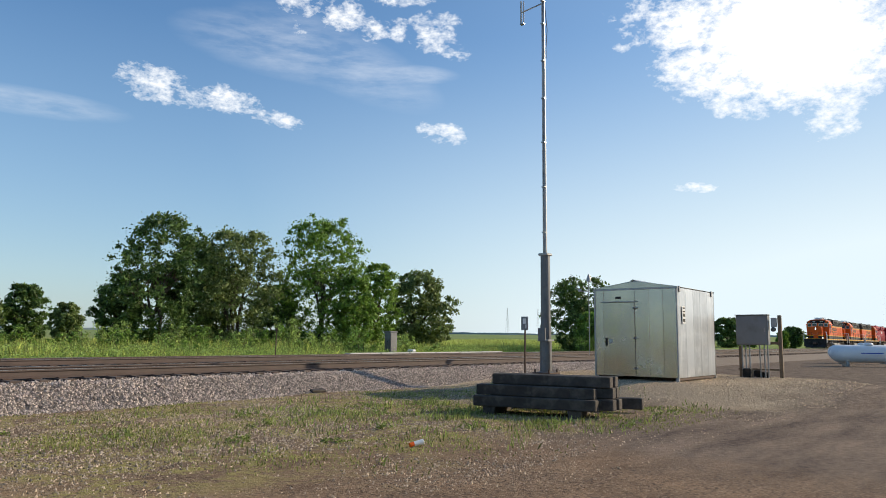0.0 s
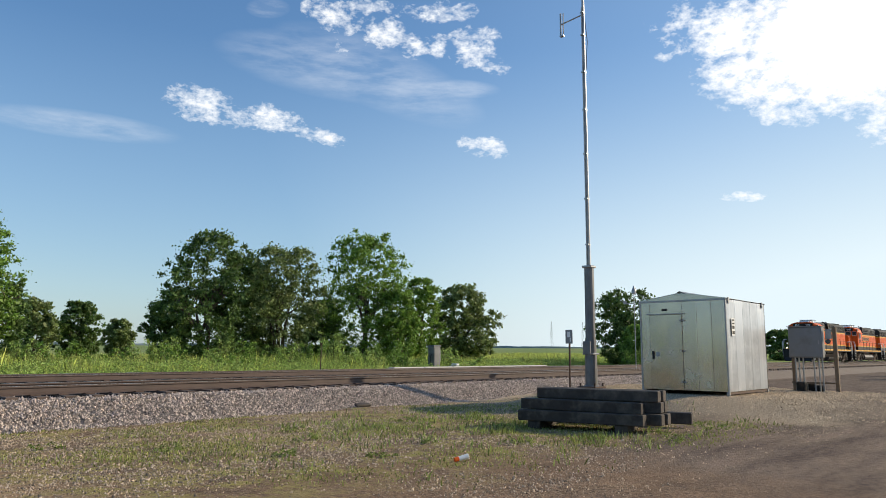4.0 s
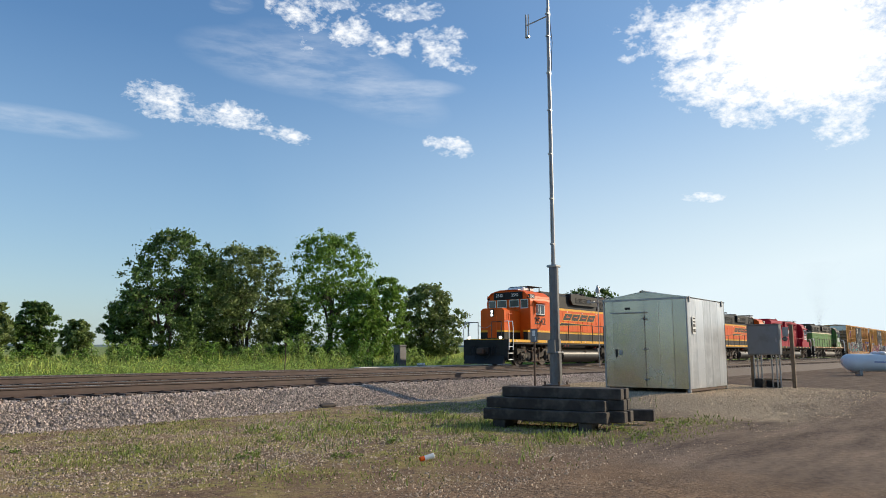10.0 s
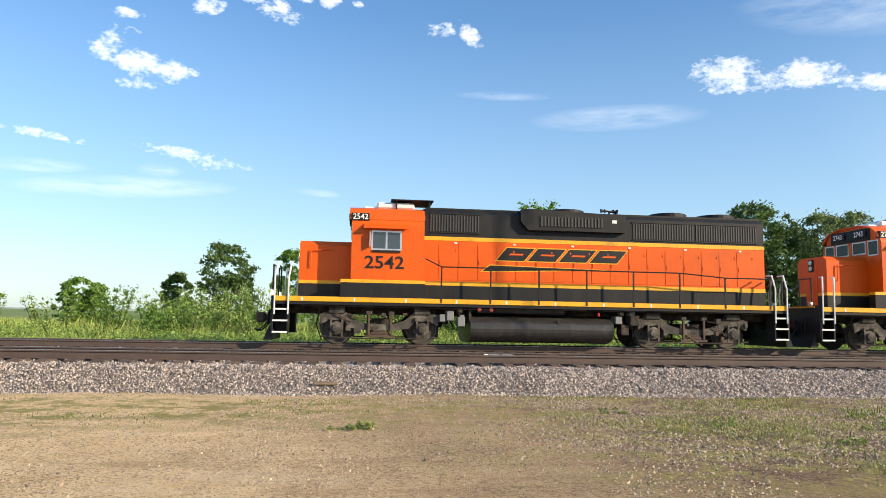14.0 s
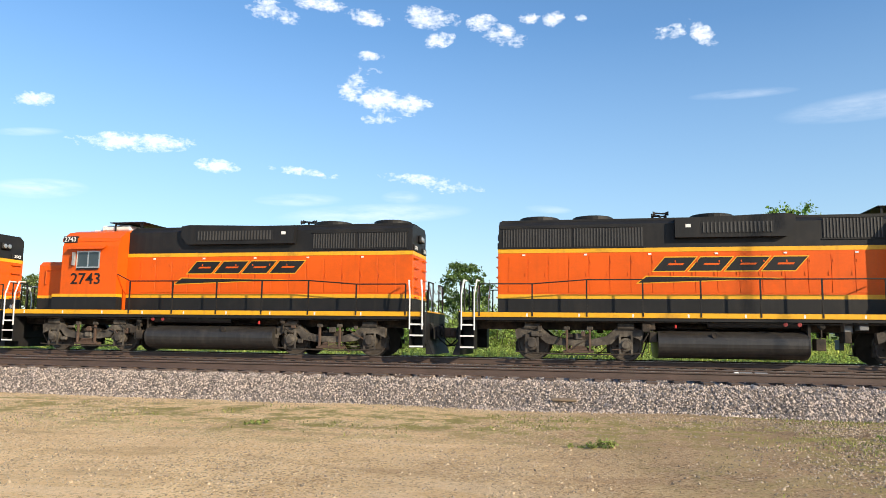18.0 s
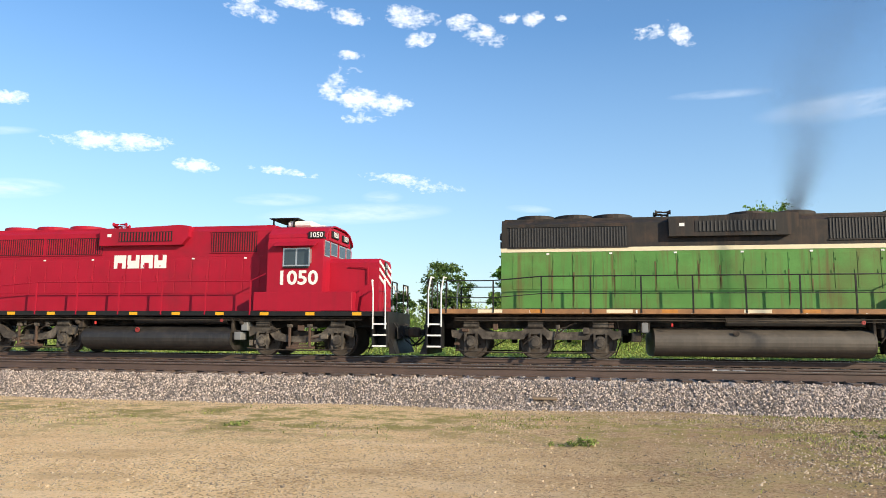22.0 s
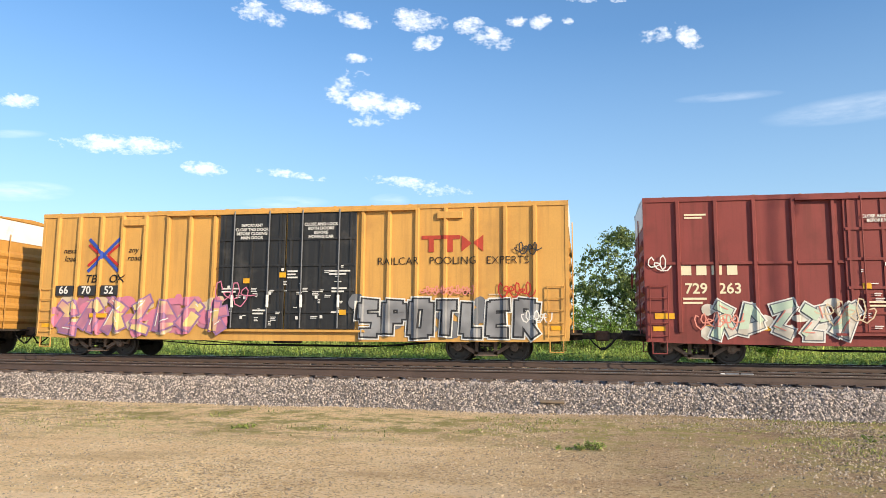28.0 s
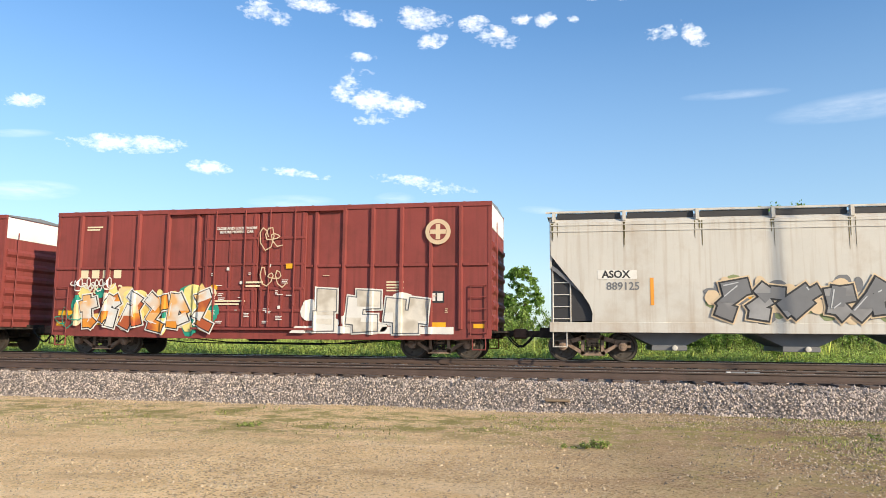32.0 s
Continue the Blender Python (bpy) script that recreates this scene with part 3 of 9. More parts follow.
BEDM = material("ballast_bed", (0.25, 0.21, 0.18), 0.9, vary=0.6, scale=14.0, fine=60.0, bump=0.9, dirt=(0.11, 0.085, 0.07), dirt_amount=0.3)
_nt = BEDM.node_tree
_bs = _nt.nodes["Principled BSDF"]
_col = _bs.inputs["Base Color"].links[0].from_socket
_sx = _nt.nodes.new("ShaderNodeSeparateXYZ")
_nt.links.new(_nt.nodes.new("ShaderNodeTexCoord").outputs["Object"], _sx.inputs[0])
_mr = _nt.nodes.new("ShaderNodeMapRange")
_nt.links.new(_sx.outputs[0], _mr.inputs[0])
_mr.inputs[1].default_value, _mr.inputs[2].default_value, _mr.inputs[4].default_value = 27.0, 36.0, 0.85
_mx = _nt.nodes.new("ShaderNodeMix")
_mx.data_type = "RGBA"
_nt.links.new(_mr.outputs[0], _mx.inputs[0])
_nt.links.new(_col, _mx.inputs[6])
_mx.inputs[7].default_value = (0.13, 0.098, 0.075, 1)
_nt.links.new(_mx.outputs[2], _bs.inputs["Base Color"])
tagged(raw("ballast_bank", bv, bf, BEDM), "long bank of crushed grey stone under two tracks", "ballast", kind="structure")


def stones(name, n, place, size, mat, seed, label):
    """Loose broken stones as squashed, uneven pyramids that sit in the ground, in one mesh."""
    rs = np.random.RandomState(seed)
    base = np.array([(1, 0, -0.35), (-1, 0, -0.35), (0, 1, -0.35), (0, -1, -0.35), (0, 0, 1)], float)
    tri = np.array([(0, 2, 4), (2, 1, 4), (1, 3, 4), (3, 0, 4)])
    pts = place(rs, n)
    n = len(pts)
    s = size * np.exp(rs.normal(0, 0.28, (n, 1, 1)))
    v = base[None] * (0.75 + 0.5 * rs.rand(n, 5, 1))
    v[:, 4, :2] = rs.uniform(-0.45, 0.45, (n, 2))
    a, b = rs.rand(n) * 6.28, rs.normal(0, 0.35, n)
    ca, sa, cb, sb = np.cos(a), np.sin(a), np.cos(b), np.sin(b)
    x = v[..., 0] * ca[:, None] - v[..., 1] * sa[:, None]
    y = v[..., 0] * sa[:, None] + v[..., 1] * ca[:, None]
    z = v[..., 2] * 0.98
    x, z = x * cb[:, None] + z * sb[:, None], -x * sb[:, None] + z * cb[:, None]
    out = np.stack([x, y, z], 2) * s + pts[:, None, :]
    faces = (tri[None] + (np.arange(n) * 5)[:, None, None]).reshape(-1, 3)
    me = bpy.data.meshes.new(name)
    me.vertices.add(n * 5)
    me.vertices.foreach_set("co", out.reshape(-1))
    me.loops.add(len(faces) * 3)
    me.loops.foreach_set("vertex_index", faces.reshape(-1))
    me.polygons.add(len(faces))
    me.polygons.foreach_set("loop_start", np.arange(len(faces)) * 3)
    me.update(calc_edges=True)
    me.materials.append(mat)
    return tagged(new(name, me), label, "stones", kind="stuff")


def on_bank(rs, n):
    x = rs.uniform(-32, 38, n)
    y = 13.9 + 1.55 * rs.beta(1.6, 1.1, n)
    z = np.interp(y, [p[0] for p in BED], [p[1] for p in BED])
    return np.stack([x, y, z + rs.uniform(-0.03, 0.012, n)], 1)


def between_ties(rs, n):
    x, y = rs.uniform(-32, 45, n), rs.uniform(15.4, 24.6, n)
    z = np.interp(y, [p[0] for p in BED], [p[1] for p in BED])
    return np.stack([x, y, z - 0.01], 1)


def on_dirt(rs, n):
    x, y = rs.uniform(-18, 22, n), 3.5 + 10.5 * rs.rand(n) ** 0.8
    k = np.array([noise.noise((a * 0.5, b * 0.5, 11)) for a, b in zip(x, y)])
    keep = rs.rand(n) < np.clip(0.35 + 1.6 * k, 0.06, 1)
    x, y = x[keep], y[keep]
    return np.stack([x, y, np.array([ground_z(a, b) for a, b in zip(x, y)]) + 0.002], 1)


def on_east(rs, n):
    x, y = rs.uniform(0.5, 17, n), 4.4 + 9.4 * rs.rand(n)
    k = np.array([noise.noise((a * 0.4, b * 0.4, 31)) + 0.5 * noise.noise((a * 1.3, b * 1.3, 33)) for a, b in zip(x, y)])
    keep = rs.rand(n) < np.clip(0.45 + 1.1 * k, 0.05, 1) * np.clip((x - 0.5) / 4, 0.1, 1) * np.clip((5.5 + 1.15 * y - x) / 4, 0.05, 1) * np.clip((np.hypot(x, y) - 6.0) / 3.6, 0.25, 1)
    x, y = x[keep], y[keep]
    return np.stack([x, y, np.array([ground_z(a, b) for a, b in zip(x, y)]) + 0.002], 1)


def on_pad(rs, n):
    x, y = rs.uniform(15.5, 27, n), rs.uniform(3.2, 13.9, n)
    z = np.array([ground_z(a, b) for a, b in zip(x, y)])
    keep = np.array([pad(a, b) for a, b in zip(x, y)]) > 0.03
    return np.stack([x, y, z], 1)[keep]


stones("ballast_stones", 120000, on_bank, 0.0195, STONE, 1, "crushed grey and pinkish track ballast stones")
stones("ballast_stones", 14000, between_ties, 0.030, STONE, 2, "crushed grey ballast stones between the ties")
stones("gravel", 64000, on_dirt, 0.0095, PEBBLE, 3, "loose pale gravel on the dirt yard")
stones("gravel", 16000, on_dirt, 0.0150, PEBBLE, 13, "scattered larger pale stones on the dirt yard")
stones("gravel", 76000, on_east, 0.0132, GRIT, 7, "loose coarse gravel among turf beside the stacked ties")
stones("gravel", 22000, on_pad, 0.018, PEBBLE, 4, "loose pale gravel on the raised pad")


# rails
def rail_bm(x0, x1, y):
    h = RAIL
    prof = [(-0.072, h - 0.175), (0.072, h - 0.175), (0.072, h - 0.160), (0.012, h - 0.135), (0.010, h - 0.045), (0.036, h - 0.034), (0.036, h - 0.004), (-0.036, h - 0.004), (-0.036, h - 0.034), (-0.010, h - 0.045), (-0.012, h - 0.135), (-0.072, h - 0.160)]
    return pr([(y + a, z) for a, z in prof], "x", x0, x1)


for k, c in (("near", NEAR), ("far", FAR)):
    track = thing("rail_track", pose(0, 0, 0), "straight railway track of worn rails on dark wooden ties", "railway track")
    track["kind"] = "structure"
    for s in (-1, 1):
        r = part("rail", rail_bm(-700, 900, c + s * GAUGE), RAILM, track)
        part("rail_head", bx(-700, 900, c + s * GAUGE - 0.034, c + s * GAUGE + 0.034, RAIL - 0.006, RAIL), RAILHEAD, r, "bright worn running surface")
    rng = random.Random(5 if k == "near" else 6)
    tie_me = None
    rest = bmesh.new()
    plates = bmesh.new()
    i = 0
    x = -90.0
    while x < 190:
        jx, jy = rng.uniform(-0.02, 0.02), rng.uniform(-0.05, 0.05)
        for s in (-1, 1):
            box(plates, x - 0.09, x + 0.09, c + s * GAUGE - 0.18, c + s * GAUGE + 0.18, RAIL - 0.185, RAIL - 0.165)
        if -34 < x < 42:
            if tie_me is None:
                ob = part("wooden_tie", bx(-0.115, 0.115, -1.30, 1.30, -0.18, 0.0, bevel=0.012), TIEWOOD, track)
                tie_me = ob.data
            else:
                ob = new("wooden_tie", tie_me)
                ob.parent = track
            ob.matrix_basis = pose(x + jx, c + jy, RAIL - 0.18 + rng.uniform(-0.008, 0.004), 0, 0, rng.uniform(-1, 1))
        else:
            box(rest, x - 0.115, x + 0.115, c - 1.3 + jy, c + 1.3 + jy, RAIL - 0.36, RAIL - 0.18)
        x += 0.53
    tagged(part("wooden_ties", rest, TIEWOOD, track), kind="stuff")
    tagged(part("tie_plates", plates, RUSTY, track), kind="stuff")

# pale concrete planks beyond the far track, small hardware on the near one
for i in range(1, 7):
    q = part("concrete_plank", bx(-1.1, 1.1, -0.22, 0.22, -0.62, 0.0, bevel=0.02), PALE)
    q.matrix_basis = pose(24.5 + i * 2.3, 26.6, 0.70, 0, 0, 0)
    tagged(q, "pale concrete plank laid beside the far track", "concrete plank", "planks beside the track")
for i, x in enumerate((15.2, 15.9, 16.7, 17.6, 17.9, 20.1, 23.0)):
    q = part("rail_brace", bx(-0.16, 0.16, -0.12, 0.12, -0.02, 0.12, bevel=0.02), RUSTY)
    q.matrix_basis = pose(x, 17.85, RAIL - 0.15, 0, 0, 5 * i)
    tagged(q, "dark steel brace bolted beside the rail", "rail brace", "rail braces")
for i, (x, mt) in enumerate(((3.10, WHITE), (3.30, GALV), (3.62, GALV), (4.75, RUSTY))):
    q = part("joint_bar", bx(-0.05 - 0.09 * (i > 0), 0.05 + 0.09 * (i > 0), -0.02, 0.02, -0.03, 0.035, bevel=0.01), mt)
    q.matrix_basis = pose(x, 17.30, RAIL - 0.07)
    tagged(q, "painted steel joint bar on the rail side", "joint bar", "joint bars")
for az, d, hh in ((-56.6, 900, 34), (-59.0, 1100, 40), (-50.5, 1000, 30)):
    x, y = -math.sin(radians(az)) * d, math.cos(radians(az)) * d
    e = thing("lattice_tower", pose(x, y, ground_z(x, y)), "thin far lattice tower on the horizon", "tower")
    bm = bmesh.new()
    for sx, sy in ((-1, -1), (1, -1), (1, 1), (-1, 1)):
        tube(bm, (sx * 1.6, sy * 1.6, 0), (sx * 0.25, sy * 0.25, hh), 0.10, 5)
    part("tower_frame", bm, GALV, e)

# ---- things beside the track ----


def metal_shed():
    """A galvanised signal shed, 2.4 m wide and 2.9 m long, on short steel feet."""
    e = thing("metal_shed", pose(19.0, 7.1, 0.37), "shiny galvanised sheet-metal signal shed on a gravel pad", "shed")
    w, l, z0, zt, zp = 2.42, 3.02, 0.10, 2.52, 2.72
    t = 0.06
    for y0, y1 in ((0, 0.40), (0.40, 0.80), (0.80, 1.20), (1.20, 2.14), (2.14, w)):
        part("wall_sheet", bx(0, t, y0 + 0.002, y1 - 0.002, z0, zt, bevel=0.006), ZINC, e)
    part("rear_wall", bx(l - t, l, 0, w, z0, zt), ZINC, e)
    for i in range(5):
        xa, xb = t + i * (l - 2 * t) / 5, t + (i + 1) * (l - 2 * t) / 5
        part("wall_sheet", bx(xa + 0.002, xb - 0.002, 0, t, z0, zt, bevel=0.006), LITWORNZ, e)
    part("side_wall", bx(t, l - t, w - t, w, z0, zt), ZINC, e)
    part("floor", bx(t, l - t, t, w - t, z0, z0 + 0.06), GALV, e)
    part("gable", pr([(-0.02, zt), (w + 0.02, zt), (w + 0.02, zt + 0.03), (w / 2, zp), (-0.02, zt + 0.03)], "x", -0.012, 0.03), ZINC, e)
    part("gable", pr([(-0.02, zt), (w + 0.02, zt), (w + 0.02, zt + 0.03), (w / 2, zp), (-0.02, zt + 0.03)], "x", l - 0.03, l + 0.01), ZINC, e)
    for s in (0, 1):
        y0, y1 = (0.0, w / 2) if s == 0 else (w / 2, w)
        za, zb = (zt + 0.02, zp + 0.01) if s == 0 else (zp + 0.01, zt + 0.02)
        part("roof_panel", pr([(y0, za), (y1, zb), (y1, zb + 0.012), (y0, za + 0.012)], "x", -0.03, l + 0.02), ALUM, e)
    part("ridge_cap", pr([(w / 2 - 0.09, zp + 0.015), (w / 2, zp + 0.04), (w / 2 + 0.09, zp + 0.015), (w / 2, zp + 0.055)], "x", -0.07, l + 0.07), GALV, e)
    part("eave_trim", bx(-0.03, 0.0, -0.03, w + 0.03, zt - 0.03, zt + 0.02), GALV, e)
    for x in (0.0, l - 0.08):
        for y in (0.0, w - 0.08):
            part("foot", bx(x, x + 0.08, y, y + 0.08, -0.02, z0, bevel=0.005), GALV, e)
    part("skid", bx(0.1, l - 0.1, 0.02, 0.10, 0.03, z0), RUSTY, e)
    part("skid", bx(0.1, l - 0.1, w - 0.10, w - 0.02, 0.03, z0), RUSTY, e)
    # upright seams of the wall sheets
    for y in (0.40, 0.80):
        part("wall_seam", bx(-0.014, 0.0, y - 0.012, y + 0.012, z0 + 0.02, zt - 0.04), ZINC, e)
    for i in range(5):
        x = 0.42 + i * 0.52
        part("wall_rib", pr([(x - 0.05, w + 0.001), (x - 0.02, w + 0.022), (x + 0.02, w + 0.022), (x + 0.05, w + 0.001)], "z", z0 + 0.03, zt - 0.02), ZINC, e)
    for y in (-0.01, w - 0.03):
        part("corner_trim", bx(-0.016, 0.03, y, y + 0.04, z0, zt), GALV, e)
    door = part("door", bx(-0.035, -0.002, 1.20, 2.13, 0.16, 2.14, bevel=0.006), ZINC, e, "closed sheet-metal door with strap hinges")
    part("drip_cap", bx(-0.075, 0.0, 1.13, 2.2, 2.15, 2.175), GALV, door)
    for z in (0.32, 1.15, 1.98):
        part("hinge", bx(-0.046, -0.034, 1.12, 1.26, z - 0.014, z + 0.014, bevel=0.004), GALV, door)
        part("hinge_pin", tube(bmesh.new(), (-0.045, 1.20, z - 0.035), (-0.045, 1.20, z + 0.035), 0.011, 8), RUSTY, door)
    part("handle", bx(-0.075, -0.034, 2.02, 2.07, 0.93, 1.15, bevel=0.01), BLACK, door, "black pull handle")
    part("lock_plate", bx(-0.042, -0.034, 1.86, 1.97, 1.0, 1.12), GALV, door)
    part("door_seam", bx(-0.039, -0.034, 1.6, 1.615, 0.2, 2.1), ZINC, door)
    part("vent", bx(-0.03, 0.0, 1.62, 1.76, 2.25, 2.31), MESHG, e, "small dark vent")
    sign = part("notice", bx(0.30, 0.52, -0.030, -0.024, 1.55, 2.02), WHITE, e, "white notice with small dark print")
    for i, (a, b) in enumerate(((1.95, 1.99), (1.86, 1.90), (1.74, 1.82), (1.60, 1.68))):
        part("print_bar", bx(0.33, 0.49, -0.033, -0.030, a, b), MESHG, sign)
    for x in (0.12, 2.72):
        part("lifting_lug", bx(x, x + 0.09, -0.03, -0.005, zt - 0.12, zt + 0.05, bevel=0.01), GALV, e)
    return e


def mast():
    """A tall steel mast in a sleeve, with a side dipole near the top of what is seen."""
    e = thing("radio_mast", pose(20.06, 11.77, 0.40), "tall galvanised radio mast in a steel sleeve with a dipole aerial", "mast")
    part("base_plate", bx(-0.32, 0.32, -0.32, 0.32, -0.05, 0.03, bevel=0.01), RUSTY, e)
    for x in (-0.25, 0.25):
        for y in (-0.25, 0.25):
            part("anchor_bolt", tube(bmesh.new(), (x, y, 0.0), (x, y, 0.13), 0.028, 6), RUSTY, e)
    part("lower_sleeve", lathe(bmesh.new(), (0, 0, 0), (0, 0, 1), [(0.03, 0.24), (0.06, 0.19), (1.0, 0.185), (1.02, 0.175), (1.45, 0.175)], 14), MASTG, e, smooth=False)
    part("upper_sleeve", lathe(bmesh.new(), (0, 0, 0), (0, 0, 1), [(1.45, 0.155), (3.75, 0.150), (3.78, 0.10)], 14), MASTG, e)
    part("collar", bx(-0.20, 0.20, -0.20, 0.20, 1.0, 1.06, bevel=0.02), GALV, e)
    part("clamp", bx(-0.22, -0.12, -0.10, 0.16, 1.0, 1.42, bevel=0.01), MASTG, e)
    part("sleeve_cap", bx(-0.17, 0.17, -0.17, 0.17, 3.74, 3.82, bevel=0.02), GALV, e)
    part("pole", lathe(bmesh.new(), (0, 0, 0), (0, 0, 1), [(3.8, 0.062), (8.0, 0.055), (11.0, 0.048), (16.0, 0.04)], 12), GALV, e)
    part("side_pipe", tube(bmesh.new(), (-0.085, 0.02, 3.6), (-0.075, 0.02, 12.6), 0.014, 8), GALV, e)
    for z in (4.5, 6.0, 7.5, 9.0, 10.3, 11.6, 12.4):
        part("pipe_clip", bx(-0.10, 0.06, -0.05, 0.06, z - 0.02, z + 0.02), GALV, e)
    d = part("dipole_arm", tube(bmesh.new(), (0, 0, 12.35), (-0.36, 0.66, 12.05), 0.022, 8), GALV, e)
    part("dipole", tube(bmesh.new(), (-0.36, 0.66, 11.65), (-0.36, 0.66, 12.45), 0.03, 8), GALV, d)
    part("dipole", tube(bmesh.new(), (-0.32, 0.58, 11.65), (-0.32, 0.58, 12.45), 0.018, 8), GALV, d)
    part("dipole_joint", bx(-0.39, -0.29, 0.55, 0.69, 11.62, 11.67), GALV, d)
    d2 = part("dipole_arm", tube(bmesh.new(), (0, 0, 14.2), (0.36, -0.66, 14.2), 0.022, 8), GALV, e)
    part("dipole", tube(bmesh.new(), (0.36, -0.66, 13.8), (0.36, -0.66, 14.6), 0.03, 8), GALV, d2)
    part("coax_cable", pipe(bmesh.new(), [(0.06, -0.06, 10.4), (0.12, -0.02, 10.8), (0.10, -0.08, 11.4), (0.05, -0.03, 12.2)], 0.012, 6), BLACK, e)
    return e


def tie_pile():
    """Old railway ties stacked in three layers, and one lying behind."""
    a = Vector((11.55, 8.42))
    b = Vector((12.10, 5.90))
    d = (b - a).normalized()
    n = Vector((-d.y, d.x))
    if n.x < 0:
        n = -n
    yaw = math.degrees(math.atan2(d.y, d.x))
    for sl in (0.30, 1.95):
        c = a + d * sl + n * 0.66
        ob = part("railway_tie", bx(-0.62, 0.62, -0.125, 0.125, -0.09, 0.09, bevel=0.014), TIMBER)
        ob.matrix_basis = pose(c.x, c.y, 0.06, 0, 0, yaw + 90 + 3 * sl)
        tagged(ob, "short cut tie laid crosswise under a pile", "railway tie", "stacked ties")
    rows = [(0, 0.0, 0.0, 2.42), (0, 0.34, 0.22, 2.45), (0, 0.68, 0.30, 2.40), (1, 0.16, 0.0, 2.35), (1, 0.50, 0.20, 2.42), (1, 0.80, 0.22, 2.4), (2, 0.46, 0.22, 2.36), (2, 0.80, 0.20, 2.4)]
    rng = random.Random(3)
    for k, (lay, back, slide, ln) in enumerate(rows):
        c = a + d * (ln / 2 + slide) + n * (back + 0.12)
        ob = part("railway_tie", bx(-ln / 2, ln / 2, -0.125, 0.125, -0.10, 0.10, bevel=0.014), TIMBER)
        ob.matrix_basis = pose(c.x, c.y, 0.25 + lay * 0.203, rng.uniform(-0.8, 0.8), rng.uniform(-0.4, 0.4), yaw + rng.uniform(-1.5, 1.5))
        tagged(ob, "old creosoted wooden railway tie in a stacked pile" if lay else "old creosoted tie at the foot of a pile", "railway tie", "stacked ties")
    for c, yw, z in (((13.45, 7.15), yaw + 4, 0.20),):
        ob = part("railway_tie", bx(-1.3, 1.3, -0.125, 0.125, -0.11, 0.11, bevel=0.014), TIMBER)
        ob.matrix_basis = pose(c[0], c[1], z, 0, 0, yw)
        tagged(ob, "loose old wooden tie lying behind the pile", "railway tie", "stacked ties")


def meter_stand():
    """A grey cabinet on two wooden posts with conduits going down."""
    e = thing("utility_cabinet_stand", pose(24.08, 5.79, 0.275) @ Matrix.Scale(1.06, 4), "grey utility cabinet on wooden posts with conduits", "utility cabinet")
    for y in (0.0, 1.13):
        part("post", bx(0.02, 0.11, y - 0.05, y + 0.05, -0.25, 1.9 if y < 1 else 1.0, bevel=0.008), WOODP, e)
    part("cross_rail", bx(0.0, 0.04, -0.05, 1.2, 0.28, 0.33), WOODP, e)
    part("cross_rail", bx(0.05, 0.10, 0.05, 1.08, 1.04, 1.12), WOODP, e)
    cab = part("cabinet", bx(-0.24, 0.02, 0.26, 1.16, 1.02, 1.90, bevel=0.012), GREYBOX, e)
    part("cabinet_door", bx(-0.262, -0.24, 0.29, 1.13, 1.05, 1.87, bevel=0.006), GREYBOX, cab)
    part("cabinet_hood", bx(-0.28, 0.04, 0.24, 1.18, 1.90, 1.92), GREYBOX, cab)
    part("latch", bx(-0.28, -0.262, 0.33, 0.36, 1.40, 1.52), GALV, cab)
    m = part("meter_box", bx(-0.12, 0.02, 0.06, 0.20, 1.55, 1.82, bevel=0.01), GALV, e, "small pale meter box")
    part("meter_glass", lathe(bmesh.new(), (-0.12, 0.13, 1.48), (-1, 0, 0), [(0, 0.07), (0.06, 0.065), (0.08, 0.04)], 12), GLASS, m)
    for y in (0.33, 0.42, 0.55, 0.84, 0.95, 1.05):
        part("conduit", tube(bmesh.new(), (-0.06, y, -0.22), (-0.06, y, 1.03), 0.022, 8), GALV, e)
    return e


def gas_tank(m, label):
    e = thing("gas_tank", m, label, "gas tank", "gas tanks")
    r, l = 0.56, 4.6
    prof = [(-l / 2, 0.02), (-l / 2 + 0.06, 0.25), (-l / 2 + 0.2, 0.42), (-l / 2 + 0.42, 0.53), (-l / 2 + 0.6, r), (l / 2 - 0.6, r), (l / 2 - 0.42, 0.53), (l / 2 - 0.2, 0.42), (l / 2 - 0.06, 0.25), (l / 2, 0.02)]
    part("shell", lathe(bmesh.new(), (0, 0, 0.78), (1, 0, 0), prof, 28), TANKW, e, smooth=True)
    part("valve_dome", lathe(bmesh.new(), (0, 0, 1.30), (0, 0, 1), [(0, 0.28), (0.12, 0.27), (0.18, 0.2), (0.2, 0.02)], 16), TANKW, e, smooth=True)
    for x in (-1.4, 1.4):
        part("cradle", bx(x - 0.1, x + 0.1, -0.42, 0.42, -0.02, 0.36, bevel=0.02), GALV, e)
    for s in (-1, 1):
        part("print_bar", bx(-0.65, 0.65, s * (r + 0.004) - 0.004, s * (r + 0.004) + 0.004, 0.80, 0.86), BLUEP, e, "blue lettering bar")
    return e


def marker_post(x, y, z):
    e = thing("marker_post", pose(x, y, z), "rusty steel marker post with a small weathered plate", "marker post")
    part("post", tube(bmesh.new(), (0, 0.02, -0.3), (0, 0, 1.95), 0.035, 8), RUSTY, e)
    p = part("plate", bx(-0.045, -0.035, -0.15, 0.15, 1.55, 2.05, bevel=0.004), GREYBOX, e, "small grey plate with a worn mark")
    part("mark", bx(-0.049, -0.045, -0.06, 0.07, 1.78, 1.98), WHITE, p)
    part("mark", bx(-0.049, -0.045, -0.08, -0.04, 1.62, 1.76), WHITE, p)
    return e


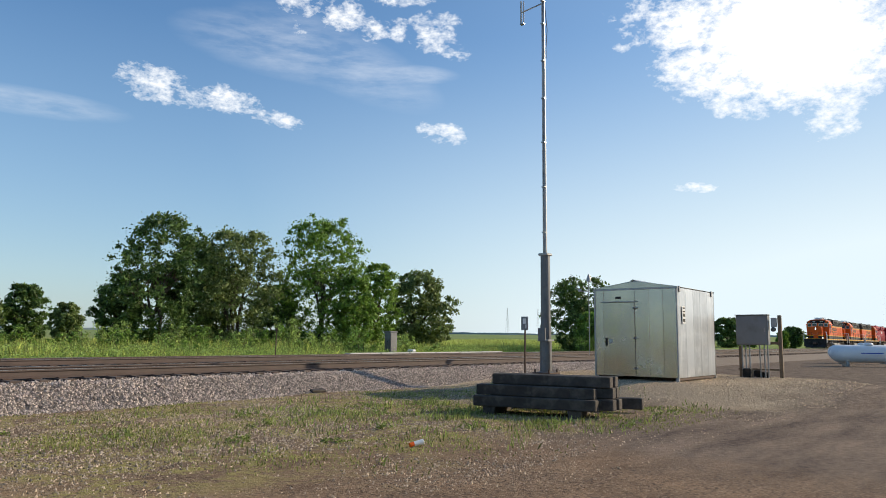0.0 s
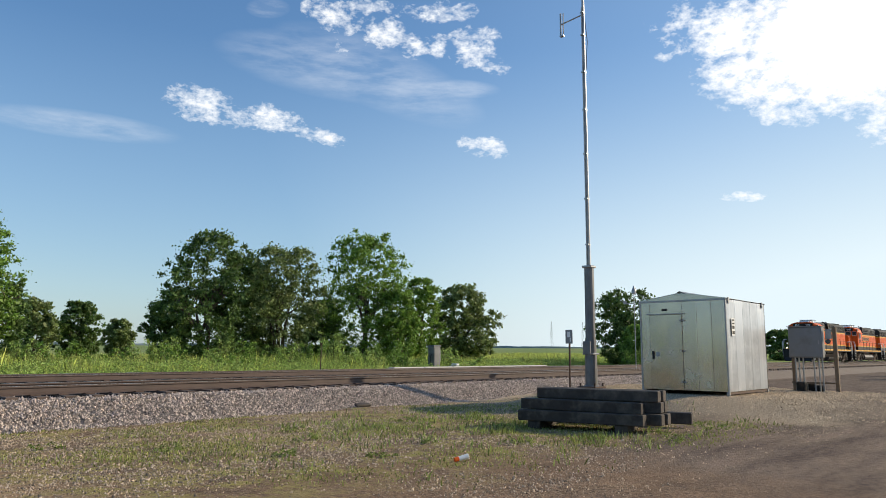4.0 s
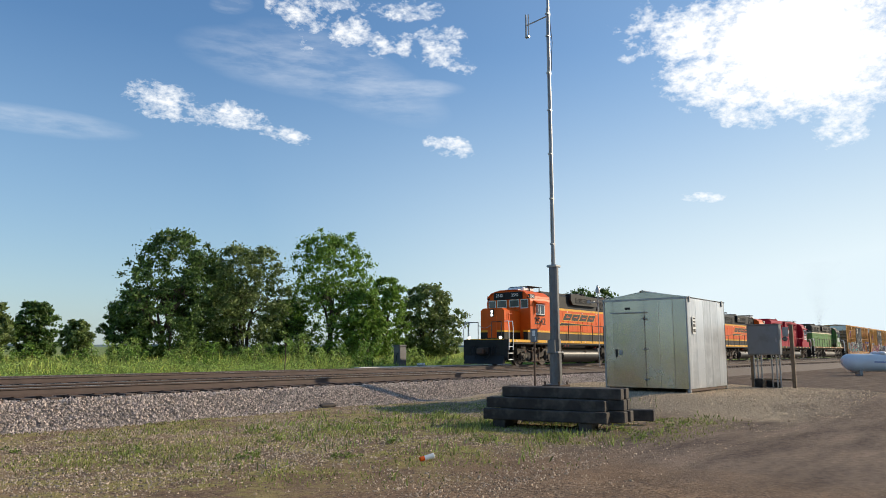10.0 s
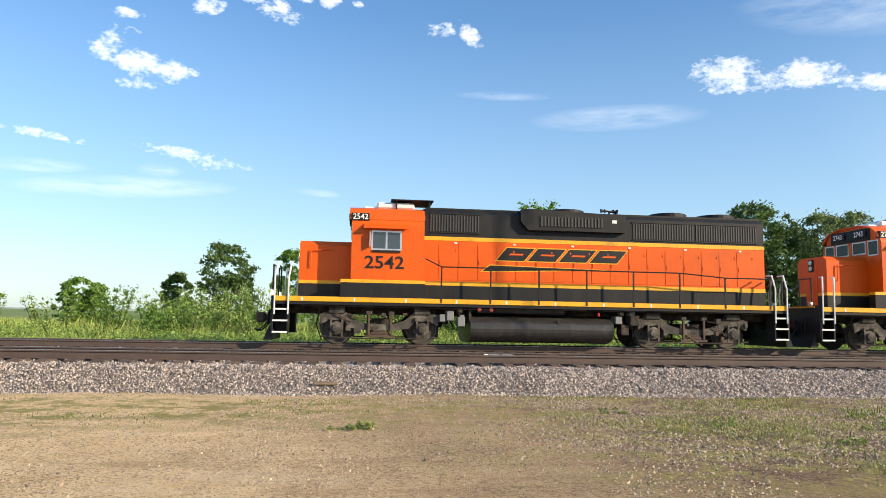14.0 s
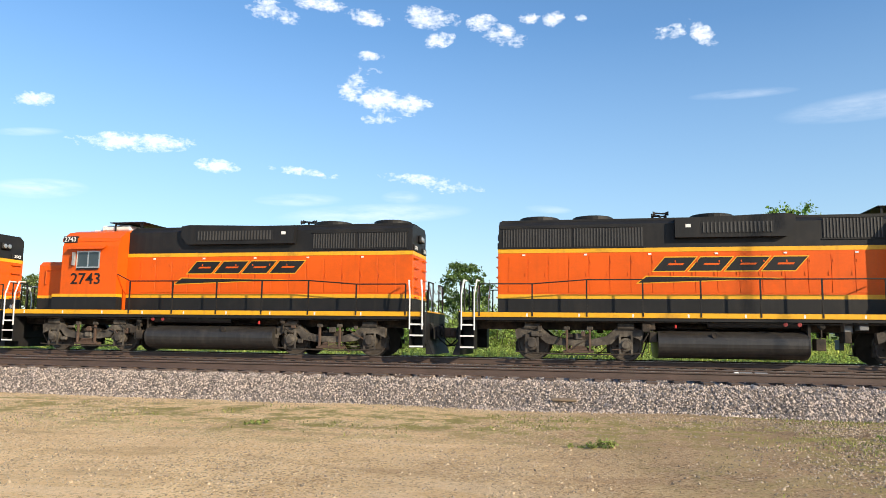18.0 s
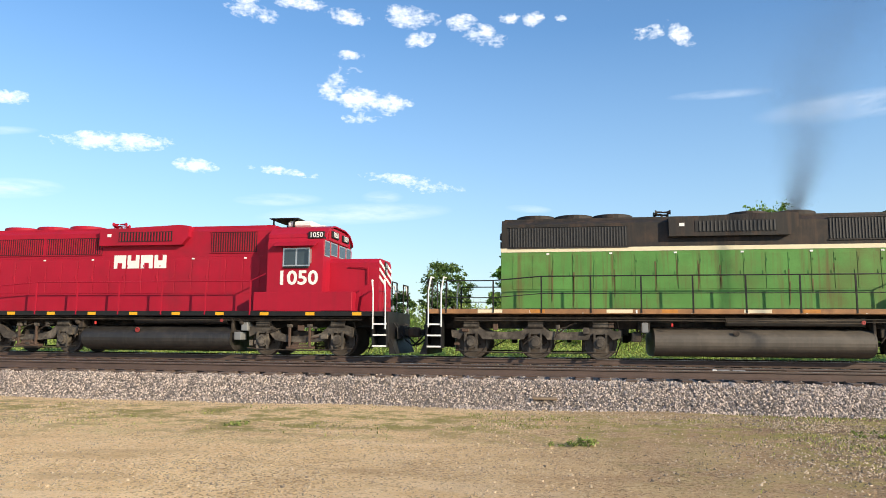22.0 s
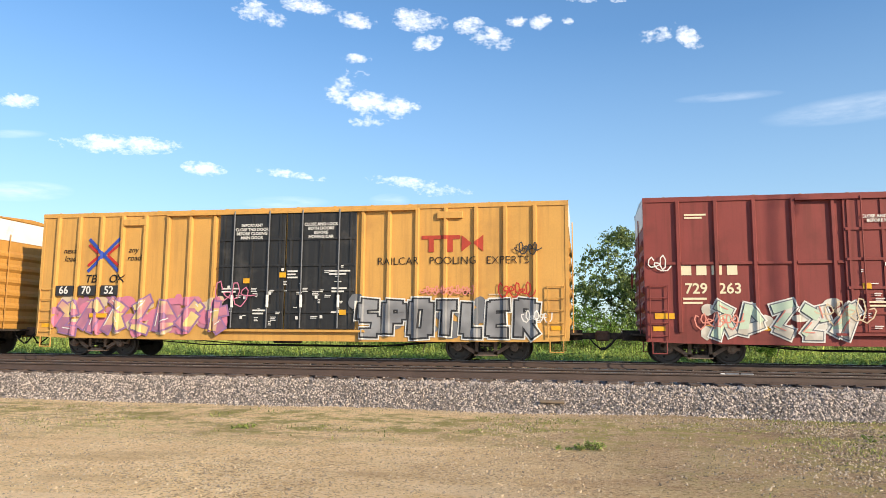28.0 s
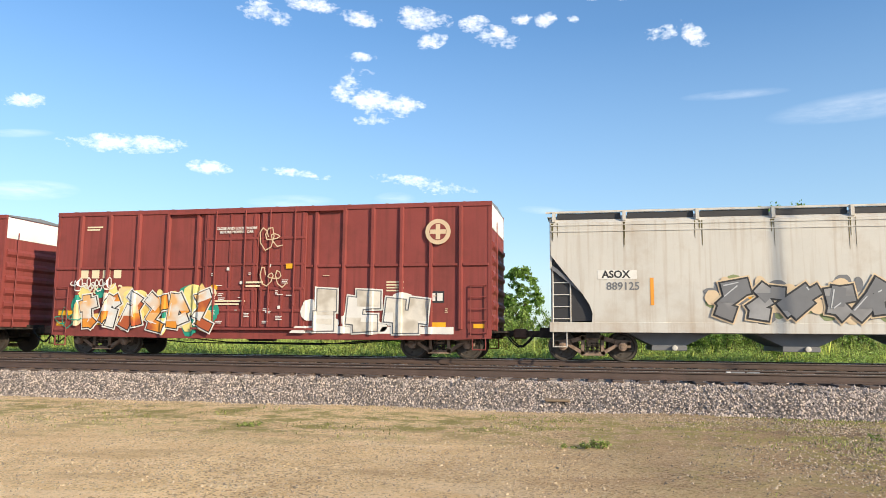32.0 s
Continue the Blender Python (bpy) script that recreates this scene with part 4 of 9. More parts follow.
def switch_box():
    """The pale relay case on a concrete foot beyond the tracks, with a battery box beside it."""
    e = thing("relay_case", pose(32.6, 30.0, 0.38), "galvanised relay case on a concrete foot beside the track", "relay case")
    part("foot", bx(-0.7, 0.7, -0.5, 0.5, -0.2, 0.12, bevel=0.02), WHITE, e, "pale concrete foot")
    part("case", bx(-0.30, 0.30, -0.24, 0.24, 0.12, 1.42, bevel=0.015), MASTG, e)
    part("lid", bx(-0.33, 0.33, -0.27, 0.27, 1.42, 1.52, bevel=0.02), MASTG, e)
    part("case_door", bx(-0.26, 0.26, -0.262, -0.24, 0.16, 1.38, bevel=0.005), MASTG, e)
    part("side_box", bx(0.30, 0.42, -0.15, 0.15, 0.5, 1.2, bevel=0.01), GREYBOX, e)
    part("cable_loop", pipe(bmesh.new(), [(-0.30, -0.1, 1.0), (-0.42, -0.1, 0.85), (-0.44, -0.1, 0.4), (-0.32, -0.1, 0.15)], 0.02, 6), BLACK, e)
    m = thing("switch_machine", pose(33.7, 29.3, 0.42), "small grey switch machine on pale blocks", "switch machine")
    part("housing", bx(-0.3, 0.3, -0.2, 0.2, 0.0, 0.26, bevel=0.03), GREYBOX, m)
    part("cover", bx(-0.1, 0.22, -0.22, 0.22, 0.24, 0.38, bevel=0.03), WHITE, m)
    part("foot", bx(-0.5, 0.7, -0.3, 0.3, -0.14, 0.0, bevel=0.01), WHITE, m)


def short_signal():
    e = thing("signal_head", pose(38.4, 19.6, 0.44), "slender grey signal post with a lamp head", "signal")
    part("post", tube(bmesh.new(), (0, 0, -0.1), (0, 0, 4.65), 0.026, 8), GALV, e)
    part("lamp_head", lathe(bmesh.new(), (0, 0, 4.45), (0, 0, 1), [(0, 0.06), (0.03, 0.14), (0.2, 0.13), (0.40, 0.06), (0.48, 0.02)], 12), GALV, e)
    part("dish", lathe(bmesh.new(), (-0.25, 0.45, 3.95), (-0.9, -0.3, 0), [(0, 0.03), (0.04, 0.08), (0.08, 0.10)], 14), GALV, e)
    part("dish_arm", tube(bmesh.new(), (0, 0, 3.9), (-0.25, 0.45, 3.9), 0.03, 6), GALV, e)


metal_shed()
mast()
tie_pile()
meter_stand()
gas_tank(pose(53.0, 7.5, 0.02, 0, 0, -62), "white propane tank on concrete cradles in the yard")
gas_tank(pose(60.5, 9.0, 0.02, 0, 0, -62), "second white propane tank behind the first")
marker_post(22.8, 14.25, 0.25)
switch_box()
short_signal()
stake = part("marker_stake", tube(bmesh.new(), (0, 0, -0.2), (0.02, 0, 1.45), 0.028, 7, 0.022), RUSTY)
stake.matrix_basis = pose(21.4, 26.9, 0.40)
tagged(stake, "thin rusty steel stake in grass beyond the track", "marker stake")

cup = thing("paper_cup", pose(7.48, 6.38, 0.045, 0, 0, 0), "crumpled white and orange paper cup on the ground", "cup")
cup.matrix_basis = pose(7.48, 6.38, 0.045, 0, 80, -22) @ Matrix.Scale(0.78, 4)
part("cup_wall", lathe(bmesh.new(), (0, 0, -0.13), (0, 0, 1), [(0, 0.034), (0.01, 0.036), (0.24, 0.046), (0.25, 0.049), (0.258, 0.046)], 16), WHITE, cup, smooth=True)
part("cup_band", lathe(bmesh.new(), (0, 0, -0.131), (0, 0, 1), [(0, 0.037), (0.075, 0.0405)], 16), ORANGE, cup, "orange printed band")

plank = part("wood_scrap", bx(-0.24, 0.24, -0.05, 0.05, 0, 0.04, bevel=0.01), WOODP)
plank.matrix_basis = pose(-0.6, 14.55, 0.17, 20, 0, 4)
tagged(plank, "pale broken board lying on the ballast", "board")
junk = part("wood_scrap", bx(-0.22, 0.22, -0.08, 0.08, 0, 0.07, bevel=0.02), TIMBER)
junk.matrix_basis = pose(12.75, 14.25, 0.05, 15, 0, -8)
tagged(junk, "dark chunk of old tie lying at the ballast foot", "wood scrap")
for i, (x, y, s) in enumerate(((24.0, 6.75, 0.16), (24.3, 6.55, 0.13), (24.15, 6.3, 0.11))):
    j = part("valve_block", bx(-s, s, -s * 0.8, s * 0.8, 0, s * 1.9, bevel=0.03), UNDER)
    j.matrix_basis = pose(x, y, ground_z(x, y) - 0.02, 0, 0, 20 * i)
    tagged(j, "dark rusty block lying beside the shed", "scrap block", "scrap beside the shed")

# ---- trees, shrubs and grass ----


def leaf_mesh(name, centres, radii, per, size, mat, seed, parent, flat=0.8):
    """Many small folded leaves gathered in clumps."""
    rs = np.random.RandomState(seed)
    c = np.repeat(np.array(centres), per, 0)
    r = np.repeat(np.array(radii), per)[:, None]
    n = len(c)
    d = rs.normal(0, 1, (n, 3))
    d /= np.linalg.norm(d, axis=1)[:, None]
    p = c + d * r * np.minimum(np.abs(rs.normal(0.35, 0.42, (n, 1))), 1.05) * np.array([1.15, 1.15, flat])
    u = rs.normal(0, 1, (n, 3))
    u /= np.linalg.norm(u, axis=1)[:, None]
    w = np.cross(u, rs.normal(0, 1, (n, 3)))
    w /= np.linalg.norm(w, axis=1)[:, None] + 1e-9
    s = size * np.exp(rs.normal(0, 0.3, (n, 1)))
    v = np.stack([p - u * s, p + w * s * 0.55, p + u * s, p - w * s * 0.55], 1).reshape(-1, 3)
    f = np.arange(n * 4).reshape(-1, 4)
    me = bpy.data.meshes.new(name)
    me.vertices.add(n * 4)
    me.vertices.foreach_set("co", v.reshape(-1))
    me.loops.add(n * 4)
    me.loops.foreach_set("vertex_index", f.reshape(-1))
    me.polygons.add(n)
    me.polygons.foreach_set("loop_start", np.arange(n) * 4)
    me.update(calc_edges=True)
    me.materials.append(mat)
    ob = new(name, me)
    ob.parent = parent
    return ob


def tree(x, y, height, width, mat, seed, label, stems=1, clumps=110, per=85, leaf=0.17, low=0.16, lean=0.0, ragged=0.5, z=None):
    """A tapered trunk with forking limbs, and a crown of leaf clumps round the limb ends, wide and uneven."""
    e = thing("tree", pose(x, y, ground_z(x, y) - 0.05 if z is None else z), label, "tree")
    rng = random.Random(seed)
    wood = bmesh.new()
    tips = []

    def limb(p, d, length, r, depth):
        q = p + d * length
        tube(wood, p, q, r, 7 if depth < 2 else 5, r * 0.68, cap=False)
        if depth >= 3 or r < 0.02:
            tips.append(q)
            return
        if depth >= 1:
            tips.append(q)
        for _ in range(3 if depth < 2 else 2):
            k = Vector((rng.uniform(-1, 1), rng.uniform(-1, 1), rng.uniform(-0.1, 0.9)))
            nd = (d * 0.75 + k * 0.85).normalized()
            limb(q, nd, length * rng.uniform(0.6, 0.82), r * 0.62, depth + 1)

    for s in range(stems):
        a = rng.uniform(0, 6.28)
        off = Vector((math.cos(a), math.sin(a), 0)) * (0.0 if stems == 1 else width * rng.uniform(0.05, 0.28))
        d = (Vector((lean, 0, 1)) + off * (0.09 if stems > 1 else 0) + Vector((rng.uniform(-0.1, 0.1), rng.uniform(-0.1, 0.1), 0))).normalized()
        limb(off * 0.2, d, height * 0.26, height * (0.030 if stems == 1 else 0.020), 0)
    part("trunk", wood, BARK, e)
    cs, rr = [], []
    k = 0
    while len(cs) < clumps and k < clumps * 30:
        k += 1
        t = rng.uniform(low, 1.0)
        a = rng.uniform(0, 6.28)
        # width of the crown by height: full in the middle, drawn in above and below
        prof = math.sin(math.pi * min(1, max(0, (t - low * 0.4) / (1.06 - low * 0.4))) ** 0.95) ** 0.55
        edge = 0.5 * width * prof * (1 + ragged * noise.noise((math.cos(a) * 1.6 + seed, math.sin(a) * 1.6, t * 3.2)))
        rad = edge * math.sqrt(rng.uniform(0.25, 1.0))
        p = Vector((math.cos(a) * rad + lean * height * t, math.sin(a) * rad, height * t * (1 + 0.06 * noise.noise((a, t * 2, seed)))))
        if noise.noise((p.x * 0.75 + seed * 3, p.y * 0.75, p.z * 0.85)) < -0.22:
            continue
        cs.append(p)
        rr.append(rng.uniform(0.05, 0.12) * (0.5 * width + 0.3 * height))
    for q in tips:
        if q.z > height * low and q.z < height:
            cs.append(q)
            rr.append(0.05 * (0.5 * width + 0.3 * height))
    leaf_mesh("crown", cs, rr, per, leaf, mat, seed, e)
    return e


def at(az, dist):
    return -math.sin(radians(az)) * dist, math.cos(radians(az)) * dist


# heading, distance, height, width, kind
def planted(rows, mats, names, dense=1.0):
    for i, (az, d, h, w, k, stems) in enumerate(rows):
        x, y = at(az, d)
        tree(x, y, h, w, mats[k], 20 + int(abs(az) * 7) + i, names[k], stems=stems, clumps=int((140 + 30 * w) * dense), per=int(46 * dense), leaf=(0.048 + 0.00115 * d) * (0.82 if d < 63 else 0.95), low=0.07)


KINDS = (LEAF, LEAF2, LEAF3)
KNAMES = ("dark green broad-crowned tree in the field", "fresh green tree in the hedgerow", "grey-green loose-limbed tree in the hedgerow")
planted([
    (-27.3, 56, 5.6, 3.4, 0, 2), (-29.9, 55, 9.6, 7.4, 0, 3), (-32.6, 59, 8.4, 5.8, 0, 2), (-35.4, 57, 9.2, 7.2, 2, 3), (-38.4, 62, 5.6, 3.8, 0, 2), (-41.9, 60, 10.9, 7.2, 1, 2), (-44.6, 58, 6.2, 3.6, 1, 2),
    (-46.2, 61, 7.4, 3.8, 1, 1), (-49.7, 66, 7.2, 6.0, 2, 2), (-62.3, 62, 6.6, 6.4, 0, 2), (-63.3, 57, 3.6, 3.0, 1, 2),
], KINDS, KNAMES, 1.28)
planted([
    (-21.2, 92, 6.6, 5.0, 0, 2), (-23.9, 100, 5.0, 3.6, 2, 1), (-18.5, 88, 6.6, 4.6, 2, 2), (-14.4, 52, 9.6, 5.8, 1, 2), (-16.2, 54, 6.0, 4.2, 0, 1), (-9.8, 62, 6.6, 3.6, 2, 2),
    (-4.6, 42, 7.4, 8.0, 2, 3), (5.2, 58, 6.6, 3.2, 1, 1), (10.0, 60, 7.3, 4.8, 0, 2), (13.6, 66, 5.0, 2.6, 0, 1),
], KINDS, KNAMES, 1.12)
planted([
    (35.0, 68, 7.2, 4.4, 0, 2), (38.2, 60, 6.2, 5.4, 1, 2), (41.2, 62, 5.2, 3.8, 2, 2), (44.0, 62, 4.8, 4.0, 0, 2), (48.0, 66, 6.0, 6.0, 1, 2), (29.5, 72, 5.0, 4.0, 2, 2),
    (-77.3, 170, 4.4, 4.2, 0, 2), (-73.0, 150, 5.6, 6.6, 0, 2), (-74.4, 165, 4.6, 5.0, 1, 2), (-76.7, 160, 3.4, 2.6, 1, 1), (20.0, 74, 4.6, 5.0, 1, 2),
], KINDS, KNAMES, 0.85)


def shrub(x, y, h, w, mat, seed):
    e = thing("shrub", pose(x, y, ground_z(x, y) - 0.05), "leafy light green shrub in tall grass behind the track", "shrub", "shrubs behind the track")
    rng = random.Random(seed)
    stems = bmesh.new()
    cs, rr = [], []
    for _ in range(9):
        a, r = rng.uniform(0, 6.28), w * 0.5 * math.sqrt(rng.random())
        tip = Vector((math.cos(a) * r, math.sin(a) * r, h * rng.uniform(0.55, 1.0)))
        tube(stems, (tip.x * 0.3, tip.y * 0.3, 0), tip, 0.022, 5, 0.008, cap=False)
        for k in range(4):
            cs.append(tip * (1 - 0.2 * k))
            rr.append(rng.uniform(0.16, 0.30) * h * 0.55)
    part("woody_stem", stems, BARK, e)
    leaf_mesh("foliage", cs, rr, 62, 0.050, mat, seed, e, flat=1.0)


rng = random.Random(77)
for i in range(44):
    az = rng.uniform(-15, 18)
    d = rng.uniform(34, 44)
    x, y = at(az, d)
    shrub(x, y, rng.uniform(1.7, 2.9), rng.uniform(1.8, 3.2), rng.choice((SHRUB, SHRUB, LEAF2)), 300 + i)
for i, (az, d, h, w) in enumerate(((-26.5, 44, 1.9, 2.6), (-33.5, 46, 2.0, 3.0), (-39.5, 47, 2.6, 2.4), (-43.5, 46, 1.9, 2.6), (-47.5, 50, 1.6, 2.2), (-23.0, 42, 1.5, 3.0), (-25.2, 45, 1.7, 3.2), (-28.0, 43, 1.6, 3.2), (-30.5, 45, 1.8, 3.4), (-32.0, 41, 1.4, 3.0), (-35.5, 43, 1.7, 3.2), (-37.5, 45, 1.9, 3.0), (-41.5, 43, 1.6, 3.2), (-45.2, 44, 1.6, 3.0), (-49.5, 47, 1.5, 2.8), (-20.0, 43, 1.6, 3.2), (-17.5, 41, 1.8, 3.2), (26.0, 46, 2.6, 3.0), (31.0, 44, 2.4, 3.0), (46.0, 48, 2.4, 3.0), (22.0, 42, 2.2, 2.6), (-63.0, 55, 2.2, 2.4))):
    x, y = at(az, d)
    shrub(x, y, h, w, LEAF2 if i % 2 else SHRUB, 400 + i)


def blades(name, pts, heights, width, mat, seed, label, bend=0.35):
    """Grass blades as narrow bent triangles in one mesh."""
    rs = np.random.RandomState(seed)
    n = len(pts)
    a = rs.rand(n) * 6.28
    s = np.stack([np.cos(a), np.sin(a), np.zeros(n)], 1) * (width * (0.6 + 0.8 * rs.rand(n)))[:, None]
    b = rs.rand(n) * 6.28
    tip = np.stack([np.cos(b) * heights * bend * rs.rand(n), np.sin(b) * heights * bend * rs.rand(n), heights], 1)
    mid = tip * np.array([0.35, 0.35, 0.6])
    v = np.stack([pts - s, pts + s, pts + mid + s * 0.7, pts + tip, pts + mid - s * 0.7], 1).reshape(-1, 3)
    me = bpy.data.meshes.new(name)
    me.vertices.add(n * 5)
    me.vertices.foreach_set("co", v.reshape(-1))
    me.loops.add(n * 5)
    me.loops.foreach_set("vertex_index", np.arange(n * 5))
    me.polygons.add(n)
    me.polygons.foreach_set("loop_start", np.arange(n) * 5)
    me.update(calc_edges=True)
    me.materials.append(mat)
    return tagged(new(name, me), label, "grass", kind="stuff")


def scatter(n, x0, x1, y0, y1, seed, rule):
    rs = np.random.RandomState(seed)
    x, y, k = rs.uniform(x0, x1, n), rs.uniform(y0, y1, n), rs.rand(n)
    keep = np.array([q < rule(a, b) for a, b, q in zip(x, y, k)])
    x, y = x[keep], y[keep]
    z = np.array([ground_z(a, b) for a, b in zip(x, y)])
    return np.stack([x, y, z], 1), rs


pts, rs = scatter(150000, -60, 90, 25.4, 50, 8, lambda x, y: 0.9 - 0.012 * (y - 25))
h = (0.20 + 0.62 * np.clip((pts[:, 1] - 26) / 9, 0, 1)) * (0.5 + 0.8 * rs.rand(len(pts))) * np.array([0.95 + 0.75 * noise.noise((a * 0.35, b * 0.5, 4)) for a, b in pts[:, :2]])
blades("tall_grass", pts, h, 0.014, BLADE, 9, "tall green and straw-coloured grass behind the tracks", 0.5)
pts, rs = scatter(70000, -90, 160, 48, 110, 10, lambda x, y: 0.8)
blades("tall_grass", pts, 0.75 * (0.5 + 0.7 * rs.rand(len(pts))), 0.035, BLADE, 11, "tall green grass in the far field", 0.5)


def turf_rule(x, y):
    k = noise.noise((x * 0.45, y * 0.45, 21)) + 0.5 * noise.noise((x * 1.6, y * 1.6, 5))
    band = smooth(9.0, 11.5, y) * (1 - smooth(13.0, 13.9, y))
    near = smooth(1.0, 5.0, x) * (1 - smooth(14.5, 17.0, x)) * smooth(4.2, 6.0, y) * smooth(7.0, 9.6, math.hypot(x, y))
    pile = math.exp(-((x - 12.2) ** 2 / 6 + (y - 8.2) ** 2 / 7))
    base = max(band * (0.24 if x < 3 else 0.8), near * 0.9)
    return (max(0.0, base * ((0.16 if x > 3 else 0.04) + 1.5 * k)) + 0.8 * pile * (0.5 + k)) * (1 - smooth(16.5, 19, x))


pts, rs = scatter(260000, -24, 20, 4.5, 14.1, 12, turf_rule)
blades("short_grass", pts, 0.012 + 0.042 * rs.rand(len(pts)) ** 2, 0.007, TURF, 13, "patchy short turf on the dirt yard", 0.9)
pts, rs = scatter(40000, 5, 17.5, 5, 13.5, 14, lambda x, y: 0.9 * math.exp(-((x - 12.0) ** 2 / 16 + (y - 8.8) ** 2 / 9)) * (0.12 + 1.4 * noise.noise((x, y, 2))))
blades("weeds", pts, 0.04 + 0.10 * rs.rand(len(pts)), 0.010, WEEDG, 15, "green weeds round the stacked ties", 0.8)


# soft leafy undergrowth between the taller blades
rs = np.random.RandomState(91)
gx, gy = rs.uniform(-34, 62, 12000), 25.9 + 13 * rs.rand(12000) ** 1.15
gh = np.array([0.30 + 0.35 * min(1.0, (b - 25.9) / 7) + 0.35 * noise.noise((a * 0.3, b * 0.4, 14)) for a, b in zip(gx, gy)])
tagged(leaf_mesh("undergrowth", [(a, b, ground_z(a, b) + max(0.12, c) * k) for a, b, c, k in zip(gx, gy, gh, rs.uniform(0.35, 1.0, 12000))], [0.36] * 12000, 24, 0.038, SHRUB, 92, None), "soft light green undergrowth behind the tracks", "undergrowth", kind="stuff")


def weed(x, y, h, w, seed):
    e = thing("weed_clump", pose(x, y, ground_z(x, y)), "low green weed growing in bare dirt", "weed", "weeds in the yard")
    rng = random.Random(seed)
    cs = [Vector((rng.uniform(-w, w), rng.uniform(-w, w) * 0.6, rng.uniform(0.01, h * 0.7))) for _ in range(16)]
    leaf_mesh("leaves", cs, [0.05] * 16, 18, 0.015, WEEDG, seed, e)


for i, (x, y, h, w) in enumerate(((0.15, 9.75, 0.12, 0.10), (-0.15, 9.7, 0.07, 0.20), (10.2, 9.6, 0.16, 0.25), (9.3, 10.2, 0.14, 0.3), (11.0, 8.3, 0.2, 0.2), (7.4, 9.6, 0.14, 0.22), (6.1, 8.4, 0.12, 0.2), (12.2, 5.9, 0.16, 0.3), (13.6, 5.4, 0.16, 0.35), (8.6, 8.0, 0.13, 0.18), (-5.2, 10.6, 0.1, 0.2), (4.2, 11.6, 0.13, 0.22), (11.6, 5.2, 0.16, 0.25), (10.8, 6.2, 0.12, 0.22), (9.6, 7.0, 0.12, 0.25), (11.9, 9.9, 0.16, 0.3), (10.9, 10.8, 0.14, 0.3), (12.9, 10.6, 0.15, 0.25), (8.2, 10.9, 0.12, 0.25), (7.0, 7.4, 0.1, 0.2), (14.2, 6.0, 0.15, 0.3), (5.4, 10.2, 0.1, 0.22))):
    weed(x, y, h, w, 500 + i)

# distant wooded ridge on the horizon, its haze mixed into the base colour
FARW = material("haze_tinted_far_woods", (0.26, 0.32, 0.35), 1.0, vary=0.18, scale=0.02, fine=0.2, bump=0, spec=0.0)
rv, rf = [], []
for i in range(361):
    a = radians(-100 + i * 0.5)
    d = 2300 + 200 * noise.noise((i * 0.05, 0, 0))
    top = 0.0085 * (d - 90) + 6 + 7 * noise.noise((i * 0.09, 1, 0)) + 3 * noise.noise((i * 0.7, 2, 0))
    p = Vector((-math.sin(a) * d, math.cos(a) * d, 0))
    rv += [(p.x, p.y, -10), (p.x, p.y, max(8, top)), (p.x * 1.03, p.y * 1.03, -10)]
    if i:
        k = 3 * i
        rf += [(k - 3, k, k + 1, k - 2), (k - 2, k + 1, k + 2, k - 1)]
tagged(raw("backdrop_woods", rv, rf, FARW), "line of far woods with haze tinted into its blue-green colour", "backdrop", kind="structure")

# ---- the train ----
# every vehicle is built from its leading coupler (x = 0) backwards, z from the rail top, y across
WHEELS = []   # wheelset, place on its truck, radius, side
VEHICLES = []  # vehicle, metres behind the train's front, turned round or not


def wheelset(truck, x, r, rev):
    bm = bmesh.new()
    tube(bm, (0, -1.0, 0), (0, 1.0, 0), 0.08, 10)
    ob = part("wheelset", bm, UNDER, truck)
    for s in (-1, 1):
        w = bmesh.new()
        lathe(w, (0, s * 0.70, 0), (0, s, 0), [(0.0, r + 0.028), (0.02, r + 0.028), (0.03, r), (0.13, r - 0.008), (0.132, r - 0.06), (0.10, r - 0.09), (0.09, 0.17), (0.14, 0.15), (0.15, 0.09)], 24)
        part("wheel", w, STEELW, ob)
        # lug holes make the turning visible
        h = bmesh.new()
        for k in range(4):
            a = k * math.pi / 2
            tube(h, (math.cos(a) * 0.25, s * 0.788, math.sin(a) * 0.25), (math.cos(a) * 0.25, s * 0.797, math.sin(a) * 0.25), 0.035, 8)
        part("hub_bolts", h, UNDER, ob)
    ob.matrix_basis = pose(x, 0, r)
    WHEELS.append((ob, (x, 0, r), r, rev))


